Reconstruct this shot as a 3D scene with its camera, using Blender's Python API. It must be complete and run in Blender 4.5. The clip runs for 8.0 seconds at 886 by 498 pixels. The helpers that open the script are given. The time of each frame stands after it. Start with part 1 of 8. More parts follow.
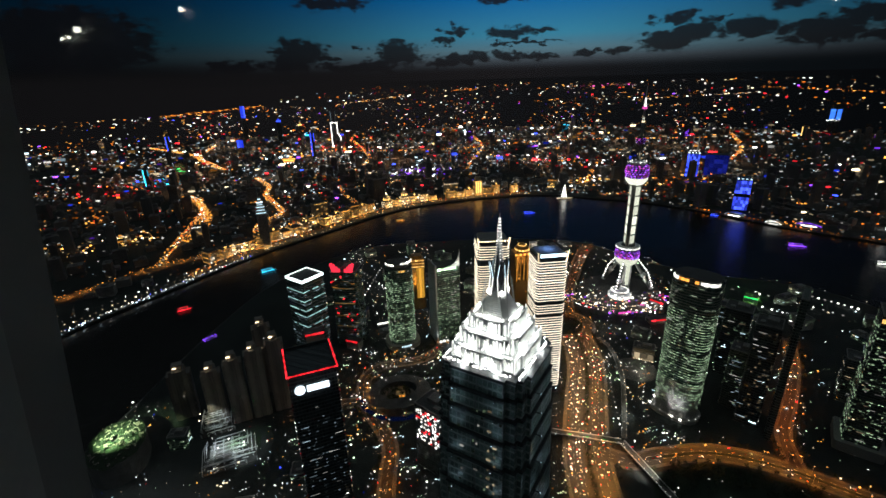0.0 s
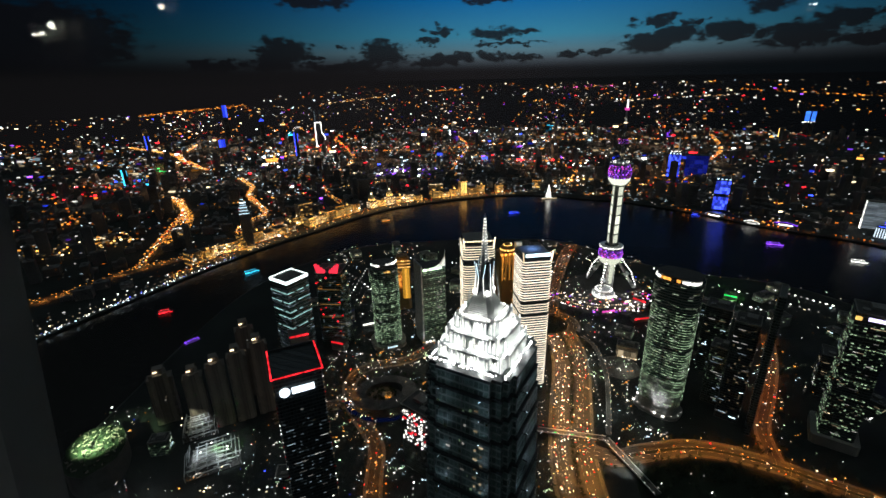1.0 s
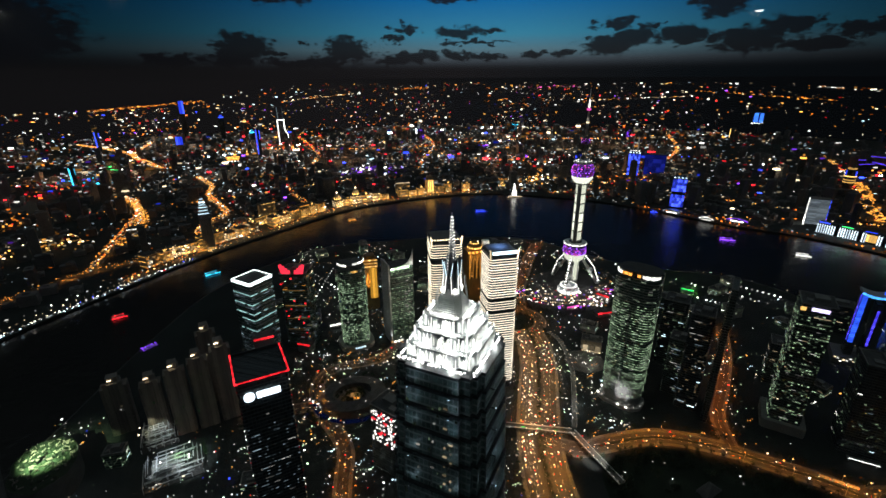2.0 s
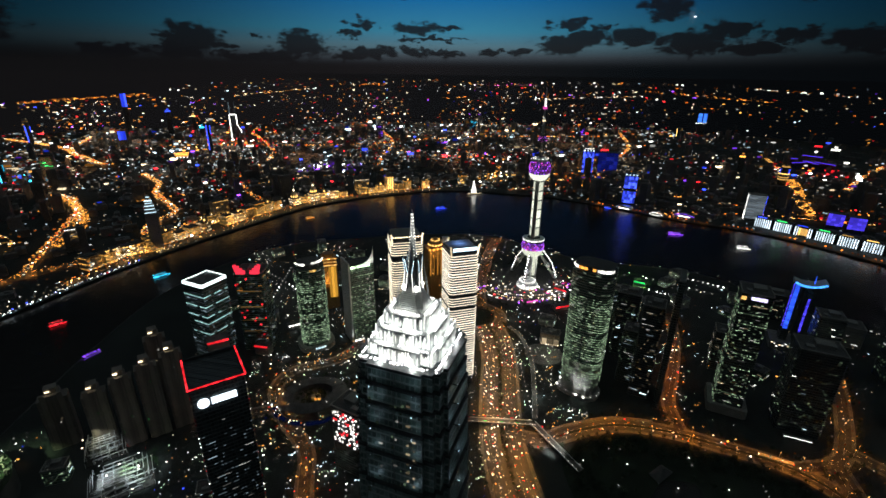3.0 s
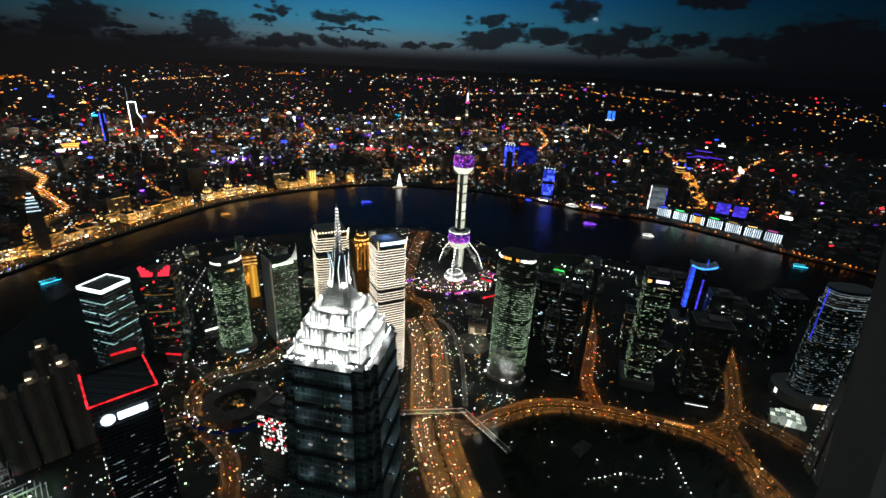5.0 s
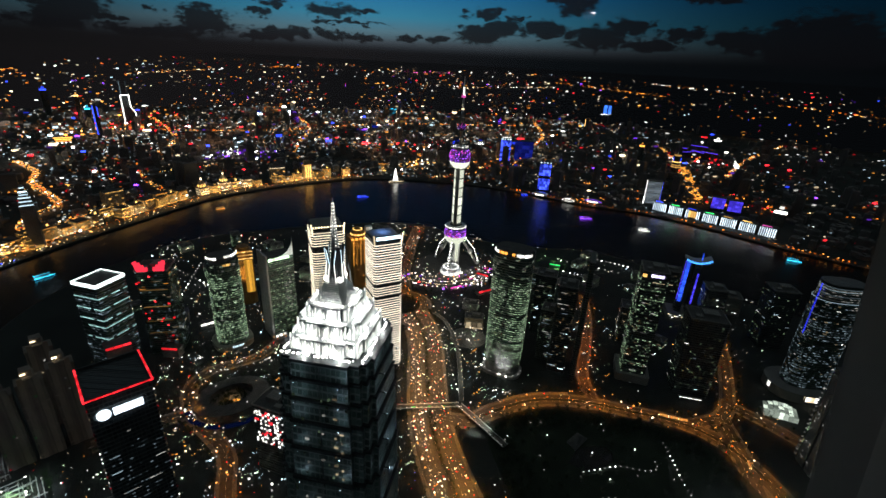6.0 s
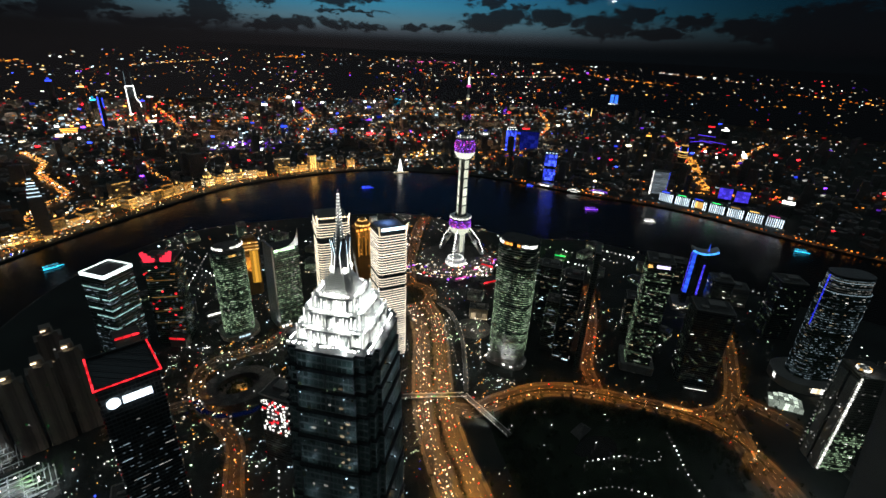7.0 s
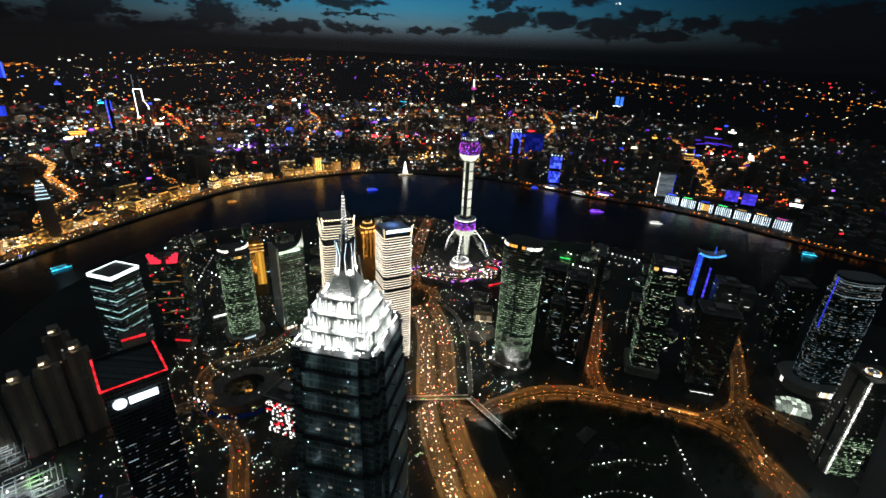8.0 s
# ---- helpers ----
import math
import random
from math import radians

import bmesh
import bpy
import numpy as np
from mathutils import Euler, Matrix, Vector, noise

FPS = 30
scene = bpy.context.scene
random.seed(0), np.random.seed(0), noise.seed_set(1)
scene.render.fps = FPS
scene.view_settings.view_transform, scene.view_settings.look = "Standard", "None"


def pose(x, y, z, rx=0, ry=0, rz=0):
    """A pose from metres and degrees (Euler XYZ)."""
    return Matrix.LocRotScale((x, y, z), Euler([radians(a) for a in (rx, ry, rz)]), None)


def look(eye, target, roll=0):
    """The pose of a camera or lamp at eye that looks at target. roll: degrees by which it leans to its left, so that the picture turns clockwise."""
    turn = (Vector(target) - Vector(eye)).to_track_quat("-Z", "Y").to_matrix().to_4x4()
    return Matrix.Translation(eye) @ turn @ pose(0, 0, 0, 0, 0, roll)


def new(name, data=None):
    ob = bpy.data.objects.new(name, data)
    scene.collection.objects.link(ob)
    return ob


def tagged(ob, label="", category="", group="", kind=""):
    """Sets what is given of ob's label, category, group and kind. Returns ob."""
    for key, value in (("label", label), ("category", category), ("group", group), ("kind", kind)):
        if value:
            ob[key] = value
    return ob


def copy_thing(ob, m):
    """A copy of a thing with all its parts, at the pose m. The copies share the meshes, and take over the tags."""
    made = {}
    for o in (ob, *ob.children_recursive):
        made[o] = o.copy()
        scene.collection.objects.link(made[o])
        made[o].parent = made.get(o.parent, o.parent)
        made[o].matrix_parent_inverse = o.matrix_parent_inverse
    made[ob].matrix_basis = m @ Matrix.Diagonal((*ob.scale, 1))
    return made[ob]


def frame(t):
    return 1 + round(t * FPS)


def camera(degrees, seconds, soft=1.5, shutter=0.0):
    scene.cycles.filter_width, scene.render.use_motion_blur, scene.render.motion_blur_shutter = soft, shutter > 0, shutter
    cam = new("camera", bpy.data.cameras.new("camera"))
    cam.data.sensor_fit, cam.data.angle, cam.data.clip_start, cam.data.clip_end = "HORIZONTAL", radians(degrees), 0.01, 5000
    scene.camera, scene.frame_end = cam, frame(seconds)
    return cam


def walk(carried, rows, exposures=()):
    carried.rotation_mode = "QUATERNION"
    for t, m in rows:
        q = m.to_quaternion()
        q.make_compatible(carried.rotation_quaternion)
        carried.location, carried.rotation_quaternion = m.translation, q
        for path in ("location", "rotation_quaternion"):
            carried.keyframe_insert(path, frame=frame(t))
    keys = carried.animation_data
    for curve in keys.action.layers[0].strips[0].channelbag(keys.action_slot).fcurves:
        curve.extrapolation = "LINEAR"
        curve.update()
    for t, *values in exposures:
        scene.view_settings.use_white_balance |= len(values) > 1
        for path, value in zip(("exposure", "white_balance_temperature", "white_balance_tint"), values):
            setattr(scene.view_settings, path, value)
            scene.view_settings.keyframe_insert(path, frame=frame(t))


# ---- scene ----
EYE = 474.0
cam = camera(88.38, 8.0, soft=1.5)
walk(cam, [
    (0.0, pose(0, 0, EYE, 69.355, 1.563, -0.589)),
    (0.5, pose(0, 0, EYE, 69.403, 1.403, -1.267)),
    (1.0, pose(0, 0, EYE, 69.335, 1.169, -2.374)),
    (1.5, pose(0, 0, EYE, 69.241, 0.791, -4.271)),
    (3.0, pose(0.058, -0.013, EYE, 68.774, -0.727, -11.305)),
    (3.5, pose(0.078, -0.018, EYE, 68.650, -1.313, -13.925)),
    (4.0, pose(0.097, -0.023, EYE, 68.577, -1.811, -16.273)),
    (4.5, pose(0.123, -0.028, EYE, 68.492, -2.493, -19.259)),
    (6.0, pose(0.122, -0.028, EYE, 67.577, -2.777, -20.809)),
    (6.5, pose(0.012, -0.003, EYE, 66.909, -2.640, -20.500)),
    (7.0, pose(0, 0, EYE, 66.400, -2.555, -20.251)),
    (7.5, pose(0, 0, EYE, 66.390, -2.428, -19.820)),
    (8.0, pose(0, 0, EYE, 66.647, -2.408, -19.665)),
], [(0.0, .16, 6050, 4), (8.0, .16, 6050, 4)])

# ------------------------------------------------------------------ dusk sky
world = bpy.data.worlds.new("dusk")
scene.world = world
world.use_nodes = True
wt = world.node_tree
wt.nodes.clear()


def wire(tree, op, a, b=None, c=None):
    n = tree.nodes.new("ShaderNodeMath")
    n.operation = op
    for i, v in enumerate((a, b, c)):
        if v is None:
            continue
        if isinstance(v, (int, float)):
            n.inputs[i].default_value = v
        else:
            tree.links.new(v, n.inputs[i])
    return n.outputs[0]


def ramp(tree, fac, stops, interp="EASE"):
    n = tree.nodes.new("ShaderNodeValToRGB")
    n.color_ramp.interpolation = interp
    while len(n.color_ramp.elements) < len(stops):
        n.color_ramp.elements.new(0.5)
    for e, (p, col) in zip(n.color_ramp.elements, stops):
        e.position, e.color = p, (*col, 1)
    if fac is not None:
        tree.links.new(fac, n.inputs[0])
    return n.outputs[0]


def mixcol(tree, fac, a, b, mode="MIX"):
    n = tree.nodes.new("ShaderNodeMix")
    n.data_type, n.blend_type = "RGBA", mode
    for sock, v in ((n.inputs[0], fac), (n.inputs[6], a), (n.inputs[7], b)):
        if isinstance(v, (int, float)):
            sock.default_value = v
        elif isinstance(v, tuple):
            sock.default_value = (*v, 1)
        else:
            tree.links.new(v, sock)
    return n.outputs[2]


def sky():
    t = wt
    geo = t.nodes.new("ShaderNodeTexCoord")
    sep = t.nodes.new("ShaderNodeSeparateXYZ")
    t.links.new(geo.outputs["Generated"], sep.inputs[0])
    x, y, z = sep.outputs
    az = wire(t, "MULTIPLY", wire(t, "ARCTAN2", x, y), 57.2958)
    el = wire(t, "MULTIPLY", wire(t, "ARCSINE", z), 57.2958)
    # afterglow low in the west, deep blue above
    e01 = wire(t, "DIVIDE", wire(t, "ADD", el, 2.0), 42.0)
    base = ramp(t, e01, [(0.0, (.0065, .0060, .0068)), (0.065, (.018, .019, .022)), (0.088, (.042, .050, .058)), (0.112, (.070, .122, .148)),
                         (0.15, (.036, .150, .226)), (0.24, (.008, .088, .232)), (0.31, (.0060, .040, .120)), (0.42, (.0035, .009, .024)), (1.0, (.003, .005, .010))], "LINEAR")
    off = wire(t, "DIVIDE", wire(t, "SUBTRACT", az, 12.0), 25.0)
    glow = wire(t, "POWER", 2.718, wire(t, "MULTIPLY", wire(t, "MULTIPLY", off, off), -1.0))
    glow = wire(t, "ADD", wire(t, "MULTIPLY", glow, 1.5), 0.06)
    cg = t.nodes.new("ShaderNodeCombineColor")
    for i in range(3):
        t.links.new(glow, cg.inputs[i])
    col = mixcol(t, 1.0, base, cg.outputs[0], "MULTIPLY")
    # cumulus banks standing along the horizon, wisps above them: azimuth, elevation, half width, half height
    pos = t.nodes.new("ShaderNodeCombineXYZ")
    t.links.new(wire(t, "MULTIPLY", az, 0.34), pos.inputs[0])
    t.links.new(wire(t, "MULTIPLY", el, 0.62), pos.inputs[1])
    nz = t.nodes.new("ShaderNodeTexNoise")
    nz.inputs["Scale"].default_value, nz.inputs["Detail"].default_value, nz.inputs["Roughness"].default_value = 2.5, 10.0, 0.6
    t.links.new(pos.outputs[0], nz.inputs["Vector"])
    n0 = wire(t, "SUBTRACT", nz.outputs[0], 0.5)
    big = t.nodes.new("ShaderNodeTexNoise")
    big.inputs["Scale"].default_value, big.inputs["Detail"].default_value, big.inputs["Roughness"].default_value = 1.5, 7.0, 0.62
    t.links.new(pos.outputs[0], big.inputs["Vector"])
    shift = t.nodes.new("ShaderNodeSeparateColor")
    t.links.new(big.outputs["Color"], shift.inputs[0])
    wa = wire(t, "ADD", az, wire(t, "MULTIPLY", wire(t, "SUBTRACT", shift.outputs[0], .5), 7.5))
    we = wire(t, "ADD", el, wire(t, "MULTIPLY", wire(t, "SUBTRACT", shift.outputs[1], .5), 2.6))
    banks = ((-15.4, 2.9, 3.0, 1.55), (-16.8, 1.6, 2.6, .9), (-22.4, 1.6, 2.8, .7), (-4.4, 2.7, 2.7, 1.6), (-6.6, 1.6, 1.9, .7), (-10.2, 1.3, 3.4, .5), (3.0, 2.0, 3.0, .75), (.6, 1.5, 2.0, .6),
             (8.1, 2.2, 1.8, .62), (11.6, 2.1, 1.8, .5), (16.8, 2.2, 1.3, .46), (19.9, 2.1, 1.2, .44), (25.2, 3.0, 3.6, .95), (27.4, 3.7, 2.6, .85), (32.2, 3.6, 2.6, .95), (37.8, 3.1, 3.2, 1.2),
             (41.0, 4.2, 2.4, .8), (46.2, 3.7, 2.2, .7), (43.0, 2.6, 3.2, .6), (51.5, 3.2, 3.2, .9), (58.0, 3.0, 5.8, 2.7), (-36.0, 4.0, 7.0, 3.0))
    wisps = ((-8.7, 3.6, 1.1, .34), (2.1, 4.9, 1.9, .5), (1.0, 3.8, 1.3, .42), (8.5, 4.5, 3.2, .72), (12.4, 4.6, 1.2, .42), (10.0, 3.4, 4.6, .18), (25.3, 5.1, 2.2, .72), (29.5, 4.7, 1.5, .55),
             (35.0, 6.3, 2.6, 1.2), (48.0, 7.2, 4.5, .9), (-11.8, 7.8, 4.4, .8), (7.6, 7.8, 2.8, .6), (-12.5, 2.2, 1.6, .3))
    cov = None
    for soft, group in ((0.0, banks), (.22, wisps)):
        for a, e, ra, re in group:
            da = wire(t, "DIVIDE", wire(t, "SUBTRACT", wa, a), ra)
            de = wire(t, "DIVIDE", wire(t, "SUBTRACT", we, e), re)
            v = wire(t, "SUBTRACT", 1.0 - soft, wire(t, "ADD", wire(t, "MULTIPLY", da, da), wire(t, "MULTIPLY", de, de)))
            cov = v if cov is None else wire(t, "MAXIMUM", cov, v)
    cov = wire(t, "MAXIMUM", cov, -1.1)
    cov = wire(t, "ADD", cov, wire(t, "MULTIPLY", n0, 2.0))
    mr = t.nodes.new("ShaderNodeMapRange")
    mr.interpolation_type = "SMOOTHSTEP"
    mr.inputs[1].default_value, mr.inputs[2].default_value = -.34, 0.46
    t.links.new(cov, mr.inputs[0])
    cloud = mixcol(t, wire(t, "MULTIPLY", glow, 0.7), (.0035, .0035, .0045), (.0120, .0112, .0128))
    out = mixcol(t, wire(t, "MULTIPLY", mr.outputs[0], 0.94), col, cloud)
    # haze lying along the horizon
    low = t.nodes.new("ShaderNodeMapRange")
    low.interpolation_type = "SMOOTHSTEP"
    low.inputs[1].default_value, low.inputs[2].default_value, low.inputs[3].default_value, low.inputs[4].default_value = 0.3, 1.9, 1.0, 0.0
    t.links.new(el, low.inputs[0])
    side = t.nodes.new("ShaderNodeMapRange")
    side.inputs[1].default_value, side.inputs[2].default_value = 8.0, 34.0
    t.links.new(az, side.inputs[0])
    haze = mixcol(t, wire(t, "MULTIPLY", glow, 0.6), mixcol(t, side.outputs[0], (.0068, .0062, .0066), (.0028, .0034, .0042)), mixcol(t, side.outputs[0], (.0130, .0110, .0116), (.0050, .0070, .0088)))
    out = mixcol(t, wire(t, "MULTIPLY", low.outputs[0], 0.96), out, haze)
    # overcast overhead, faintly lit by the city
    high = t.nodes.new("ShaderNodeMapRange")
    high.interpolation_type = "SMOOTHSTEP"
    high.inputs[1].default_value, high.inputs[2].default_value = 17.0, 48.0
    t.links.new(el, high.inputs[0])
    out = mixcol(t, high.outputs[0], out, (.084, .095, .094))
    bg = t.nodes.new("ShaderNodeBackground")
    bg.inputs[1].default_value = 1.0
    t.links.new(out, bg.inputs[0])
    wo = t.nodes.new("ShaderNodeOutputWorld")
    t.links.new(bg.outputs[0], wo.inputs[0])


sky()

# ------------------------------------------------------------------ materials


def surface(name, col, rough=0.6, metal=0.0, scale=0.2, vary=0.35, bump=0.15, fine=4.0, spec=0.5):
    """Procedural surface with coarse stains and fine grain, in metres."""
    m = bpy.data.materials.new(name)
    m.use_nodes = True
    t = m.node_tree
    p = t.nodes["Principled BSDF"]
    co = t.nodes.new("ShaderNodeTexCoord")
    a = t.nodes.new("ShaderNodeTexNoise")
    a.inputs["Scale"].default_value, a.inputs["Detail"].default_value = scale, 5
    b = t.nodes.new("ShaderNodeTexNoise")
    b.inputs["Scale"].default_value, b.inputs["Detail"].default_value = scale * fine * 4, 3
    for n in (a, b):
        t.links.new(co.outputs["Object"], n.inputs["Vector"])
    s = wire(t, "ADD", wire(t, "MULTIPLY", a.outputs[0], 0.7), wire(t, "MULTIPLY", b.outputs[0], 0.3))
    dark = tuple(c * (1 - vary) for c in col)
    lite = tuple(min(1, c * (1 + vary)) for c in col)
    t.links.new(ramp(t, s, [(0.3, dark), (0.7, lite)], "LINEAR"), p.inputs["Base Color"])
    p.inputs["Metallic"].default_value = metal
    t.links.new(wire(t, "ADD", rough - 0.1, wire(t, "MULTIPLY", s, 0.2)), p.inputs["Roughness"])
    p.inputs["Specular IOR Level"].default_value = spec
    if bump:
        bm = t.nodes.new("ShaderNodeBump")
        bm.inputs["Strength"].default_value, bm.inputs["Distance"].default_value = bump, 0.2
        t.links.new(b.outputs[0], bm.inputs["Height"])
        t.links.new(bm.outputs[0], p.inputs["Normal"])
    return m


def curtain(name, glass, frame_col, cell=(3.0, 4.0), rough=0.18, bar=0.12):
    """Curtain wall: dark glazing in a grid of mullions and spandrels, in metres."""
    m = bpy.data.materials.new(name)
    m.use_nodes = True
    t = m.node_tree
    p = t.nodes["Principled BSDF"]
    co = t.nodes.new("ShaderNodeTexCoord")
    sep = t.nodes.new("ShaderNodeSeparateXYZ")
    t.links.new(co.outputs["Object"], sep.inputs[0])
    u = wire(t, "FRACT", wire(t, "DIVIDE", wire(t, "ADD", sep.outputs[0], sep.outputs[1]), cell[0]))
    v = wire(t, "FRACT", wire(t, "DIVIDE", sep.outputs[2], cell[1]))
    bars = wire(t, "MAXIMUM", wire(t, "LESS_THAN", u, bar), wire(t, "LESS_THAN", v, bar * 2.2))
    nz = t.nodes.new("ShaderNodeTexNoise")
    nz.inputs["Scale"].default_value = 0.06
    t.links.new(co.outputs["Object"], nz.inputs["Vector"])
    cl = t.nodes.new("ShaderNodeTexWhiteNoise")
    cell_id = t.nodes.new("ShaderNodeCombineXYZ")
    t.links.new(wire(t, "FLOOR", wire(t, "DIVIDE", wire(t, "ADD", sep.outputs[0], sep.outputs[1]), cell[0])), cell_id.inputs[0])
    t.links.new(wire(t, "FLOOR", wire(t, "DIVIDE", sep.outputs[2], cell[1])), cell_id.inputs[1])
    t.links.new(cell_id.outputs[0], cl.inputs["Vector"])
    g = mixcol(t, cl.outputs[0], tuple(c * 0.5 for c in glass), tuple(c * 1.5 for c in glass))
    f = mixcol(t, nz.outputs[0], tuple(c * 0.6 for c in frame_col), tuple(c * 1.3 for c in frame_col))
    t.links.new(mixcol(t, bars, g, f), p.inputs["Base Color"])
    t.links.new(wire(t, "ADD", rough, wire(t, "MULTIPLY", bars, 0.35)), p.inputs["Roughness"])
    bm = t.nodes.new("ShaderNodeBump")
    bm.inputs["Strength"].default_value, bm.inputs["Distance"].default_value = 0.6, 0.3
    t.links.new(bars, bm.inputs["Height"])
    t.links.new(bm.outputs[0], p.inputs["Normal"])
    return m


def lamp_glow(name, col, strength, spread=0.6, island=False, casts=False, steep=2.0):
    """A lit lamp, sign or lit room; brightness varies from piece to piece."""
    m = bpy.data.materials.new(name)
    m.use_nodes = True
    t = m.node_tree
    t.nodes.clear()
    if island:
        r = t.nodes.new("ShaderNodeNewGeometry").outputs["Random Per Island"]
    else:
        r = t.nodes.new("ShaderNodeObjectInfo").outputs["Random"]
    e = t.nodes.new("ShaderNodeEmission")
    e.inputs[0].default_value = (*col, 1)
    k = wire(t, "MULTIPLY", wire(t, "ADD", 1 - spread, wire(t, "MULTIPLY", wire(t, "POWER", r, steep), 2.2 * spread)), strength)
    t.links.new(k, e.inputs[1])
    o = t.nodes.new("ShaderNodeOutputMaterial")
    t.links.new(e.outputs[0], o.inputs[0])
    if not casts:
        m.cycles.emission_sampling = "NONE"
    return m


ASPHALT = surface("asphalt", (.055, .053, .05), .75, scale=.08, vary=.4, bump=.2)
PAVING = surface("paving", (.125, .12, .11), .8, scale=.15, vary=.35)
SOIL = surface("city_ground", (.027, .033, .031), .9, scale=.012, vary=.6)
LAWN = surface("lawn", (.016, .027, .015), .95, scale=.05, vary=.5)
LEAF = surface("foliage", (.026, .046, .022), .9, scale=.3, vary=.5)
BARK = surface("bark", (.09, .07, .05), .9, scale=1.0)
CONCRETE = surface("concrete", (.26, .255, .24), .8, scale=.05, vary=.25)
PLASTER = surface("plaster", (.42, .38, .33), .8, scale=.05, vary=.25)
FLATWALL = surface("dull_plaster", (.27, .235, .21), .85, scale=.05, vary=.3)
STONE = surface("pale_stone", (.45, .38, .28), .75, scale=.12, vary=.25)
ROOFING = surface("roofing", (.10, .10, .10), .85, scale=.1, vary=.4)
DARKMETAL = surface("dark_metal", (.10, .105, .11), .45, .7, scale=.4)
WHITEMETAL = surface("white_metal", (.70, .72, .72), .4, .3, scale=.4, vary=.12)
STEEL = surface("steel", (.45, .46, .47), .35, .8, scale=.4, vary=.2)
BRONZE = surface("bronze_cladding", (.42, .24, .08), .4, .6, scale=.1, vary=.25)
REDPAINT = surface("red_paint", (.45, .04, .03), .5, scale=.3)
FRAMEGREY = surface("frame_grey", (.13, .133, .137), .55, .0, scale=2.0, vary=.12, bump=.03)
CARPET = surface("floor_covering", (.06, .06, .065), .9, scale=2.0)
CITYWALL = surface("far_city_walls", (.18, .175, .175), .8, scale=.01, vary=.5)
GLASS_GREY = curtain("grey_curtain_wall", (.065, .078, .075), (.15, .17, .16))
GLASS_GREEN = curtain("green_curtain_wall", (.055, .10, .08), (.17, .21, .18))
GLASS_BLACK = curtain("black_curtain_wall", (.05, .060, .068), (.11, .125, .13))
GLASS_STEEL = curtain("steel_and_glass_wall", (.19, .265, .245), (.52, .58, .55), (2.3, 4.2), .38, bar=.13)
GRID_STONE = curtain("stone_grid_wall", (.03, .035, .04), (.30, .27, .24), (4.0, 3.6), .3, .3)
LATTICE = curtain("perforated_screen", (.02, .022, .024), (.42, .43, .40), (1.5, 1.9), .4, .3)
GRID_LATTICE = curtain("window_grid_wall", (.015, .017, .018), (.20, .22, .18), (2.4, 3.4), .4, .28)
GRID_FLATS = curtain("apartment_wall", (.03, .03, .034), (.22, .195, .175), (5.0, 3.0), .4, .34)

WARM, WHITE, COOL = (1, .74, .44), (1, .92, .82), (.72, .9, 1)
AMBER, SODIUM, GOLD = (1, .38, .06), (1, .23, .02), (1, .52, .13)
PALE = (.74, 1, .58)
RED, BLUE, VIOLET, CYAN, GREEN, PINK = (1, .02, .03), (.04, .07, 1), (.28, .06, 1), (.08, .65, 1), (.1, 1, .2), (1, .1, .55)
HUES = dict(warm=WARM, white=WHITE, cool=COOL, amber=AMBER, sodium=SODIUM, gold=GOLD, red=RED, blue=BLUE, violet=VIOLET,
            cyan=CYAN, green=GREEN, pink=PINK, pale=PALE)
POWER = dict(warm=.8, amber=.5, sodium=.42, gold=.55, red=.7, blue=.75, violet=.75, cyan=.6, green=.6, pink=.7)
LIT = {k: lamp_glow("lit_" + k, v, 3.0 * POWER.get(k, 1)) for k, v in HUES.items()}
DIM = {k: lamp_glow("dim_" + k, v, .35, .8) for k, v in HUES.items()}
SPOT = {k: lamp_glow("lamp_" + k, v, 4.5 * POWER.get(k, 1), .93, True, steep=3.4) for k, v in HUES.items()}
FAINT = {k: lamp_glow("faint_" + k, v, .8 * POWER.get(k, 1), .8, True) for k, v in HUES.items()}
ROOMS = {k: lamp_glow("rooms_" + k, HUES[k], .17, .92, True, steep=2.6) for k in ("pale", "white", "cool", "warm", "amber")}
ROOMS_B = {k: lamp_glow("lit_rooms_" + k, HUES[k], .44, .9, True, steep=2.0) for k in ("pale", "white", "cool")}
FESTOON = {k: lamp_glow("festoon_" + k, v, s, .6, True, steep=1.4) for k, v, s in (("gold", (1, .47, .09), 1.5), ("white", (1, .80, .52), 2.6), ("violet", (.14, .06, 1), 1.1), ("amber", (1, .36, .05), 1.5))}
TOWN = {k: lamp_glow("town_lamp_" + k, v, 3.6 * POWER.get(k, 1), .93, True, steep=2.6) for k, v in HUES.items()}
BRIGHT = {k: lamp_glow("bright_" + k, v, 6.5 * POWER.get(k, 1), .3) for k, v in HUES.items()}


def water():
    m = bpy.data.materials.new("river_water")
    m.use_nodes = True
    t = m.node_tree
    p = t.nodes["Principled BSDF"]
    co = t.nodes.new("ShaderNodeTexCoord")
    a = t.nodes.new("ShaderNodeTexNoise")
    a.inputs["Scale"].default_value, a.inputs["Detail"].default_value = .09, 5
    b = t.nodes.new("ShaderNodeTexNoise")
    b.inputs["Scale"].default_value = .004
    for n in (a, b):
        t.links.new(co.outputs["Object"], n.inputs["Vector"])
    t.links.new(ramp(t, b.outputs[0], [(.35, (.010, .011, .012)), (.65, (.022, .020, .018))], "LINEAR"), p.inputs["Base Color"])
    p.inputs["Roughness"].default_value = .2
    p.inputs["IOR"].default_value = 1.33
    bm = t.nodes.new("ShaderNodeBump")
    bm.inputs["Strength"].default_value, bm.inputs["Distance"].default_value = 1.0, 1.1
    t.links.new(a.outputs[0], bm.inputs["Height"])
    t.links.new(bm.outputs[0], p.inputs["Normal"])
    return m


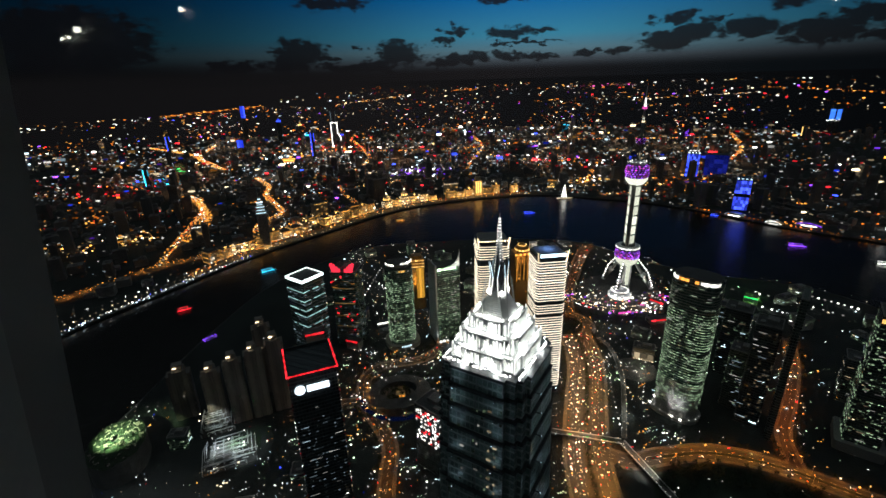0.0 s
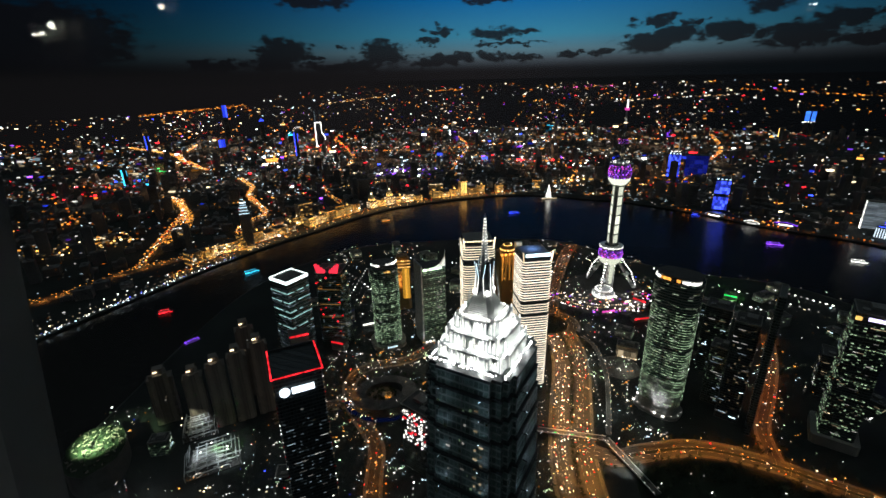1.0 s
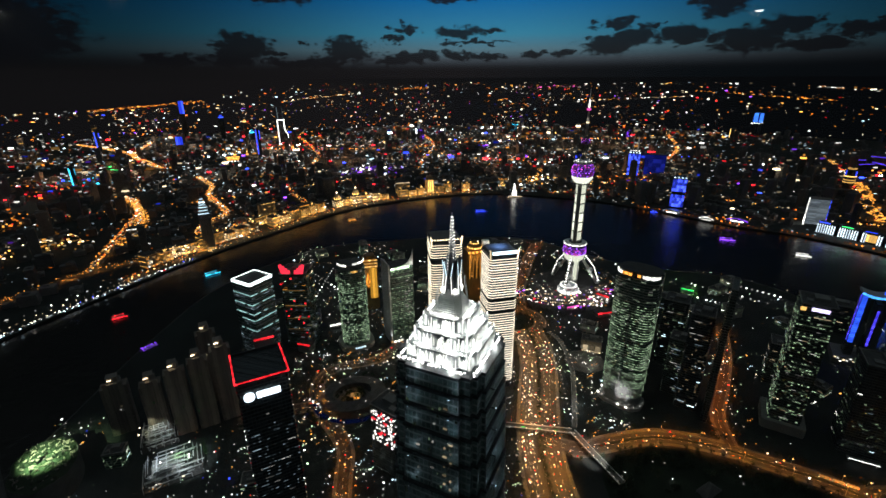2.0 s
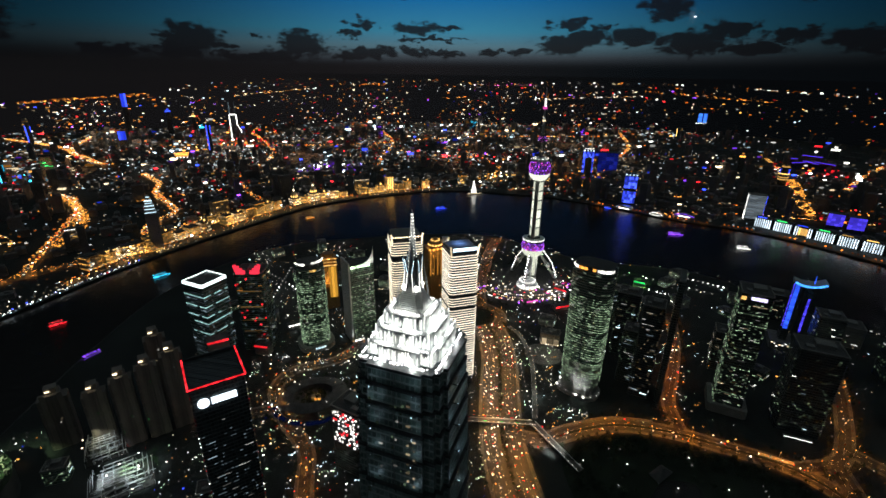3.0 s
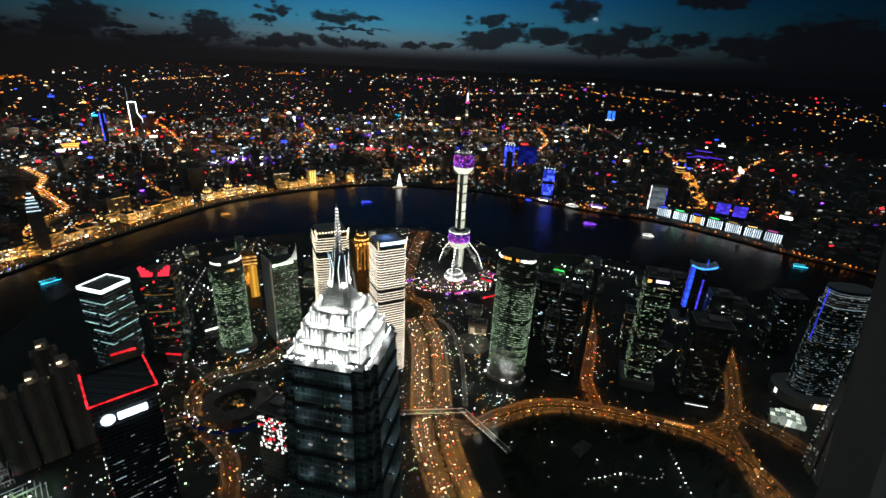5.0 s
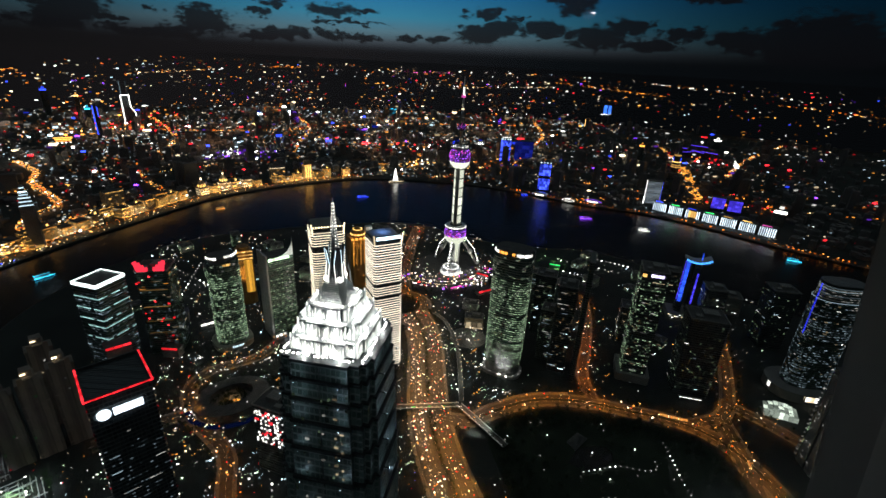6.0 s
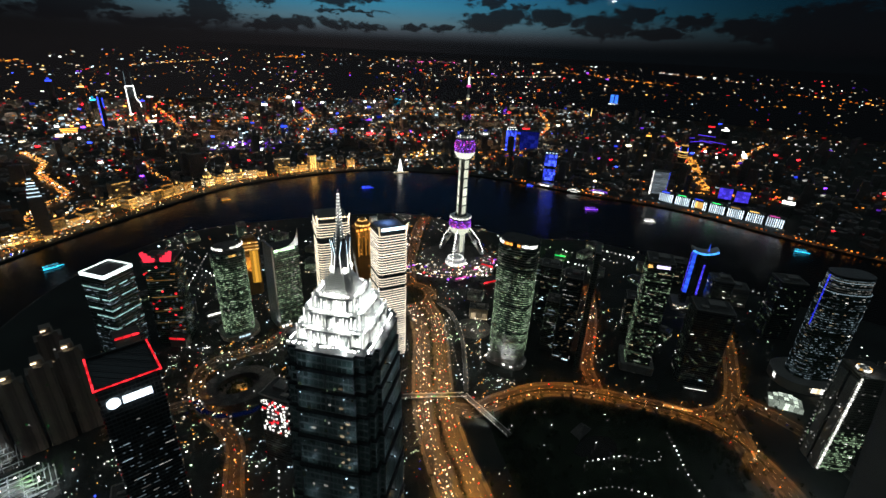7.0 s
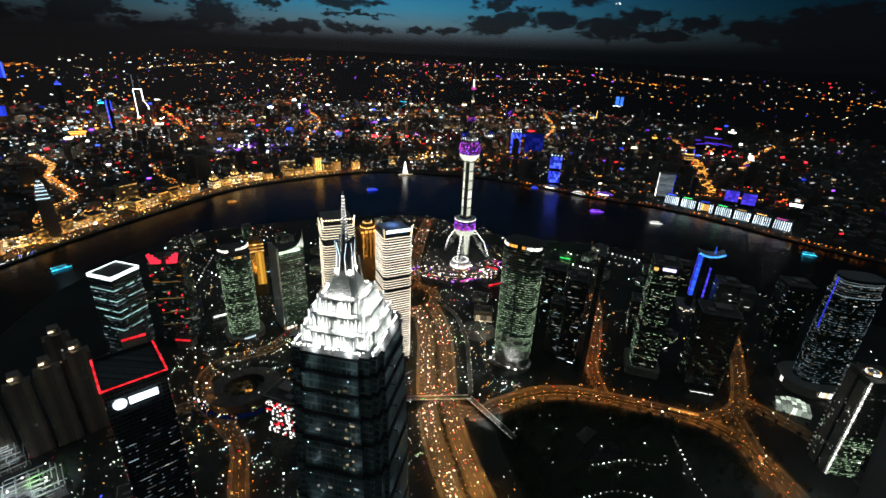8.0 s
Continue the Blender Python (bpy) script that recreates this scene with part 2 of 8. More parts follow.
# Distance haze painted as emission, brightest left of centre, darker to the right.
HAZE_GLOW = lamp_glow("far_haze_glow", (.0050, .0046, .0050), 1.0, 0.0)
haze_co = HAZE_GLOW.node_tree.nodes.new("ShaderNodeTexCoord")
haze_x = HAZE_GLOW.node_tree.nodes.new("ShaderNodeSeparateXYZ")
HAZE_GLOW.node_tree.links.new(haze_co.outputs["Object"], haze_x.inputs[0])
haze_col = ramp(HAZE_GLOW.node_tree, wire(HAZE_GLOW.node_tree, "ADD", wire(HAZE_GLOW.node_tree, "DIVIDE", haze_x.outputs[0], 9360.0), .5), [(.15, (.0066, .0060, .0064)), (.42, (.0098, .0084, .0088)), (.62, (.0062, .0060, .0066)), (.85, (.0024, .0028, .0034))], "LINEAR")
HAZE_GLOW.node_tree.links.new(haze_col, [n for n in HAZE_GLOW.node_tree.nodes if n.type == "EMISSION"][0].inputs[0])
WATER = water()
ROADLAMP = {k: lamp_glow("road_lamp_" + k, HUES[k], v, .45, True) for k, v in (("sodium", 1.7), ("amber", 1.9), ("gold", 2.2))}
HEADLAMP = lamp_glow("headlamp_white", (1, .95, .85), 22.0, .5)
TAILLAMP = lamp_glow("tail_lamp_red", (1, .02, .02), 3.5, .5)
GLAZING = bpy.data.materials.new("window_glass")
GLAZING.use_nodes = True
glazing = GLAZING.node_tree.nodes["Principled BSDF"]
glazing.inputs["Transmission Weight"].default_value, glazing.inputs["Roughness"].default_value, glazing.inputs["IOR"].default_value = 1.0, 0.0, 1.45

# ------------------------------------------------------------------ building blocks


class Shape:
    """Collects boxes, prisms, tubes and turned forms into one mesh."""

    def __init__(self):
        self.v, self.f = [], []

    def quadbox(self, low, high):
        n, k = len(self.v), len(low)
        self.v += low + high
        self.f += [tuple(n + i for i in reversed(range(k))), tuple(n + k + i for i in range(k))]
        self.f += [(n + i, n + (i + 1) % k, n + k + (i + 1) % k, n + k + i) for i in range(k)]
        return self

    def box(self, cx, cy, w, d, z0, z1, deg=0.0, grow=1.0):
        c, s = math.cos(radians(deg)), math.sin(radians(deg))
        ring = [(w / 2 * a, d / 2 * b) for a, b in ((-1, -1), (1, -1), (1, 1), (-1, 1))]
        lo = [(cx + c * x - s * y, cy + s * x + c * y, z0) for x, y in ring]
        hi = [(cx + grow * (c * x - s * y), cy + grow * (s * x + c * y), z1) for x, y in ring]
        return self.quadbox(lo, hi)

    def prism(self, pts, z0, z1, grow=1.0):
        return self.quadbox([(x, y, z0) for x, y in pts], [(x * grow, y * grow, z1) for x, y in pts])

    def tube(self, p, q, r, r2=None, n=8):
        p, q = Vector(p), Vector(q)
        rot = (q - p).to_track_quat("Z", "Y")
        r2 = r if r2 is None else r2
        lo = [tuple(p + rot @ Vector((r * math.cos(6.28319 * i / n), r * math.sin(6.28319 * i / n), 0))) for i in range(n)]
        hi = [tuple(q + rot @ Vector((r2 * math.cos(6.28319 * i / n), r2 * math.sin(6.28319 * i / n), 0))) for i in range(n)]
        return self.quadbox(lo, hi)

    def lathe(self, profile, n=24, cx=0.0, cy=0.0):
        base = len(self.v)
        for r, z in profile:
            self.v += [(cx + r * math.cos(6.28319 * i / n), cy + r * math.sin(6.28319 * i / n), z) for i in range(n)]
        k = len(profile)
        for j in range(k - 1):
            for i in range(n):
                a, b = base + j * n + i, base + j * n + (i + 1) % n
                self.f.append((a, b, b + n, a + n))
        self.f += [tuple(base + i for i in reversed(range(n))), tuple(base + (k - 1) * n + i for i in range(n))]
        return self

    def ball(self, c, r, n=20, m=10):
        return self.lathe([(max(.02, r * math.sin(math.pi * j / m)), c[2] - r * math.cos(math.pi * j / m)) for j in range(m + 1)], n, c[0], c[1])

    def mesh(self, name):
        me = bpy.data.meshes.new(name)
        me.from_pydata(self.v, [], self.f)
        me.validate()
        return me


def part(name, shape, material, parent, label="", smooth=False):
    me = shape.mesh(name) if isinstance(shape, Shape) else shape
    if not me.materials:
        me.materials.append(material)
    if smooth:
        me.polygons.foreach_set("use_smooth", [True] * len(me.polygons))
    ob = new(name, me)
    ob.parent = parent
    if label:
        tagged(ob, label)
    return ob


def thing(name, label, category, x=0, y=0, z=0, deg=0, group="", kind=""):
    ob = new(name)
    ob.matrix_basis = pose(x, y, z, 0, 0, deg)
    return tagged(ob, label, category, group, kind)


def solid(name, shape, material, label="", category="", kind="", group="", m=None, smooth=False):
    ob = part(name, shape, material, None, "", smooth)
    if m is not None:
        ob.matrix_basis = m
    return tagged(ob, label, category, group, kind)


UNIT = {}


def unit_box(material):
    """One shared box, a metre each way, for pieces of that material."""
    if material.name not in UNIT:
        UNIT[material.name] = Shape().box(0, 0, 1, 1, -.5, .5).mesh("piece")
        UNIT[material.name].materials.append(material)
    return UNIT[material.name]


def piece(name, material, parent, loc, size, deg=0.0, lean=0.0):
    ob = new(name, unit_box(material))
    ob.parent = parent
    ob.matrix_basis = Matrix.Translation(loc) @ pose(0, 0, 0, lean, 0, deg) @ Matrix.Diagonal((*size, 1))
    return ob


def chamfered(w, d, c):
    a, b = w / 2, d / 2
    return [(-a + c, -b), (a - c, -b), (a, -b + c), (a, b - c), (a - c, b), (-a + c, b), (-a, b - c), (-a, -b + c)]


def oval(w, d, n=28, power=2.5):
    out = []
    for i in range(n):
        a = 6.28319 * i / n
        c, s = math.cos(a), math.sin(a)
        out.append((w / 2 * math.copysign(abs(c) ** (2 / power), c), d / 2 * math.copysign(abs(s) ** (2 / power), s)))
    return out


def specks(name, pts, size, material, label, category="lights", kind="stuff", flat=0.8):
    """Many small lamps and lit windows as one mesh of boxes."""
    pts, size = np.asarray(pts, float), np.asarray(size, float)
    if not len(pts):
        return None
    unit = np.array([(-.5, -.5, -.5), (.5, -.5, -.5), (.5, .5, -.5), (-.5, .5, -.5), (-.5, -.5, .5), (.5, -.5, .5), (.5, .5, .5), (-.5, .5, .5)])
    quads = np.array([(3, 2, 1, 0), (4, 5, 6, 7), (0, 1, 5, 4), (1, 2, 6, 5), (2, 3, 7, 6), (3, 0, 4, 7)])
    scale = np.stack([size, size, size * flat], 1) if size.ndim == 1 else size
    v = (pts[:, None, :] + unit[None] * scale[:, None, :]).reshape(-1, 3)
    f = (quads[None] + 8 * np.arange(len(pts))[:, None, None]).reshape(-1, 4)
    me = bpy.data.meshes.new(name)
    me.from_pydata(v.tolist(), [], f.tolist())
    return solid(name, me, material, label, category, kind)


def curve(pts, step=15.0):
    """A smooth line through a few places on the plan."""
    p = [Vector(q) for q in pts]
    p = [2 * p[0] - p[1]] + p + [2 * p[-1] - p[-2]]
    out = []
    for a, b, c, d in zip(p, p[1:], p[2:], p[3:]):
        n = max(2, int((c - b).length / step))
        for i in range(n):
            t = i / n
            out.append(.5 * (2 * b + (c - a) * t + (2 * a - 5 * b + 4 * c - d) * t * t + (3 * b - a - 3 * c + d) * t ** 3))
    out.append(p[-2])
    return [(q.x, q.y) for q in out]


def sides(line, off):
    """The line moved sideways to its left by off."""
    out = []
    for i, (x, y) in enumerate(line):
        a, b = line[max(0, i - 1)], line[min(len(line) - 1, i + 1)]
        l = math.hypot(b[0] - a[0], b[1] - a[1]) or 1
        out.append((x - (b[1] - a[1]) / l * off, y + (b[0] - a[0]) / l * off))
    return out


def inside(poly, x, y):
    hit, j = False, len(poly) - 1
    for i in range(len(poly)):
        (xi, yi), (xj, yj) = poly[i], poly[j]
        if (yi > y) != (yj > y) and x < (xj - xi) * (y - yi) / (yj - yi) + xi:
            hit = not hit
        j = i
    return hit


def bulb(name, loc, col, watts, radius=1.5, kind="POINT", aim=None, cone=90):
    if kind == "POINT" and radius >= 1.2:
        kind, aim, cone = "SPOT", aim or (loc[0], loc[1], 0), max(cone, 150)
    d = bpy.data.lights.new(name, kind)
    d.energy, d.color = watts, col
    if kind == "SPOT":
        d.spot_size, d.spot_blend = radians(cone), 1.0
    d.shadow_soft_size = radius
    ob = new(name, d)
    ob.matrix_basis = look(loc, aim) if aim else Matrix.Translation(loc)
    return tagged(ob, "lamp", "lamp", kind="structure")

# ------------------------------------------------------------------ ground, river, roads
from mathutils.geometry import tessellate_polygon

rng = random.Random(7)
NEAR_BANK = curve([(-600, -4900), (-590, -600), (-575, 200), (-507, 499), (-480, 800), (-420, 1060), (-227, 1282), (28, 1330), (250, 1325), (416, 1277),
                   (604, 1060), (854, 918), (961, 655), (1030, 540), (1110, 450), (1250, 250), (1500, -100), (2200, -600), (4900, -1500)], 40)
FAR_BANK = curve([(-1000, -4900), (-990, -600), (-930, 300), (-850, 640), (-781, 829), (-677, 1022), (-550, 1239), (-353, 1485), (-136, 1712),
                  (160, 1836), (421, 1870), (633, 1781), (799, 1691), (944, 1543), (1110, 1330), (1250, 1200), (1347, 1039), (1434, 814),
                  (1534, 625), (1700, 350), (2000, 50), (2600, -250), (4900, -900)], 40)
NEAR_LAND = NEAR_BANK + [(4900, -4900)]
FAR_LAND = FAR_BANK + [(4900, 4900), (-4900, 4900), (-4900, -4900)]


def lie_of_land():
    s = Shape()
    for poly, wall in ((NEAR_LAND, len(NEAR_BANK)), (FAR_LAND, len(FAR_BANK))):
        n = len(s.v)
        s.v += [(x, y, 0) for x, y in poly]
        for a, b, c in tessellate_polygon([[Vector((x, y, 0)) for x, y in poly]]):
            (ax, ay), (bx, by), (cx, cy) = poly[a], poly[b], poly[c]
            up = (bx - ax) * (cy - ay) - (by - ay) * (cx - ax) > 0
            s.f.append((n + a, n + b, n + c) if up else (n + a, n + c, n + b))
        k = len(s.v)
        s.v += [(x, y, -6) for x, y in poly[:wall]]
        s.f += [(n + i, n + i + 1, k + i + 1, k + i) for i in range(wall - 1)]
    solid("ground", s, SOIL, "dark city ground on both banks of the river", "ground", "structure")
    w = Shape().quadbox([(-4900, -4900, -9), (4900, -4900, -9), (4900, 4900, -9), (-4900, 4900, -9)],
                        [(-4900, -4900, -4), (4900, -4900, -4), (4900, 4900, -4), (-4900, 4900, -4)])
    solid("water", w, WATER, "dark river water with faint light streaks", "river", "structure")
    for bank, sign in ((NEAR_BANK, -1), (FAR_BANK, 1)):
        for off, lo, hi, wd in ((3 * sign, 0, 1.2, 1.0),):
            a, b = sides(bank, off - wd / 2), sides(bank, off + wd / 2)
            q = Shape()
            for i in range(len(a) - 1):
                q.quadbox([(*a[i], lo), (*a[i + 1], lo), (*b[i + 1], lo), (*b[i], lo)], [(*a[i], hi), (*a[i + 1], hi), (*b[i + 1], hi), (*b[i], hi)])
            solid("flood_wall", q, ROOFING, "low dark flood wall along the river", "wall", "structure")


lie_of_land()


def ribbon(line, half, z):
    a, b = sides(line, half), sides(line, -half)
    s = Shape()
    for i in range(len(line) - 1):
        s.quadbox([(*b[i], 0.02), (*b[i + 1], 0.02), (*a[i + 1], 0.02), (*a[i], 0.02)], [(*b[i], z), (*b[i + 1], z), (*a[i + 1], z), (*a[i], z)])
    return s


def along(line, step, start=0.0):
    """Places and headings every step metres along a line."""
    need = start
    for (ax, ay), (bx, by) in zip(line, line[1:]):
        l = math.hypot(bx - ax, by - ay)
        while need < l:
            yield ax + (bx - ax) * need / l, ay + (by - ay) * need / l, math.degrees(math.atan2(by - ay, bx - ax))
            need += step
        need -= l


AVENUE = curve([(168, 180), (171, 300), (176, 420), (191, 497), (216, 580), (238, 650), (250, 725), (246, 765)])
PARKWAY = curve([(196, 478), (232, 455), (280, 461), (350, 464), (420, 438), (480, 396), (530, 358), (556, 318), (562, 270), (545, 190), (500, 120)])
NORTHWAY = curve([(440, 438), (462, 494), (520, 562), (582, 640), (640, 730)])
EASTWAY = curve([(548, 348), (600, 345), (645, 368), (740, 452), (830, 545)])
SOUTHWAY = curve([(600, 345), (566, 285), (520, 220), (470, 140)])
PODIUMWAY = curve([(640, 360), (662, 300), (668, 245), (640, 150)])
RIVERWAY = curve([(255, 835), (280, 935), (327, 1050), (399, 1208), (440, 1250)])
WESTWAY = curve([(-70, 300), (-79, 431), (-82, 498), (-122, 573), (-138, 640), (-112, 682), (-42, 700), (20, 762), (110, 800), (196, 800)])
CROSSWAY = curve([(-240, 560), (-180, 580), (-124, 590)])
ROUND = [(240 + 48 * math.cos(i / 40 * 6.28319), 803 + 48 * math.sin(i / 40 * 6.28319)) for i in range(41)]
ROADS = (("avenue", AVENUE, 27, 6), ("parkway", PARKWAY, 10, 3), ("northway", NORTHWAY, 6, 2), ("eastway", EASTWAY, 7, 2), ("southway", SOUTHWAY, 10, 3),
         ("podiumway", PODIUMWAY, 8, 2), ("riverway", RIVERWAY, 11, 3), ("westway", WESTWAY, 7, 2), ("crossway", CROSSWAY, 8, 2), ("roundabout", ROUND, 8, 2))
for i, (nm, line, half, lanes) in enumerate(ROADS):
    solid("pavement", ribbon(line, half + 5, .14 + .006 * i), PAVING, "pale paved footway beside the road", "pavement", "structure")
    solid("road", ribbon(line, half, .26 + .008 * i), ASPHALT, "asphalt road under orange street lamps", "road", "structure")
    s = Shape()
    for k in range(1, lanes):
        off = -half + 2 * half * k / lanes
        for x, y, a in along(sides(line, off), 12):
            s.box(x, y, 5, .3, .2, .36 + .008 * i, a)
    solid("lane_marking", s, WHITEMETAL, "dashed white lane lines", "road marking", "stuff")


median = PARKWAY[4:30]
solid("planted_median", ribbon(median, 1.6, .7), LAWN, "narrow planted median of the park road", "median", "structure")
edge = sides(PARKWAY, 13)[4:13]
low_wall = Shape()
for p, q in zip(edge, edge[1:]):
    low_wall.tube((*p, .2), (*p, 4.2), .5, n=6).quadbox([(*p, .1), (*q, .1), (q[0] + .1, q[1] + .6, .1), (p[0] + .1, p[1] + .6, .1)], [(*p, 4), (*q, 4), (q[0] + .1, q[1] + .6, 4), (p[0] + .1, p[1] + .6, 4)])
solid("retaining_wall", low_wall, CONCRETE, "low retaining wall washed by orange lamps", "wall", "structure")


def disc(name, cx, cy, r, z, mat, label, category, sx=1.0):
    pts = [(cx + sx * r * math.cos(i / 48 * 6.28319), cy + r * math.sin(i / 48 * 6.28319)) for i in range(48)]
    return solid(name, Shape().quadbox([(x, y, .01) for x, y in pts], [(x, y, z) for x, y in pts]), mat, label, category, "structure")


disc("lawn", 240, 803, 36, .7, LAWN, "round dark lawn inside the roundabout", "lawn")
disc("plaza", 405, 945, 95, .35, ASPHALT, "round dark paved plaza under the tower", "plaza")
PARK = curve([(222, 210), (236, 330), (250, 420), (300, 444), (350, 445), (410, 418), (465, 382), (510, 345), (532, 305), (535, 260), (505, 180), (380, 120), (250, 150), (222, 210)])
solid("park_lawn", Shape().quadbox([(x, y, .01) for x, y in PARK[:-1]], [(x, y, .5) for x, y in PARK[:-1]]), LAWN, "dark park lawn ringed by a road", "park", "structure")
POND = curve([(330, 345), (360, 362), (395, 352), (390, 330), (350, 325), (330, 345)], 8)
solid("pond", Shape().quadbox([(x, y, .3) for x, y in POND[:-1]], [(x, y, .56) for x, y in POND[:-1]]), WATER, "small still pond in the park", "pond", "structure")


# ------------------------------------------------------------------ towers
def facing(deg, x, y, normal):
    a = radians(deg + normal)
    return -(x * math.cos(a) + y * math.sin(a)) > 0


def lit_rooms(ob, x, y, deg, w, d, h, n, hues, z0=8.0, floor=4.0, busy=0.35, bright=0.5, size=(2.3, 1.0), runs=4, name="lit_window"):
    """Lit windows on the walls of a block that can be seen from the river side and from the deck."""
    walls = [k for k in range(4) if facing(deg, x, y, k * 90)]
    floors = [z0 + floor * i for i in range(max(1, int((h - z0 - 2) / floor)))]
    pick = [f for f in floors if rng.random() < busy] or floors
    for _ in range(n):
        k = rng.choice(walls)
        span, out = (d, w / 2) if k % 2 == 0 else (w, d / 2)
        z = rng.choice(pick) if rng.random() < .75 else rng.choice(floors)
        wd = size[0] * rng.choice(range(1, runs + 1))
        wd = min(wd, span * .8)
        u = rng.uniform(-(span - wd) / 2, (span - wd) / 2)
        a = radians(k * 90)
        hue = rng.choice(hues)
        mat = (LIT if rng.random() < bright else DIM)[hue]
        piece(name, mat, ob, (out * math.cos(a) - u * math.sin(a), out * math.sin(a) + u * math.cos(a), z), (.5, wd, size[1]), k * 90)


TAKEN = []


def room_rows(ob, x, y, deg, w, d, h, hue="pale", share=.3, z0=10.0, floor=4.0, bay=3.2, tall=1.5, power=None, glow=None):
    """Dim rooms behind the glazing, floor by floor, as one mesh; power gives a rounded plan."""
    s = Shape()
    for i in range(int((h - z0 - 3) / floor)):
        z = z0 + floor * i
        busy = share * rng.choice((.15, .5, .8, 1.2, 2.0))
        if power is None:
            for k in range(4):
                if not facing(deg, x, y, k * 90):
                    continue
                span, out = (d, w / 2) if k % 2 == 0 else (w, d / 2)
                a, n = radians(k * 90), int(span / bay)
                for j in range(n):
                    if rng.random() < busy:
                        u = -span / 2 + (j + .5) * span / n
                        s.box(out * math.cos(a) - u * math.sin(a), out * math.sin(a) + u * math.cos(a), .35, bay * rng.uniform(.5, .95), z, z + tall * rng.uniform(.5, 1), k * 90)
        else:
            n = int(2.2 * (w + d) / bay)
            for j in range(n):
                a = radians(-215 + 250 * (j + .5) / n)
                if rng.random() < busy:
                    c, q = math.cos(a), math.sin(a)
                    px, py = 1.004 * w / 2 * math.copysign(abs(c) ** (2 / power), c), 1.004 * d / 2 * math.copysign(abs(q) ** (2 / power), q)
                    e = 2 - 2 / power
                    nx, ny = math.copysign(abs(c) ** e, c) / w, math.copysign(abs(q) ** e, q) / d
                    s.box(px, py, .5, bay * rng.uniform(.5, .95), z, z + tall * rng.uniform(.5, 1), math.degrees(math.atan2(ny, nx)))
    if s.v:
        tagged(part("window_rows", s, glow or ROOMS[hue], ob, "rows of dim lit windows"), kind="stuff")


def slab_rings(ob, w, d, z0, z1, step, mat, proud=.6, tall=.7, name="floor_slab"):
    z = z0
    while z < z1:
        piece(name, mat, ob, (0, 0, z), (w + proud, d + proud, tall))
        z += step


def block(name, label, x, y, w, d, h, deg, wall, hues=("white", "warm"), lit=30, chamfer=2.0, roof=True, slabs=11.0, podium=0, category="building", group="",
          busy=.35, bright=.5, slabmat=None):
    ob = thing(name, label, category, x, y, 0, deg, group)
    TAKEN.append((x, y, max(w, d) * .72))
    part("wall", Shape().prism(chamfered(w, d, chamfer), 0, h), wall, ob)
    rim = Shape()
    for a, b, ww, dd in ((0, -d / 2 + .6, w, 1.2), (0, d / 2 - .6, w, 1.2), (-w / 2 + .6, 0, 1.2, d - 2.4), (w / 2 - .6, 0, 1.2, d - 2.4)):
        rim.box(a, b, ww, dd, h + .01, h + 1.8)
    part("parapet", rim, CONCRETE, ob)
    if roof:
        part("roof", Shape().box(0, 0, w - 2.4, d - 2.4, h, h + .4), ROOFING, ob)
        part("plant_room", Shape().box(w * .1, d * .08, w * .42, d * .38, h + .41, h + 5).box(-w * .25, -d * .2, w * .18, d * .2, h + .41, h + 3), CONCRETE, ob)
    if slabs:
        slab_rings(ob, w, d, slabs, h - 1, slabs, slabmat or DARKMETAL)
    if podium:
        part("podium", Shape().prism(chamfered(w + podium, d + podium, 3), 0, 14), CONCRETE, ob)
    if lit:
        lit_rooms(ob, x, y, deg, w, d, h, min(lit, 60), hues, busy=busy, bright=bright)
        room_rows(ob, x, y, deg, w + .3, d + .3, h, rng.choice(("pale", "pale", "white", "warm", "cool")), .05 + min(.3, lit * .0035), glow=ROOMS_B["pale"] if lit > 90 else None)
    return ob


def edge_line(ob, p, q, size, material, name="light_strip"):
    p, q = Vector(p), Vector(q)
    o = new(name, unit_box(material))
    o.parent = ob
    o.matrix_basis = Matrix.Translation((p + q) / 2) @ (q - p).to_track_quat("X", "Z").to_matrix().to_4x4() @ Matrix.Diagonal(((q - p).length, size, size, 1))
    return o


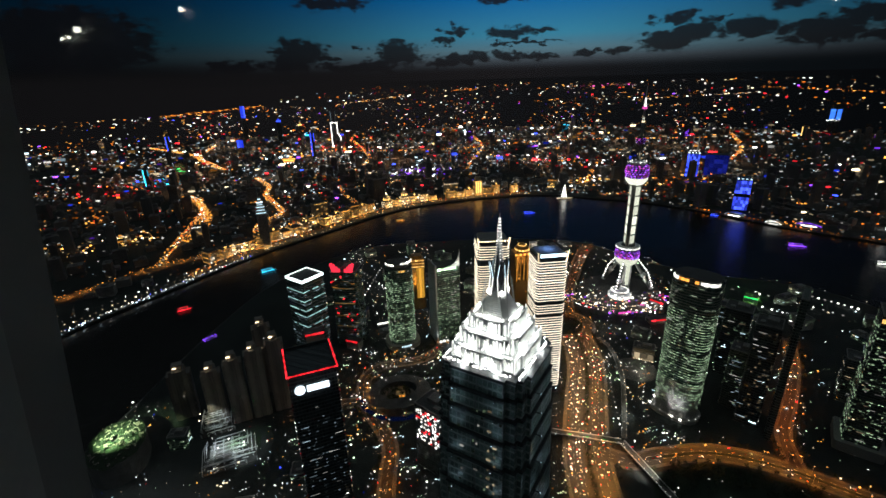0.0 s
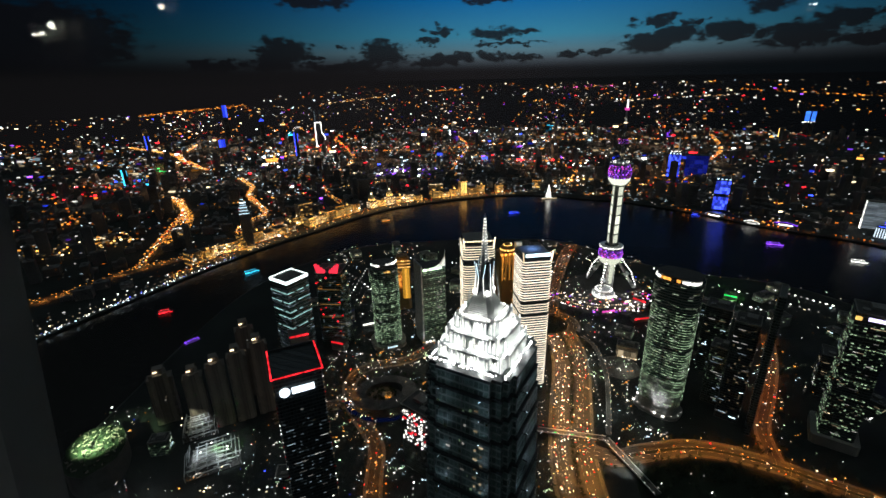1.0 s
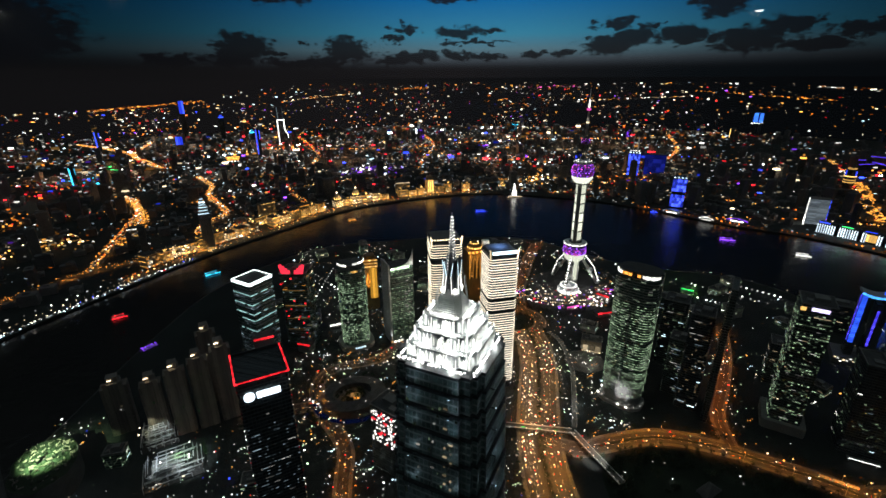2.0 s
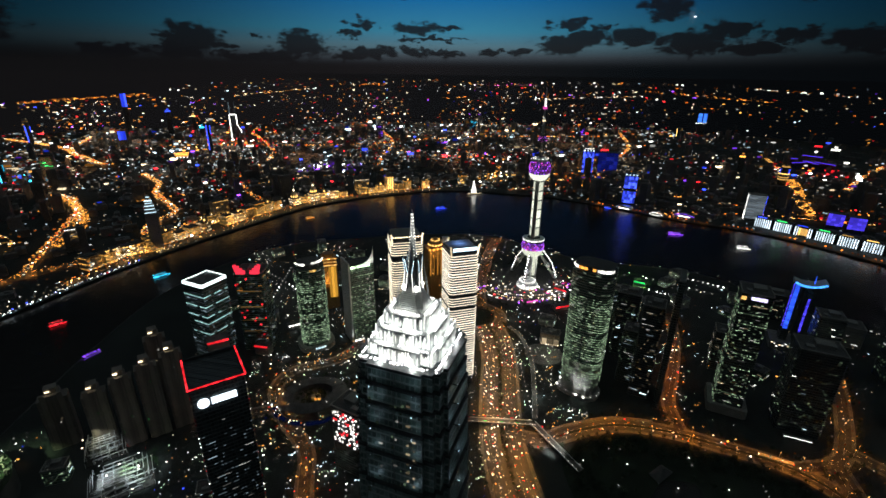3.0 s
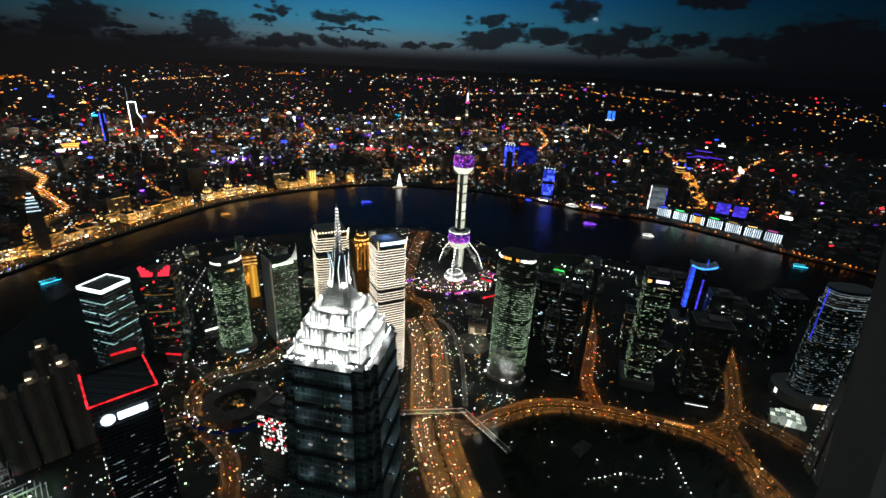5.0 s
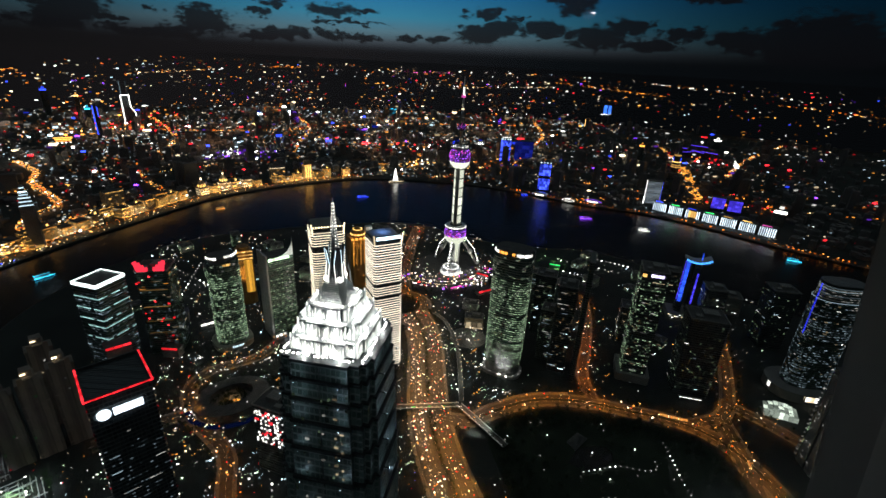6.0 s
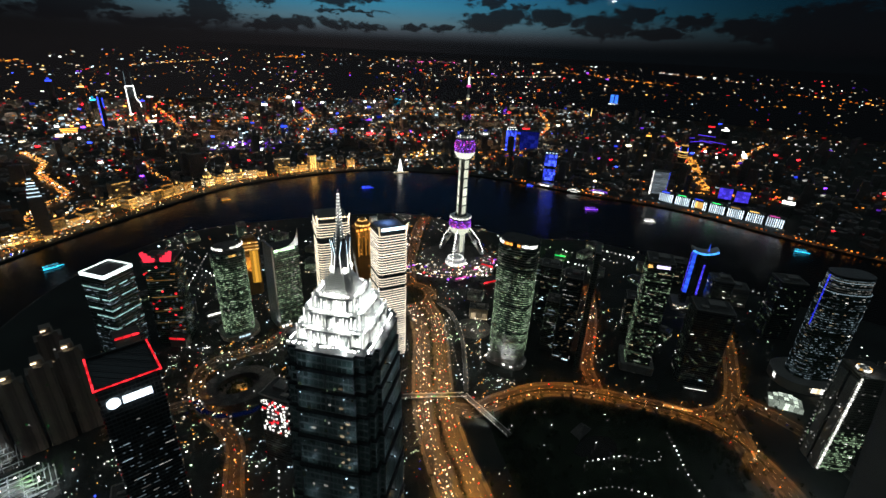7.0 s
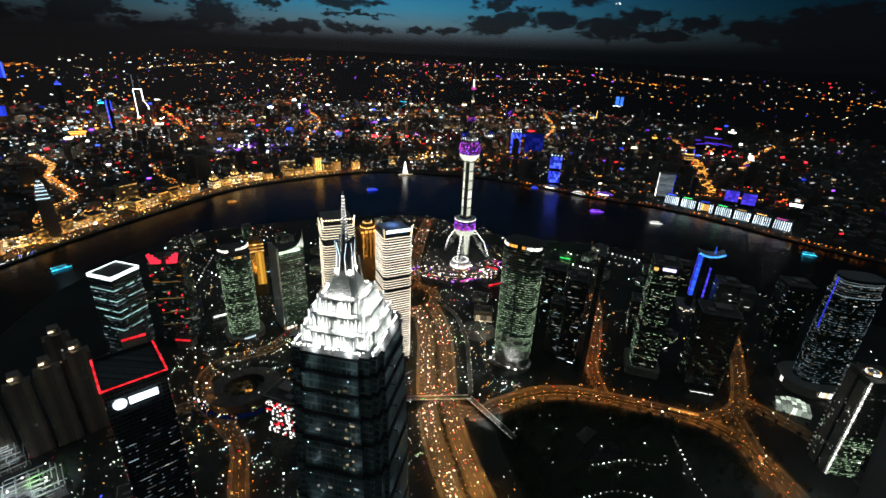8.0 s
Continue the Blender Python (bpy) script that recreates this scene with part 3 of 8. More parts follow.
# stepped skyscraper with a floodlit crown
def crown_tower():
    x, y, deg = 24.0, 182.0, -32.0
    TAKEN.append((x, y, 45))
    ob = thing("skyscraper", "dark stepped steel-and-glass skyscraper with a blazing white floodlit crown and spire", "skyscraper", x, y, 0, deg)

    def plan(s):
        a, n, b = s / 2, s * .30, s * .045
        pts = [(-a, -n), (-a + b, -n), (-a + b, -a + b * 2.2), (-a + b * 2.2, -a + b * 2.2), (-a + b * 2.2, -a + b), (-n, -a + b), (-n, -a)]
        ring = []
        for k in range(4):
            c, s_ = round(math.cos(k * math.pi / 2)), round(math.sin(k * math.pi / 2))
            ring += [(c * px - s_ * py, s_ * px + c * py) for px, py in pts]
        return ring
    tops = (62, 116, 164, 206, 241, 268, 291, 309, 324, 336, 346, 355.3)
    z, s = 0.0, 55.0
    for i, top in enumerate(tops):
        part("tier", Shape().prism(plan(s), z, top - 1.4, 1.015), GLASS_STEEL, ob)
        part("cornice", Shape().prism(plan(s * 1.035), top - 1.4, top), DARKMETAL, ob)
        for k in range(4):
            a = radians(k * 90)
            for u in (-.3, 0, .3):
                px, py = s * .505, u * s
                piece("mullion", STEEL, ob, (px * math.cos(a) - py * math.sin(a), px * math.sin(a) + py * math.cos(a), (z + top) / 2), (.5, .45, top - z - 2), k * 90)
        z, s = top, s - 1.15
    # bracket lamps on the setbacks wash the wall above them
    for lv in (3, 4, 5, 6, 7, 8, 9, 10):
        r = (55 - 1.15 * (lv + 1)) / 2 + 4.2
        for k in (0, 2, 3):
            a = radians(k * 90)
            for u in (-10, 10):
                p = ob.matrix_basis @ Vector((r * math.cos(a) - u * math.sin(a), r * math.sin(a) + u * math.cos(a), tops[lv] + .2))
                q = ob.matrix_basis @ Vector(((r - 3) * math.cos(a) - u * math.sin(a), (r - 3) * math.sin(a) + u * math.cos(a), tops[lv] + 14))
                bulb("setback_lamp", p, (.66, .86, 1), 210, .12, "SPOT", q, 160)
                piece("lamp_bracket", DARKMETAL, ob, ((r - 2.2) * math.cos(a) - u * math.sin(a), (r - 2.2) * math.sin(a) + u * math.cos(a), tops[lv] - .2), (4.4, .4, .3), k * 90)
    # lit stair column and scattered rooms
    for k, u, n, hue, hi in ((3, 7.0, 34, "warm", 338), (3, 10.0, 26, "warm", 320), (3, -9, 10, "white", 345), (2, 4, 10, "cool", 330), (3, 0, 10, "white", 345), (3, 12, 8, "cool", 340)):
        a = radians(k * 90)
        for i in range(n):
            zz = hi - i * (5.2 if n > 20 else rng.uniform(7, 22))
            if zz < 60 or rng.random() < .25:
                continue
            out = (55 - 1.15 * sum(zz > t for t in tops)) / 2 + .45
            du = u + rng.uniform(-2.5, 2.5) * (n < 20)
            piece("lit_window", DIM[hue], ob, (out * math.cos(a) - du * math.sin(a), out * math.sin(a) + du * math.cos(a), zz), (.4, rng.choice((.8, 1.0, 1.9)), .8), k * 90)
    s = Shape()
    for _ in range(150):
        k, zz = rng.choice((2, 3, 3)), rng.uniform(80, 344)
        a, out = radians(k * 90), (55 - 1.15 * sum(zz > t for t in tops)) / 2 + .35
        du = rng.choice((-13, -8.5, -4.4, 0, 4.4, 8.5, 13)) + rng.uniform(-1, 1)
        s.box(out * math.cos(a) - du * math.sin(a), out * math.sin(a) + du * math.cos(a), .3, rng.uniform(.4, 1.2), zz, zz + rng.uniform(.4, 1.3), k * 90)
    tagged(part("window_rows", s, lamp_glow("tower_rooms", PALE, .07, .9, True), ob, "dim lit windows behind steel mullions"), kind="stuff")
    # crown: terraces of slender metal ribs, lit by lamps on the ledges; glowing slots add the floodlit white
    glow, ribs = lamp_glow("crown_strip", (1, .95, .84), 3.0, .35), lamp_glow("crown_slots", (1, .95, .85), 3.4, .85, True, steep=1.2)
    lamps = lamp_glow("ledge_lamps", (1, .97, .9), 8.0, .7, True, steep=1.2)
    for lv, (z0, z1, s) in enumerate(((355.6, 362.4, 33.2), (362.4, 369.2, 27.6), (369.2, 375.4, 20.8))):
        part("crown_terrace", Shape().prism(plan(s), z0 + .01, z1), WHITEMETAL, ob)
        part("crown_cornice", Shape().prism(plan(s * 1.02), z1 - .5, z1 + .12), WHITEMETAL, ob)
        slots, fins, row = Shape(), Shape(), Shape()
        n = int(s / .62)
        for k in range(4):
            a = radians(k * 90)
            for i in range(n):
                u = -s / 2 + (i + .5) * s / n
                px = s / 2 if abs(u) < s * .3 else s / 2 - s * .045
                if abs(u) > s * .46:
                    continue
                if rng.random() < .86:
                    slots.box((px + .1) * math.cos(a) - u * math.sin(a), (px + .1) * math.sin(a) + u * math.cos(a), .2, .34, z0 + .5, z0 + (z1 - z0) * rng.choice((.5, .66, .8, .88)), k * 90)
                u += s / n / 2
                fins.box((px + .3) * math.cos(a) - u * math.sin(a), (px + .3) * math.sin(a) + u * math.cos(a), .6, .16, z0 + .1, z1 - .5, k * 90)
            for i in range(int(s / 1.25)):
                u = -s / 2 + (i + .5) * 1.25 + rng.uniform(-.2, .2)
                if rng.random() < .84:
                    px = s / 2 + 1.2 + rng.uniform(-.3, .5)
                    row.box(px * math.cos(a) - u * math.sin(a), px * math.sin(a) + u * math.cos(a), .35, rng.uniform(.3, .8), z0 + .15, z0 + rng.uniform(.4, .75), k * 90)
            for u in (-.48, .48):
                px = s * .46
                edge_line(ob, (px * math.cos(a) - u * s * .94 * math.sin(a), px * math.sin(a) + u * s * .94 * math.cos(a), z0 + .3), (px * math.cos(a) - u * s * .94 * math.sin(a), px * math.sin(a) + u * s * .94 * math.cos(a), z1 + .9), .3, glow, "corner_strip")
        tagged(part("crown_slots", slots, ribs, ob, "glowing strips between metal ribs, standing in for floodlit wall"), kind="stuff")
        tagged(part("crown_ribs", fins, WHITEMETAL, ob, "slender white metal ribs"), kind="stuff")
        tagged(part("ledge_lamps", row, lamps, ob, "row of white floodlights on the ledge"), kind="stuff")
        for k in range(8):
            a = radians((k // 2) * 90)
            u, r = (-.24 if k % 2 else .24) * s, s / 2 + 1.9
            p = ob.matrix_basis @ Vector((r * math.cos(a) - u * math.sin(a), r * math.sin(a) + u * math.cos(a), z0 + .9))
            bulb("terrace_floodlight", p, (1, .95, .86), 2400, .3)
    # uneven rim lamps round the ledge
    for k in range(4):
        a = radians(k * 90)
        for i in range(22):
            u = -17.6 + 1.65 * i + rng.uniform(-.5, .5)
            if rng.random() < .38 or i in (12, 13):
                continue
            piece("rim_lamp", BRIGHT["white"], ob, (18.3 * math.cos(a) - u * math.sin(a), 18.3 * math.sin(a) + u * math.cos(a), 355.3 + .35), (.5, rng.uniform(.5, 1.5), .6), k * 90)
    # louvred pyramid, then four flaring fins round the mast
    n = 13
    for j in range(n):
        f = j / n
        w = 15.2 * (1 - f) + 5.6 * f
        part("pyramid_louvre", Shape().prism(chamfered(w, w, w * .14), 375.5 + f * 10.4, 375.5 + f * 10.4 + .5, .985), WHITEMETAL, ob)
    part("crown_pyramid", Shape().prism(chamfered(14.2, 14.2, 2), 375.4, 386.2, .36), STEEL, ob)
    for k in range(4):
        a = radians(k * 90)
        for i in range(8):
            u = -6.2 + 12.4 * i / 7
            piece("pyramid_lamp", BRIGHT["white"], ob, (8.6 * math.cos(a) - u * math.sin(a), 8.6 * math.sin(a) + u * math.cos(a), 375.9), (.5, .8, .6), k * 90)
        a = radians(k * 90 + 45)
        c, s_ = math.cos(a), math.sin(a)
        part("star_light", Shape().ball((4.1 * c, 4.1 * s_, 385.4), 1.25, 12, 8), BRIGHT["white"], ob)
        for r, e, top in ((6.4, 1.5, 393.5), (6.0, -1.5, 391.5)):
            part("spike", Shape().tube((r * 1.25 * c - e * s_, r * 1.25 * s_ + e * c, 377), (r * .92 * c - e * s_, r * .92 * s_ + e * c, top), .26, .08, 6), WHITEMETAL, ob)
        f = Shape()
        for r0, r1, w0, w1, z0, z1 in ((4.4, 3.0, 1.5, 1.5, 382, 388), (3.0, 3.1, 1.5, 1.7, 388, 393), (3.1, 4.2, 1.7, 1.0, 393, 400)):
            lo = [(c * (r0 - q) - s_ * w0 * e, s_ * (r0 - q) + c * w0 * e, z0) for q, e in ((0, 1), (0, -1), (.7, -1), (.7, 1))]
            hi = [(c * (r1 - q) - s_ * w1 * e, s_ * (r1 - q) + c * w1 * e, z1) for q, e in ((0, 1), (0, -1), (.5, -1), (.5, 1))]
            f.quadbox(lo, hi)
        part("fin", f, DARKMETAL, ob)
        for e in (-1, 1):
            edge_line(ob, (4.2 * c - 1.6 * e * s_, 4.2 * s_ + 1.6 * e * c, 384), (3.2 * c - 1.75 * e * s_, 3.2 * s_ + 1.75 * e * c, 392.4), .28, glow, "fin_strip")
            edge_line(ob, (3.2 * c - 1.75 * e * s_, 3.2 * s_ + 1.75 * e * c, 392.4), (4.2 * c - 1.05 * e * s_, 4.2 * s_ + 1.05 * e * c, 399), .16, LIT["cool"], "fin_strip")
    # lattice mast
    mast = Shape()
    for k in range(4):
        a = radians(k * 90 + 45)
        mast.tube((2.6 * math.cos(a), 2.6 * math.sin(a), 386), (.35 * math.cos(a), .35 * math.sin(a), 418), .32, .12, 6)
    part("mast", mast.tube((0, 0, 386), (0, 0, 420.5), .5, .1, 8), STEEL, ob)
    for j in range(22):
        z0 = 389 + j * 1.38
        r = 2.5 * (1 - (z0 - 386) / 35)
        part("mast_brace", Shape().box(0, 0, 2 * r, 2 * r, z0, z0 + .25, 45), STEEL, ob)
        for sx, sy in ((r + .1, 0), (0, -r - .1), (-r - .1, 0), (0, r + .1)):
            piece("mast_lamp", LIT["white"], ob, (sx * .72 + sy * .72, sy * .72 - sx * .72, z0 + .3), (.38, .38, .38))
    for k in range(4):
        a = radians(k * 90 - 32)
        bulb("crown_floodlight", (x + 9.3 * math.cos(a), y + 9.3 * math.sin(a), 377), (1, .95, .86), 1000, .3)


crown_tower()


# broadcast tower: three columns, two big spheres, a capsule and a long antenna
def sphere_tower():
    x, y = 418.0, 962.0
    TAKEN.append((x, y, 90))
    ob = thing("broadcast_tower", "pale concrete broadcast tower with violet glass spheres and a needle antenna", "tower", x, y, 0, 24)
    # Floodlit white of the shaft panels and bowls, put in as emission.
    shaft = lamp_glow("shaft_glow", (1, .97, .74), 1.25, .3)
    for k in range(3):
        a = radians(90 + 120 * k)
        c, s = math.cos(a), math.sin(a)
        part("column", Shape().tube((10 * c, 10 * s, 0), (10 * c, 10 * s, 286), 4.5, n=16), CONCRETE, ob, smooth=True)
        part("leg", Shape().tube((62 * c, 62 * s, 0), (17 * c, 17 * s, 72), 3.4, n=12), CONCRETE, ob, smooth=True)
        for f, r in ((.45, 6.5), (.0, 5.0)):
            part("leg_sphere", Shape().ball((62 * c - 45 * c * f, 62 * s - 45 * s * f, 72 * f + 3), r, 16, 8), WHITEMETAL, ob, smooth=True)
        part("leg_tie", Shape().tube((66 * c, 66 * s, 2), (52 * c, 52 * s, 40), .9, n=8).tube((52 * c, 52 * s, 40), (24 * c, 24 * s, 74), .9, n=8), CONCRETE, ob)
        for i in range(13):
            f = i / 12
            r, z = (66 - 28 * f, 76 * f) if f < .5 else (52 - 56 * (f - .5), 38 + 72 * (f - .5))
            piece("leg_lamp", BRIGHT["white"], ob, (r * c, r * s, z + 3), (2.2, 2.2, 2.2))
    for k in range(3):
        a = radians(30 + 120 * k)
        for i in range(7):
            z = 124 + 22 * i
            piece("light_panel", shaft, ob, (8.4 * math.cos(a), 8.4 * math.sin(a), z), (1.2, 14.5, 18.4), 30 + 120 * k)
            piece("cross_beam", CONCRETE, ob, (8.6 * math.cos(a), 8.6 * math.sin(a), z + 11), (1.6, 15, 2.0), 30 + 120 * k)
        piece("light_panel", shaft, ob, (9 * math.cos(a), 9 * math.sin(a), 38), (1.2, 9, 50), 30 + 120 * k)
    tint = lamp_glow("sphere_lamps", (.42, .10, 1), 1.5, .8)
    tint_b = lamp_glow("sphere_lamps_rose", (.9, .1, .75), 1.5, .8)
    for zc, r, nm in ((88, 26, "lower_sphere"), (274, 24, "upper_sphere"), (340, 9.5, "capsule")):
        sp = part(nm, Shape().ball((0, 0, zc), r, 40, 22), GLASS_BLACK, ob, smooth=True)
        rows = 8 if r > 12 else 4
        for j in range(rows):
            th = radians((66 if zc < 100 else 52) + (40 if zc < 100 else 70) * j / (rows - 1)) if r > 12 else radians(65 + 50 * j / (rows - 1))
            n = int(22 * math.sin(th)) if r > 12 else 10
            for i in range(n):
                a = 6.28319 * (i + .5 * (j % 2)) / n
                p = (r * 1.005 * math.sin(th) * math.cos(a), r * 1.005 * math.sin(th) * math.sin(a), zc + r * 1.005 * math.cos(th))
                o = piece("lit_pane", tint if rng.random() < .7 else tint_b, sp, p, (.8, r * .12, r * .085), math.degrees(a))
                o.matrix_basis = Matrix.Translation(p) @ pose(0, 0, 0, 0, math.degrees(th) - 90, math.degrees(a)) @ Matrix.Diagonal((.8, r * .15, r * .10, 1))
    part("lower_ring", Shape().lathe([(19, 103), (25, 104), (25.5, 108), (19, 109)], 40), WHITEMETAL, ob)
    for i in range(40):
        a = 6.28319 * i / 40
        piece("ring_lamp", LIT["white"], ob, (25.6 * math.cos(a), 25.6 * math.sin(a), 106), (.8, 3.6, 2.6), math.degrees(a))
    # Both bowls glow by themselves to look floodlit.
    part("lower_bowl", Shape().lathe([(8, 61), (15, 63), (22, 69), (25.4, 77), (26.2, 82), (24, 82.5)], 40), shaft, ob, "white bowl with its floodlit look put in as glow")
    part("upper_bowl", Shape().lathe([(10, 247), (15, 249), (21, 256), (23.4, 262), (22, 263)], 40), shaft, ob, "white bowl with its floodlit look put in as glow")
    part("upper_cap", Shape().lathe([(17, 290), (16, 296), (9, 299)], 32), WHITEMETAL, ob)
    for i in range(12):
        a = 6.28319 * i / 12
        piece("cap_lamp", LIT["white"], ob, (16.5 * math.cos(a), 16.5 * math.sin(a), 297), (1.8, 1.8, 1.6))
    part("upper_shaft", Shape().tube((0, 0, 296), (0, 0, 332), 3.6, 3.0, 16), CONCRETE, ob)
    part("antenna", Shape().lathe([(3.2, 349), (3.0, 372), (1.9, 374), (1.7, 398), (1.0, 400), (.8, 424), (.4, 446)], 12), STEEL, ob)
    for z, hue, s in ((352, "warm", 3.4), (378, "warm", 3.6), (384, "white", 2.4), (405, "pink", 5), (412, "white", 3), (419, "white", 2.5), (312, "warm", 4), (322, "red", 3)):
        piece("mast_lamp", LIT[hue], ob, (0, 0, z), (s * 1.3, s * 1.3, s))
    piece("mast_glow", LIT["white"], ob, (0, 0, 415), (2.2, 2.2, 18))
    # floodlit entrance hall at the foot
    hall = thing("entrance_hall", "round white floodlit entrance hall below the tower", "building", 396, 925, 0, 0)
    part("drum", Shape().lathe([(24, 0), (24, 8), (20, 9), (18, 15), (10, 20), (3, 22)], 36), WHITEMETAL, hall)
    bright = lamp_glow("hall_glow", (1, .93, .86), 2.2, .5)
    for i in range(30):
        a = 6.28319 * i / 30
        piece("lit_pane", bright, hall, (24.3 * math.cos(a), 24.3 * math.sin(a), 4.2), (.6, 4.2, 6.5), math.degrees(a))
        # Glowing roof panes, added for the floodlit white of the drum.
        piece("lit_pane", bright, hall, (17 * math.cos(a), 17 * math.sin(a), 15.6), (5.0, 2.6, 1.6), math.degrees(a))
    for i in range(3):
        a = radians(-110 + 100 * i)
        bulb("tower_floodlight", (x + 48 * math.cos(a), y + 48 * math.sin(a), 12), (.98, 1, .8), 620000, 3, "SPOT", (x, y, 150), 70)
    bulb("hall_floodlight", (388, 880, 26), (1, .95, .88), 70000, 1, "SPOT", (396, 925, 8), 110)
    bulb("hall_floodlight", (430, 905, 30), (1, .97, .86), 160000, 1, "SPOT", (418, 955, 40), 80)


sphere_tower()


# twin towers wrapped in horizontal light lines
def striped_tower(x, y, w, d, h, deg, hue, strength, cap):
    TAKEN.append((x, y, 42))
    ob = thing("striped_tower", "office tower wrapped in cream horizontal light lines", "skyscraper", x, y, 0, deg, "twin striped towers")
    part("wall", Shape().prism(chamfered(w, d, 4), 0, h), GLASS_BLACK, ob)
    part("parapet", Shape().prism(chamfered(w * .9, d * .9, 4), h, h + 2.5), CONCRETE, ob)
    line = lamp_glow("facade_line", hue, strength, .25)
    band = Shape().prism(chamfered(w + .9, d + .9, 4), -.62, .62).mesh("light_line")
    band.materials.append(line)
    z = 14.0
    while z < h - 4:
        if not any(lo < z < lo + 5.4 for lo in ((136, 156) if cap else (126, 199))):
            o = new("light_line", band)
            o.parent = ob
            o.location = (0, 0, z)
        z += 4.05
    for sx, sy in ((-1, -1), (1, -1)):
        edge_line(ob, (sx * w * .46, sy * d * .46, h - 9), (sx * w * .5, sy * d * .5, h + 8), 1.5, LIT["warm"], "corner_light")
    if cap:
        for i in range(7):
            piece("roof_sign_light", BRIGHT["cool"], ob, (-w * .36 + i * w * .12, -d * .5 - .8, h + 3), (w * .11, .8, 4.5))
        bulb("roof_floodlight", (x, y + 6, h + 14), (.22, .4, 1), 16000, 1.2)
    else:
        for i in range(11):
            piece("roof_lamp", BRIGHT["warm"], ob, (-w * .45 + i * w * .09, -d * .46, h + 2), (2.2, 1.2, 1.6))


striped_tower(153, 618, 44, 44, 232, 6, (1, .82, .62), 2.2, True)
striped_tower(77, 678, 49, 48, 235, 2, (1, .80, .56), 2.0, False)


# rounded tower with a slanting base and floodlit foot
def round_tower():
    x, y, deg, w, d, h = 338.0, 548.0, -47.0, 60.0, 42.0, 212.0
    TAKEN.append((x, y, 55))
    ob = thing("rounded_tower", "rounded dark glass tower with green floor lights and white crown", "skyscraper", x, y, 0, deg)
    plan = oval(w, d, 36, 3.2)
    low = oval(w * .9, d * .92, 36, 3.2)
    part("wall", Shape().quadbox([(a, b, 0) for a, b in low], [(a, b, h + 4 * a / w) for a, b in plan]), GLASS_GREEN, ob)
    ring = Shape().prism([(a * 1.012, b * 1.012) for a, b in plan], -.35, .35).mesh("floor_slab")
    ring.materials.append(CONCRETE)
    for i in range(48):
        z = 20 + 4 * i
        k = .9 + .1 * z / h
        o = new("floor_slab", ring)
        o.parent, o.location, o.scale = ob, (0, 0, z), (k, k, 1)
    room_rows(ob, x, y, deg, w * .95 + 1.2, d * .95 + 1.2, h - 22, "pale", 1.1, 24, 4, 3.4, 1.1, 3.2, ROOMS_B["pale"])
    haze = lamp_glow("office_glow", (.86, 1, .68), .33, .75)
    for i in range(48):
        z = 22 + 4 * i
        for j in range(9):
            a = radians(-190 + 200 * (j + rng.random()) / 9)
            if rng.random() < .62:
                continue
            c, s = math.cos(a), math.sin(a)
            k = (.9 + .1 * z / h) * 1.006
            px, py = k * w / 2 * math.copysign(abs(c) ** .625, c), k * d / 2 * math.copysign(abs(s) ** .625, s)
            nx, ny = math.copysign(abs(c) ** 1.375, c) / w, math.copysign(abs(s) ** 1.375, s) / d
            piece("lit_window", haze if rng.random() < .9 else DIM["white"], ob, (px, py, z), (.45, rng.uniform(3, 9), .7), math.degrees(math.atan2(ny, nx)))
    part("crown_wall", Shape().prism([(a * .93, b * .93) for a, b in plan], h - 2, h + 9), GLASS_BLACK, ob)
    part("roof", Shape().prism([(a * .9, b * .9) for a, b in plan], h + 9, h + 9.6), ROOFING, ob)
    for i in range(17):
        a = radians(-176 + 158 * i / 16)
        c, s = math.cos(a), math.sin(a)
        px, py = .96 * w / 2 * math.copysign(abs(c) ** .625, c), .96 * d / 2 * math.copysign(abs(s) ** .625, s)
        nx, ny = math.copysign(abs(c) ** 1.375, c) / w, math.copysign(abs(s) ** 1.375, s) / d
        hue = "amber" if 6 <= i <= 9 else "white"
        piece("crown_light", LIT[hue], ob, (px, py, h + 5), (.8, 4.6, 4 if i > 4 else 2.4), math.degrees(math.atan2(ny, nx)))
    part("podium", Shape().prism(oval(w + 6, d + 5, 32, 3), 0, 5), CONCRETE, ob)
    part("base_cladding", Shape().quadbox([(a * 1.02, b * 1.02, 5) for a, b in low], [(a * 1.012, b * 1.012, 62) for a, b in oval(w * .93, d * .942, 36, 3.2)]), CONCRETE, ob, "pale metal cladding at the foot")
    for i in range(9):
        a = radians(-190 + 200 * i / 8)
        piece("podium_lamp", LIT["white"], ob, (32 * math.cos(a), 23 * math.sin(a), 5.6), (.9, .9, .6))
    m = pose(x, y, 0, 0, 0, deg)
    for lx, ly, watts in ((-31, -14.5, 150000), (-32, 4, 40000), (4, -24, 260000), (16, -24, 40000)):
        p = m @ Vector((lx, ly, 8.4))
        q = m @ Vector((lx * .93, ly * .93, 60))
        bulb("foot_floodlight", p, (1, .97, .92), watts, .8, "SPOT", q, 70)
        piece("floodlight", BRIGHT["white"], ob, (lx, ly, 6.6), (3, 2.2, 1.6))


round_tower()


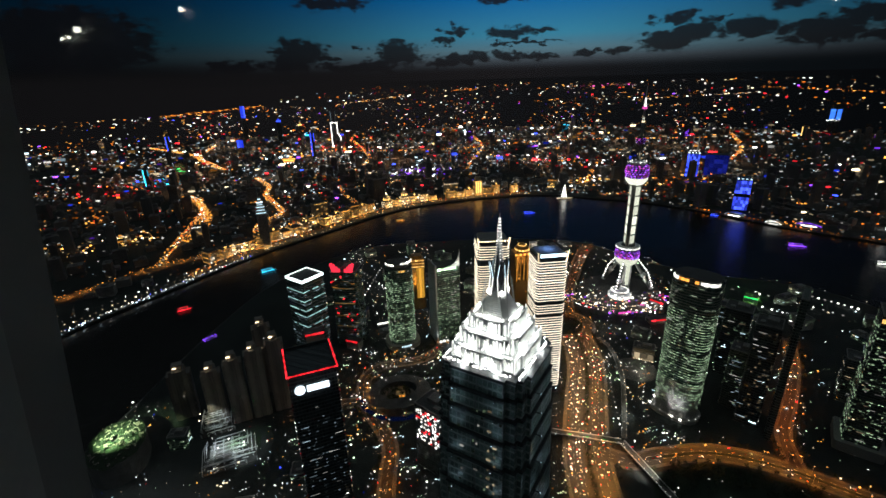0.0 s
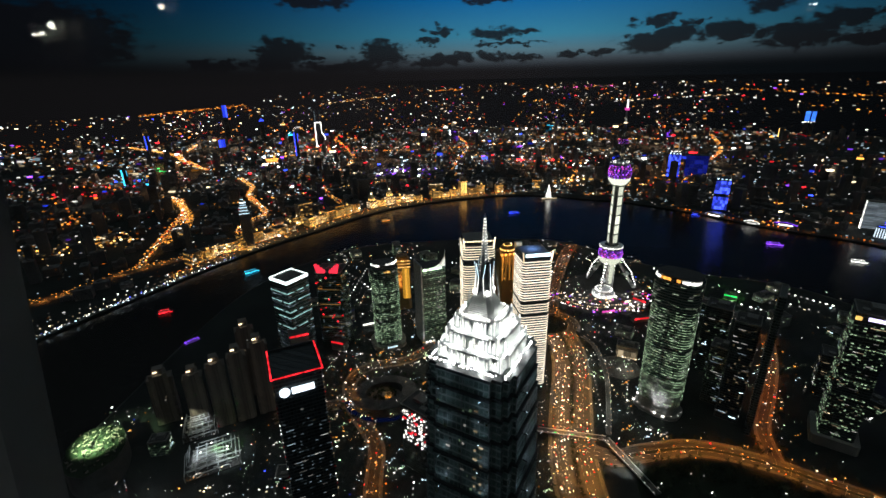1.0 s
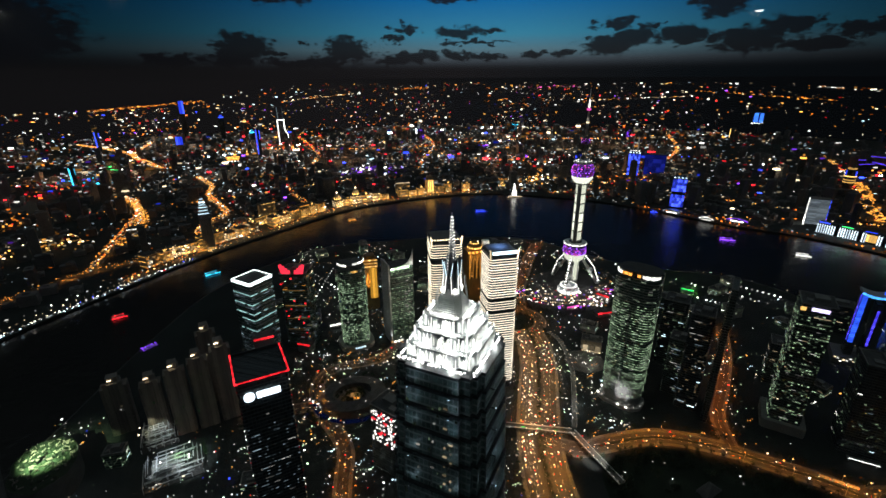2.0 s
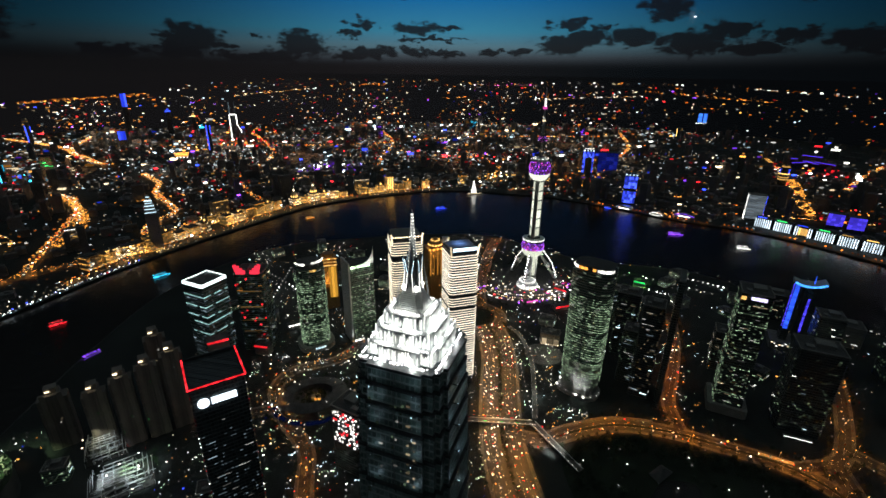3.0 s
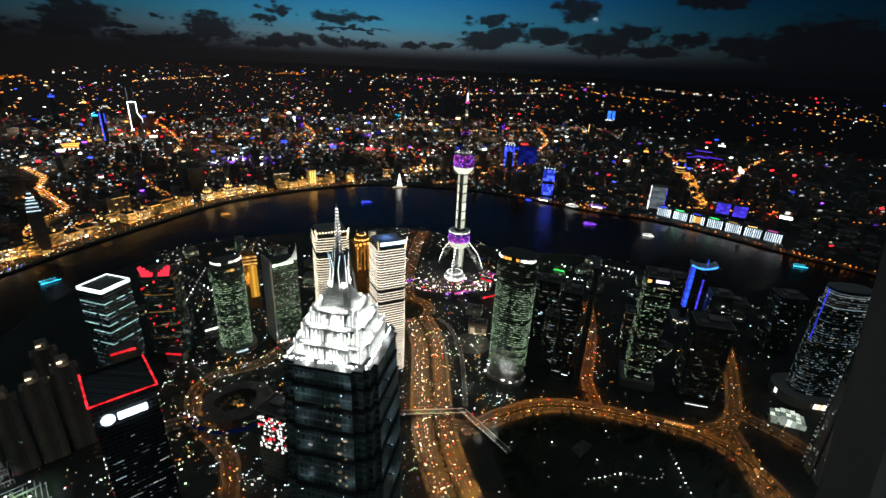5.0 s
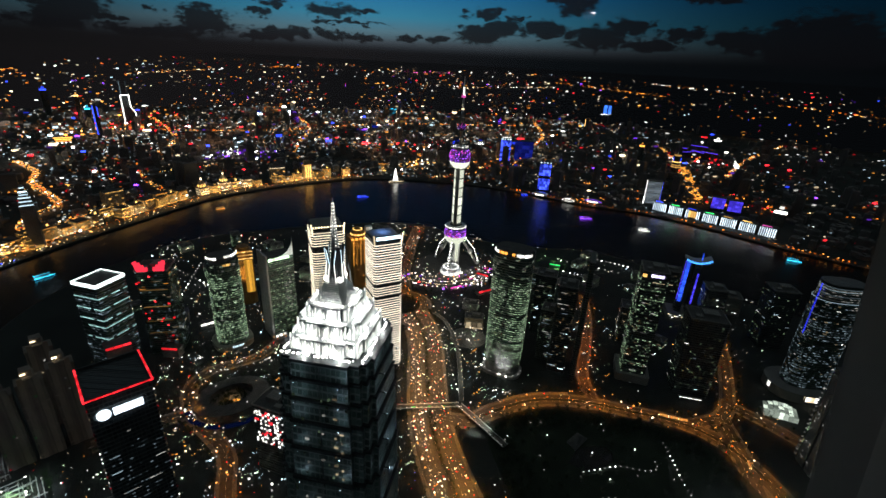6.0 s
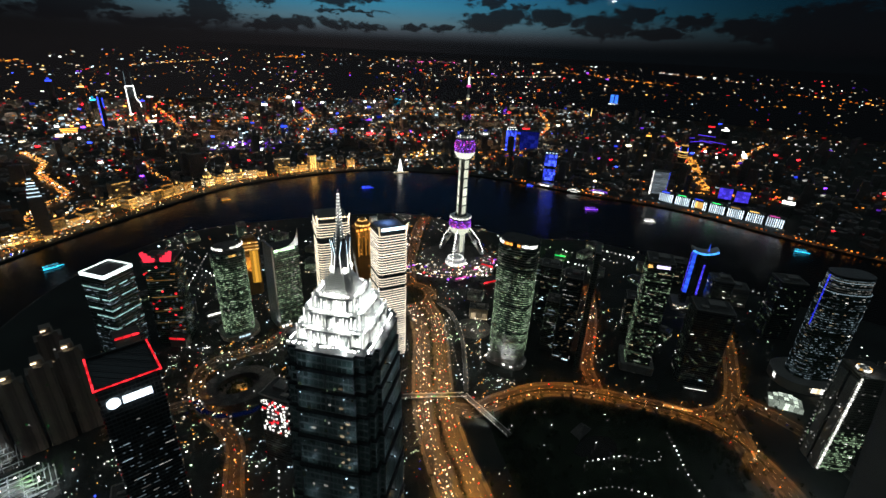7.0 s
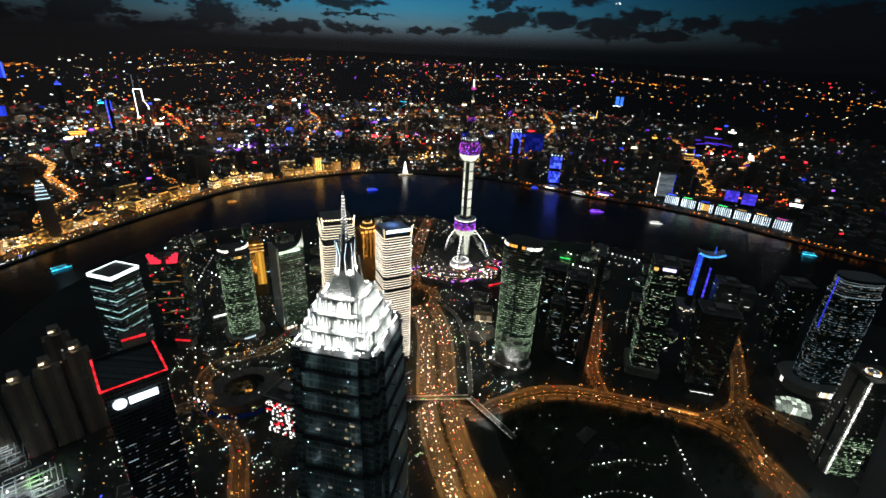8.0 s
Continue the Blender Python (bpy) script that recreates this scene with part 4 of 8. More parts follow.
# tower with a red-lit roof edge and a white sign
def red_roof_tower():
    h = 226.0
    x, y, deg, w, d = -131.0, 372.0, 22.0, 44.0, 49.0
    TAKEN.append((x, y, 46))
    ob = thing("red_edged_tower", "black glass office tower with red roof edge and white sign", "skyscraper", x, y, 0, deg)
    part("wall", Shape().prism(chamfered(w, d, 1.2), 0, h), GLASS_BLACK, ob)
    part("roof", Shape().box(0, 0, w - 3, d - 3, h - 3, h - 2.6), ROOFING, ob)
    part("plant_room", Shape().box(2, 6, 16, 12, h - 2.6, h - .5).box(-10, -9, 9, 7, h - 2.6, h - .8), DARKMETAL, ob)
    rim = Shape()
    for a, b, ww, dd in ((0, -d / 2 + .5, w, 1), (0, d / 2 - .5, w, 1), (-w / 2 + .5, 0, 1, d - 2), (w / 2 - .5, 0, 1, d - 2)):
        rim.box(a, b, ww, dd, h, h + 2.4)
    part("parapet", rim, DARKMETAL, ob)
    for k in (1, 2, 3, 0):
        a = radians(k * 90)
        span, out = (d, w / 2) if k % 2 == 0 else (w, d / 2)
        n = int(span / 2.2)
        for i in range(n):
            u = -span / 2 + (i + .5) * span / n
            tall = 2.6 if k in (0, 2) else .9
            piece("edge_light", LIT["red"], ob, ((out + .4) * math.cos(a) - u * math.sin(a), (out + .4) * math.sin(a) + u * math.cos(a), h + 1.2), (1.5 if k in (0, 2) else .7, span / n * .86, tall), k * 90)
    disc_ = Shape().tube((-w / 2 + 9, -d / 2 - .2, h - 15), (-w / 2 + 9, -d / 2 - 1.2, h - 15), 4.6, n=24)
    sign = lamp_glow("sign_white", (.86, .93, 1), 3.4, .1)
    part("sign_disc", disc_, sign, ob, "round white lit sign")
    for i in range(4):
        piece("sign_bar", sign, ob, (-w / 2 + 17.6 + i * 5.1, -d / 2 - .7, h - 15), (4.7, 1, 6.2))
    slab_rings(ob, w, d, 8, h - 22, 8, DARKMETAL, .5, .5)
    lit_rooms(ob, x, y, deg, w, d, h - 24, 60, ("cool", "white", "white"), floor=4, busy=.42, bright=.06, size=(2.4, .9), runs=5)
    room_rows(ob, x, y, deg, w + .4, d + .4, h - 40, "cool", .16, 8, 4, 2.4, 1.0)
    for sx in (-1, 1):
        for i in range(26):
            if rng.random() < .3:
                continue
            piece("edge_lamp", (DIM["red"], DIM["warm"], LIT["white"])[min(2, int(rng.random() * 2.15))], ob, (sx * w / 2, -d / 2 - .3, h - 8 - i * 6.5 + rng.uniform(-2, 2)), (.8, .8, .8))


red_roof_tower()


# banded block with a white light frame round its roof
def white_frame_block():
    h = 150.0
    x, y, deg, w, d = -249.0, 748.0, -36.0, 45.0, 47.0
    TAKEN.append((x, y, 50))
    ob = thing("white_framed_tower", "teal glass tower with a white light frame round its flat roof", "skyscraper", x, y, 0, deg)
    part("wall", Shape().prism(chamfered(w, d, 1.5), 0, h), GLASS_GREEN, ob)
    part("roof", Shape().box(0, 0, w - 5, d - 5, h, h + .3), ROOFING, ob)
    frame_light = lamp_glow("roof_frame", (.92, 1, .97), 3.0, .1)
    for k in range(4):
        a = radians(k * 90)
        span, out = (d, w / 2) if k % 2 == 0 else (w, d / 2)
        tall = 5.2 if facing(deg, x, y, k * 90) else 1.6
        for i in range(6):
            u = -span / 2 + (i + .5) * span / 6
            piece("frame_light", frame_light, ob, ((out - .3) * math.cos(a) - u * math.sin(a), (out - .3) * math.sin(a) + u * math.cos(a), h + 1.0 - tall / 2 + 1.5), (1.8 if tall > 2 else .8, span / 6, tall), k * 90)
    teal = lamp_glow("floor_line", (.6, 1, .92), .8, .35)
    for j, z in enumerate((130, 124, 112, 106, 94, 82, 77, 62, 46)):
        strong = j in (0, 2, 4, 5, 7)
        for k in range(4):
            if not facing(deg, x, y, k * 90):
                continue
            a = radians(k * 90)
            span, out = (d, w / 2) if k % 2 == 0 else (w, d / 2)
            for i in range(7):
                if rng.random() < (.06 if strong else .55) + .02 * j:
                    continue
                u = -span / 2 + (i + .5) * span / 7
                piece("floor_light", teal if strong else DIM["cool"], ob, ((out + .3) * math.cos(a) - u * math.sin(a), (out + .3) * math.sin(a) + u * math.cos(a), z), (.6, span / 7, 1.5 if strong else 1.0), k * 90)
    room_rows(ob, x, y, deg, w + .4, d + .4, h - 6, "cool", .45, 8, 4, 3.2, 1.3)
    slab_rings(ob, w, d, 8, h - 8, 7, STEEL, .5, .6)


white_frame_block()


# tower with two red lotus-like crown screens
def red_crown_tower():
    x, y, deg, w, d, h = -180.0, 777.0, -8.0, 48.0, 44.0, 150.0
    TAKEN.append((x, y, 44))
    ob = block("red_crowned_tower", "dark office tower with two glowing red crown screens", x, y, w, d, h, deg, GLASS_GREEN, ("warm", "amber", "pale", "white"), 46, 3, category="skyscraper", bright=.12, busy=.6)
    for sx in (-1, 1):
        f = Shape()
        for i, (u, top, lean) in enumerate(((6, 7, .8), (9.6, 11, 1.8), (13.2, 15.5, 2.8), (16.8, 18, 3.6))):
            for v, zb in ((0, 0), (2.2, 3)):
                f.quadbox([(sx * (u - 2.4), -d / 2 + v, h + zb), (sx * (u + 2.4), -d / 2 + v, h + zb), (sx * (u + 2.4), -d / 2 + v + 1, h + zb), (sx * (u - 2.4), -d / 2 + v + 1, h + zb)][::sx],
                          [(sx * (u - 2.2 + lean), -d / 2 + v - 1, h + top), (sx * (u + 2.3 + lean), -d / 2 + v - 1, h + top - 2), (sx * (u + 2.3 + lean), -d / 2 + v, h + top - 2), (sx * (u - 2.2 + lean), -d / 2 + v, h + top)][::sx])
        part("crown_screen", f, lamp_glow("crown_red", (1, .03, .06), 2.2, .3), ob, "red lit crown screen")
    for _ in range(14):
        piece("red_lamp", LIT["red"], ob, (rng.uniform(-.5, .5) * w, -d / 2 - .5, rng.uniform(20, h - 6)), (2.6, .7, 2.2))
    for z in (40, 62, 88, 118):
        piece("gold_line", DIM["gold"], ob, (0, -d / 2 - .5, z), (w * .8, .6, 1.1))


red_crown_tower()


# faceted tower with two curved white roof screens
def drum_tower():
    x, y, deg, w, d, h = -82.0, 760.0, 18.0, 48.0, 44.0, 158.0
    TAKEN.append((x, y, 42))
    ob = thing("drum_tower", "round-fronted green glass office tower with white curved roof screens", "skyscraper", x, y, 0, deg)
    part("wall", Shape().prism(oval(w, d, 32, 3), 0, h), GLASS_GREEN, ob)
    part("roof", Shape().prism(oval(w * .86, d * .86, 32, 3), h, h + 8), ROOFING, ob)
    for i in range(12):
        a = radians(-168 + 150 * i / 11)
        if i in (4, 5):
            continue
        px, py = w * .49 * math.cos(a), d * .49 * math.sin(a)
        piece("roof_screen", LIT["white"], ob, (px, py, h + 9 + (2 if i > 5 else 0)), (.8, 5.2, 3.4), math.degrees(a))
    for i in range(10):
        a = radians(-150 + 120 * i / 9)
        piece("gold_band", LIT["gold"] if i > 3 else DIM["gold"], ob, (w * .505 * math.cos(a), d * .505 * math.sin(a), h - 3), (.8, 4.8, 3.4), math.degrees(a))
    room_rows(ob, x, y, deg, w + .6, d + .6, h - 8, "pale", .8, 12, 4, 2.6, 1.6, 3, ROOMS_B["pale"])
    haze = lamp_glow("office_green", (.8, 1, .66), .40, .85)
    for i in range(36):
        z = 14 + 4 * i
        for j in range(12):
            if rng.random() < .8:
                continue
            a = radians(-185 + 190 * (j + rng.random()) / 12)
            c, s = math.cos(a), math.sin(a)
            px, py = 1.01 * w / 2 * math.copysign(abs(c) ** .667, c), 1.01 * d / 2 * math.copysign(abs(s) ** .667, s)
            piece("lit_window", haze if rng.random() < .9 else DIM["white"], ob, (px, py, z), (.45, rng.uniform(1.8, 5), 1.3), math.degrees(a))
    part("podium", Shape().prism(oval(w + 16, d + 16, 28, 3), 0, 9), CONCRETE, ob)
    for i in range(9):
        a = radians(-120 + 100 * i / 8)
        piece("podium_light", LIT["cool"], ob, ((w / 2 + 8.3) * math.cos(a), (d / 2 + 8.3) * math.sin(a), 7), (.8, 6, 3), math.degrees(a))


drum_tower()


# gold-lit slim tower behind
def gold_tower():
    x, y, h = -58.0, 905.0, 116.0
    TAKEN.append((x, y, 30))
    ob = thing("gold_tower", "slim bronze tower lit gold from its roof down", "skyscraper", x, y, 0, 6)
    part("wall", Shape().prism(chamfered(34, 30, 6), 0, h - 16), BRONZE, ob)
    part("crown", Shape().prism(chamfered(30, 26, 6), h - 16, h).prism(chamfered(22, 20, 5), h, h + 6), BRONZE, ob)
    for z in (h - 16, h - 9, h - 2):
        for i in range(5):
            piece("crown_light", LIT["gold"], ob, (-13 + i * 6.5, -15.6, z), (6, .8, 2.2))
    # Gold light down the bronze wall, put in as glowing panels.
    g = lamp_glow("gold_wall_glow", (1, .46, .05), .85, .4)
    for i in range(3):
        piece("light_panel", g, ob, (1 + i * 5.2, -15.4, h - 54), (5.0, .6, 70))
    bulb("gold_floodlight", (x + 4, y - 40, h - 60), (1, .5, .1), 60000, 1, "SPOT", (x, y, h - 40), 90)


gold_tower()


# wedge tower with a curved roof screen
def wedge_tower():
    x, y, deg, w, d, h = 2.0, 775.0, 20.0, 46.0, 36.0, 152.0
    TAKEN.append((x, y, 40))
    ob = thing("wedge_tower", "steel and glass tower with a curved pale roof screen", "skyscraper", x, y, 0, deg)
    part("wall", Shape().prism(chamfered(w, d, 2), 0, h), GLASS_GREEN, ob)
    part("side_fin", Shape().box(-w / 2 - 1.5, 0, 3, d + 4, 0, h + 8), STEEL, ob)
    room_rows(ob, x, y, deg, w + .9, d + .9, h, "pale", .6, 12, 4, 3.0, 1.7, None, ROOMS_B["pale"])
    part("roof", Shape().box(0, 0, w - 3, d - 3, h, h + .5), ROOFING, ob)
    s = Shape()
    for i in range(10):
        a0, a1 = radians(9 * i), radians(9 * (i + 1))
        s.quadbox([(w / 2 - 26 * (1 - math.sin(a0)), -d / 2 + 1, h), (w / 2 - 26 * (1 - math.sin(a1)), -d / 2 + 1, h), (w / 2 - 26 * (1 - math.sin(a1)), -d / 2 + 3, h), (w / 2 - 26 * (1 - math.sin(a0)), -d / 2 + 3, h)],
                  [(w / 2 - 26 * (1 - math.sin(a0)), -d / 2 + 1, h + 30 * (1 - math.cos(a0)) + 1), (w / 2 - 26 * (1 - math.sin(a1)), -d / 2 + 1, h + 30 * (1 - math.cos(a1)) + 1),
                   (w / 2 - 26 * (1 - math.sin(a1)), -d / 2 + 3, h + 30 * (1 - math.cos(a1)) + 1), (w / 2 - 26 * (1 - math.sin(a0)), -d / 2 + 3, h + 30 * (1 - math.cos(a0)) + 1)])
    part("roof_screen", s, WHITEMETAL, ob)
    for i in range(6):
        piece("roof_light", LIT["pale"], ob, (-w / 2 + 5 + i * 6, -d / 2 - .5, h - 1.6), (5.8, .8, 4.4))
    slab_rings(ob, w, d, 8, h - 6, 6, DARKMETAL, .5, .6)
    for i in range(24):
        for j in range(5):
            if rng.random() < .35:
                piece("lit_window", DIM["white"], ob, (w / 2 - 3 - j * 3.4, -d / 2 - .3, 40 + i * 4.4), (3, .6, 1.2))
    for i in range(3):
        piece("foot_light", LIT["white"], ob, (-w / 2 + 4 + i * 7, -d / 2 - 2, 3), (4, 2, 3))
    mm = pose(x, y, 0, 0, 0, deg)
    bulb("roof_floodlight", mm @ Vector((8, -d / 2 - 16, h - 6)), (1, .97, .88), 90000, 1, "SPOT", mm @ Vector((12, 0, h + 12)), 80)
    bulb("foot_floodlight", mm @ Vector((-w / 2 - 6, -d / 2 - 8, 10)), (.95, 1, .9), 40000, 1, "SPOT", mm @ Vector((-w / 2, 0, 40)), 70)


wedge_tower()


# hotel with an amber-lit crown between the striped towers
def amber_hotel():
    x, y, h = 168.0, 905.0, 124.0
    TAKEN.append((x, y, 36))
    ob = thing("amber_hotel", "hotel block with an amber floodlit crown and white mast", "hotel", x, y, 0, 10)
    part("wall", Shape().prism(chamfered(42, 34, 4), 0, h), BRONZE, ob)
    part("crown", Shape().lathe([(14, h), (14, h + 6), (16, h + 8), (11, h + 12), (6, h + 17), (1, h + 20)], 24), BRONZE, ob)
    for i in range(14):
        a = 6.28319 * i / 14
        piece("crown_light", BRIGHT["gold"], ob, (15 * math.cos(a), 15 * math.sin(a), h + 5), (1, 4, 2.6), math.degrees(a))
        piece("crown_light", BRIGHT["gold"], ob, (9 * math.cos(a), 9 * math.sin(a), h + 14), (1, 2.4, 2), math.degrees(a))
    for i in range(5):
        piece("amber_lamp", BRIGHT["amber"], ob, (-18 + 9 * i, -17.6, h - 2), (5, 1, 4))
        # Amber wash of light on the wall, put in as tall glowing strips.
        piece("facade_light", lamp_glow("amber_wash_glow", (1, .38, .05), .45, .5), ob, (-16 + 8 * i, -17.2, h - 34), (2.2, .6, 56))
    for _ in range(16):
        piece("lit_window", LIT["amber"], ob, (rng.uniform(-19, 19), -17.4, rng.uniform(10, h - 10)), (2.4, .6, 1.8))
    part("mast", Shape().box(27, 6, 14, 10, h - 6, h + 15), WHITEMETAL, ob, "white lit roof box")
    bulb("crown_floodlight", (x - 2, y - 44, h - 16), (1, .5, .12), 70000, 1, "SPOT", (x, y, h), 90)
    bulb("mast_floodlight", (x + 28, y - 28, h + 4), (1, .97, .9), 30000, 1, "SPOT", (x + 27, y, h + 6), 70)


amber_hotel()


# twin-legged tower joined by a blue-lit arch
def arch_tower():
    x, y, deg, h = 795.0, 592.0, -38.0, 128.0
    TAKEN.append((x, y, 50))
    ob = thing("arch_tower", "tower of two slabs joined by a blue-lit roof arch", "skyscraper", x, y, 0, deg)
    blue = lamp_glow("arch_blue", (.04, .11, 1), 1.9, .3)
    dots = lamp_glow("arch_violet", (.09, .06, 1), 1.8, .5)
    for sx, w in ((-19, 11), (1, 8)):
        part("slab", Shape().prism([(sx - w / 2, -11), (sx + w / 2, -11), (sx + w / 2, 11), (sx - w / 2, 11)], 0, h - (0 if sx < 0 else 12)), GLASS_GREY, ob)
        n = 26 if sx < 0 else 20
        for i in range(n):
            z = (h if sx < 0 else h - 22) - 3 - i * 3.4
            piece("light_bar", blue if sx < 0 else dots, ob, (sx - (2 if sx < 0 else 0), -11.6, z), (7 if sx < 0 else 3.2, .8, 2.2))
            if sx < 0:
                piece("light_bar", dots, ob, (sx - w / 2 - .4, -4, z), (.8, 3, 1.8))
    s, ARCH_CYAN = Shape(), lamp_glow("arch_cyan", (.08, .32, 1), 2.6, .3)
    for i in range(12):
        u0, u1 = -26 + 46 * i / 12, -26 + 46 * (i + 1) / 12
        z0, z1 = h + 1 + ((u0 + 6) / 22) ** 2 * 6 - 4, h + 1 + ((u1 + 6) / 22) ** 2 * 6 - 4
        s.quadbox([(u0, -12, z0), (u1, -12, z1), (u1, 11, z1), (u0, 11, z0)], [(u0, -12, z0 + 5), (u1, -12, z1 + 5), (u1, 11, z1 + 5), (u0, 11, z0 + 5)])
        piece("arch_light", ARCH_CYAN, ob, ((u0 + u1) / 2, -12.6, (z0 + z1) / 2 + 2), (3.9, .8, 3.4))
    part("arch", s, WHITEMETAL, ob)
    part("mast", Shape().tube((4, 0, h + 2), (4, 0, h + 18), 1.2, .3, 8), blue, ob)
    part("podium", Shape().box(0, 0, 78, 48, 0, 14), CONCRETE, ob)
    for i in range(18):
        piece("podium_light", (LIT["white"] if i % 3 else LIT["warm"]), ob, (-36 + 4.2 * i, -24.6, rng.uniform(5, 13)), (2.8, .8, 1.6))


arch_tower()


# plain office blocks, each placed on the plan
def office_blocks():
    ob = block("office_tower", "dark office tower with a lilac lit roof sign", 545, 474, 38, 42, 196, -38, GLASS_GREY, ("warm", "white", "pale"), 120, podium=14, category="skyscraper", busy=.5, bright=.06)
    for i in range(4):
        piece("sign_bar", lamp_glow("sign_lilac", (.75, .62, 1), 3, .1), ob, (-5 + i * 4.6, -21.6, 191), (4.2, .9, 4.4))
    piece("sign_disc", LIT["gold"], ob, (-16, -21.6, 190), (6, .9, 5))
    ob = block("blade_tower", "thin pale slab tower seen edge-on", 447, 502, 8, 46, 212, -40, GLASS_GREY, ("white",), 0, 1, roof=False, slabs=0, category="skyscraper")
    block("office_tower", "lower dark office wing beside the pale slab", 432, 528, 30, 34, 158, -40, GLASS_BLACK, ("cool", "white"), 30, category="skyscraper", bright=.1)
    block("office_tower", "dark office block with dim floor lights", 432, 560, 34, 30, 96, -42, GLASS_GREY, ("white", "cool"), 60, bright=.05, busy=.8)
    block("office_tower", "unlit dark office slab beside the park road", 610, 417, 54, 44, 134, -36, GLASS_BLACK, ("white", "cool"), 9, bright=.2, category="skyscraper")
    block("office_tower", "grey office tower behind the rounded tower", 398, 622, 42, 34, 176, -44, GRID_STONE, ("white", "warm", "cool"), 46, bright=.3, category="skyscraper")
    block("office_tower", "dark office tower with scattered lit windows", 470, 640, 38, 36, 120, -40, GLASS_BLACK, ("white", "cool", "warm"), 34, bright=.3)
    block("office_tower", "dark mid-rise office block with teal lights", 500, 720, 40, 32, 84, -38, GLASS_GREEN, ("cool", "white"), 24, bright=.25)
    block("office_tower", "dark mid-rise office block", 615, 560, 46, 34, 72, -38, GLASS_GREY, ("white", "warm"), 30, bright=.4)
    block("office_tower", "dark block with a floodlit court", 690, 610, 40, 40, 60, -40, GLASS_GREY, ("white", "warm", "cool"), 30, bright=.4)
    block("office_tower", "dark block by the river promenade", 850, 700, 52, 38, 56, -42, GLASS_BLACK, ("white", "warm"), 26, bright=.4)
    block("office_tower", "tall unlit tower near the east road", 760, 520, 36, 36, 110, -36, GLASS_BLACK, ("white",), 16, bright=.3, category="skyscraper")
    block("office_tower", "unlit office tower by the eastern river bend", 868, 470, 44, 40, 118, -30, GLASS_BLACK, ("white", "cool"), 12, bright=.3, category="skyscraper")
    block("office_tower", "low dark block between road and river", 900, 590, 60, 40, 40, -40, CONCRETE, ("white",), 10, bright=.5)
    block("office_tower", "low hall with tall warm lit windows", 352, 692, 36, 22, 18, -28, STONE, ("gold",), 0)
    ob = thing("lit_arcade", "warm lit arcade front with tall windows", "building", 346, 678, 0, -28)
    part("frame", Shape().box(0, 0, 34, 3, 0, 1.5).box(0, 0, 34, 3, 13, 15), STONE, ob)
    for i in range(4):
        part("pier", Shape().box(-16 + 10.7 * i, 0, 1.6, 3, 1.5, 13), STONE, ob)
    for i in range(3):
        piece("lit_pane", DIM["warm"], ob, (-10.7 + 10.7 * i, 0, 7.2), (8.6, 1.2, 11), 0)
    for i in range(8):
        piece("foot_lamp", LIT["warm"], ob, (-15 + 4.3 * i, -2.2, .8), (2, 1, 1.2))
    ob = block("screen_building", "mid-rise block with a white speckled light wall", -14, 462, 34, 44, 96, 50, GLASS_GREY, ("white",), 0, 1)
    k = 0
    for i in range(12):
        for j in range(11):
            if rng.random() < .6:
                piece("wall_lamp", LIT["white"] if rng.random() < .88 else LIT["red"], ob, (-17.5, -20 + j * 3.8 + rng.uniform(-.8, .8), 46 + i * 4.0 + rng.uniform(-1, 1)), (.9, rng.uniform(1.2, 2.4), rng.uniform(1.2, 2.4)), 0)
    # lit edges and diagonal bracing of a pale lattice tower
    w, d, h, deg = 34, 38, 148, -29
    x, y = 641, 232
    TAKEN.append((x, y, 42))
    ob = thing("lattice_tower", "pale lattice-fronted tower with rows of edge lamps and a bright roof", "skyscraper", x, y, 0, deg)
    part("wall", Shape().prism(chamfered(w, d, 1), 0, h), GRID_LATTICE, ob)
    part("roof", Shape().box(0, 0, w - 2, d - 2, h, h + .5), ROOFING, ob)
    part("front_panel", Shape().box(-w / 2 - .8, -9.5, 1.2, 13, 0, h - 8).box(-w / 2 - .8, 8.5, 1.2, 13, 0, h - 8), LATTICE, ob, "pale perforated metal screen")
    part("front_recess", Shape().box(-w / 2 - .3, -.5, .6, 4.4, 0, h - 4), GLASS_BLACK, ob)
    for i in range(40):
        z = 6 + i * 3.6
        piece("edge_lamp", LIT["white"], ob, (-w / 2 - 1, -d / 2 - 1, z), (1.8, 1.8, 1.7))
        if i % 2 == 0:
            piece("edge_lamp", DIM["white"], ob, (-w / 2 - 1, d / 2 + 1, z), (1.4, 1.4, 1.4))
    for i in range(40):
        piece("lit_window", DIM["white"] if rng.random() < .9 else LIT["white"], ob, (-w / 2 - 1.6, rng.uniform(-14, 14), rng.uniform(6, h * .75)), (.6, 1.2, 1.0))
    for i in range(56):
        piece("lit_window", DIM["pale"] if rng.random() < .96 else LIT["white"], ob, (rng.uniform(-w / 2 + 2, w / 2 - 2), -d / 2 - .3, rng.uniform(4, 70)), (2.6, .5, 1.7))
    part("roof_canopy", Shape().lathe([(6, h + .5), (7, h + 3), (5, h + 6), (2, h + 8)], 20, -w * .24, -d * .1), STEEL, ob)
    for i in range(10):
        a = 6.28319 * i / 10
        piece("roof_light", LIT["white" if i % 3 else "gold"], ob, (-w * .24 + 6.8 * math.cos(a), -d * .1 + 6.8 * math.sin(a), h + 4), (1.2, 3.2, 2.6), math.degrees(a))
    bulb("roof_floodlight", (x - 14, y - 6, h + 16), (1, .96, .9), 4000, 1.2)
    room_rows(ob, x, y, deg, w + .4, d + .4, 66, "pale", .8, 4, 3.4, 2.4, 1.8, None, ROOMS_B["pale"])
    room_rows(ob, x, y, deg, w + .4, d + .4, h - 8, "white", .12, 70, 3.4, 2.4, 1.6)
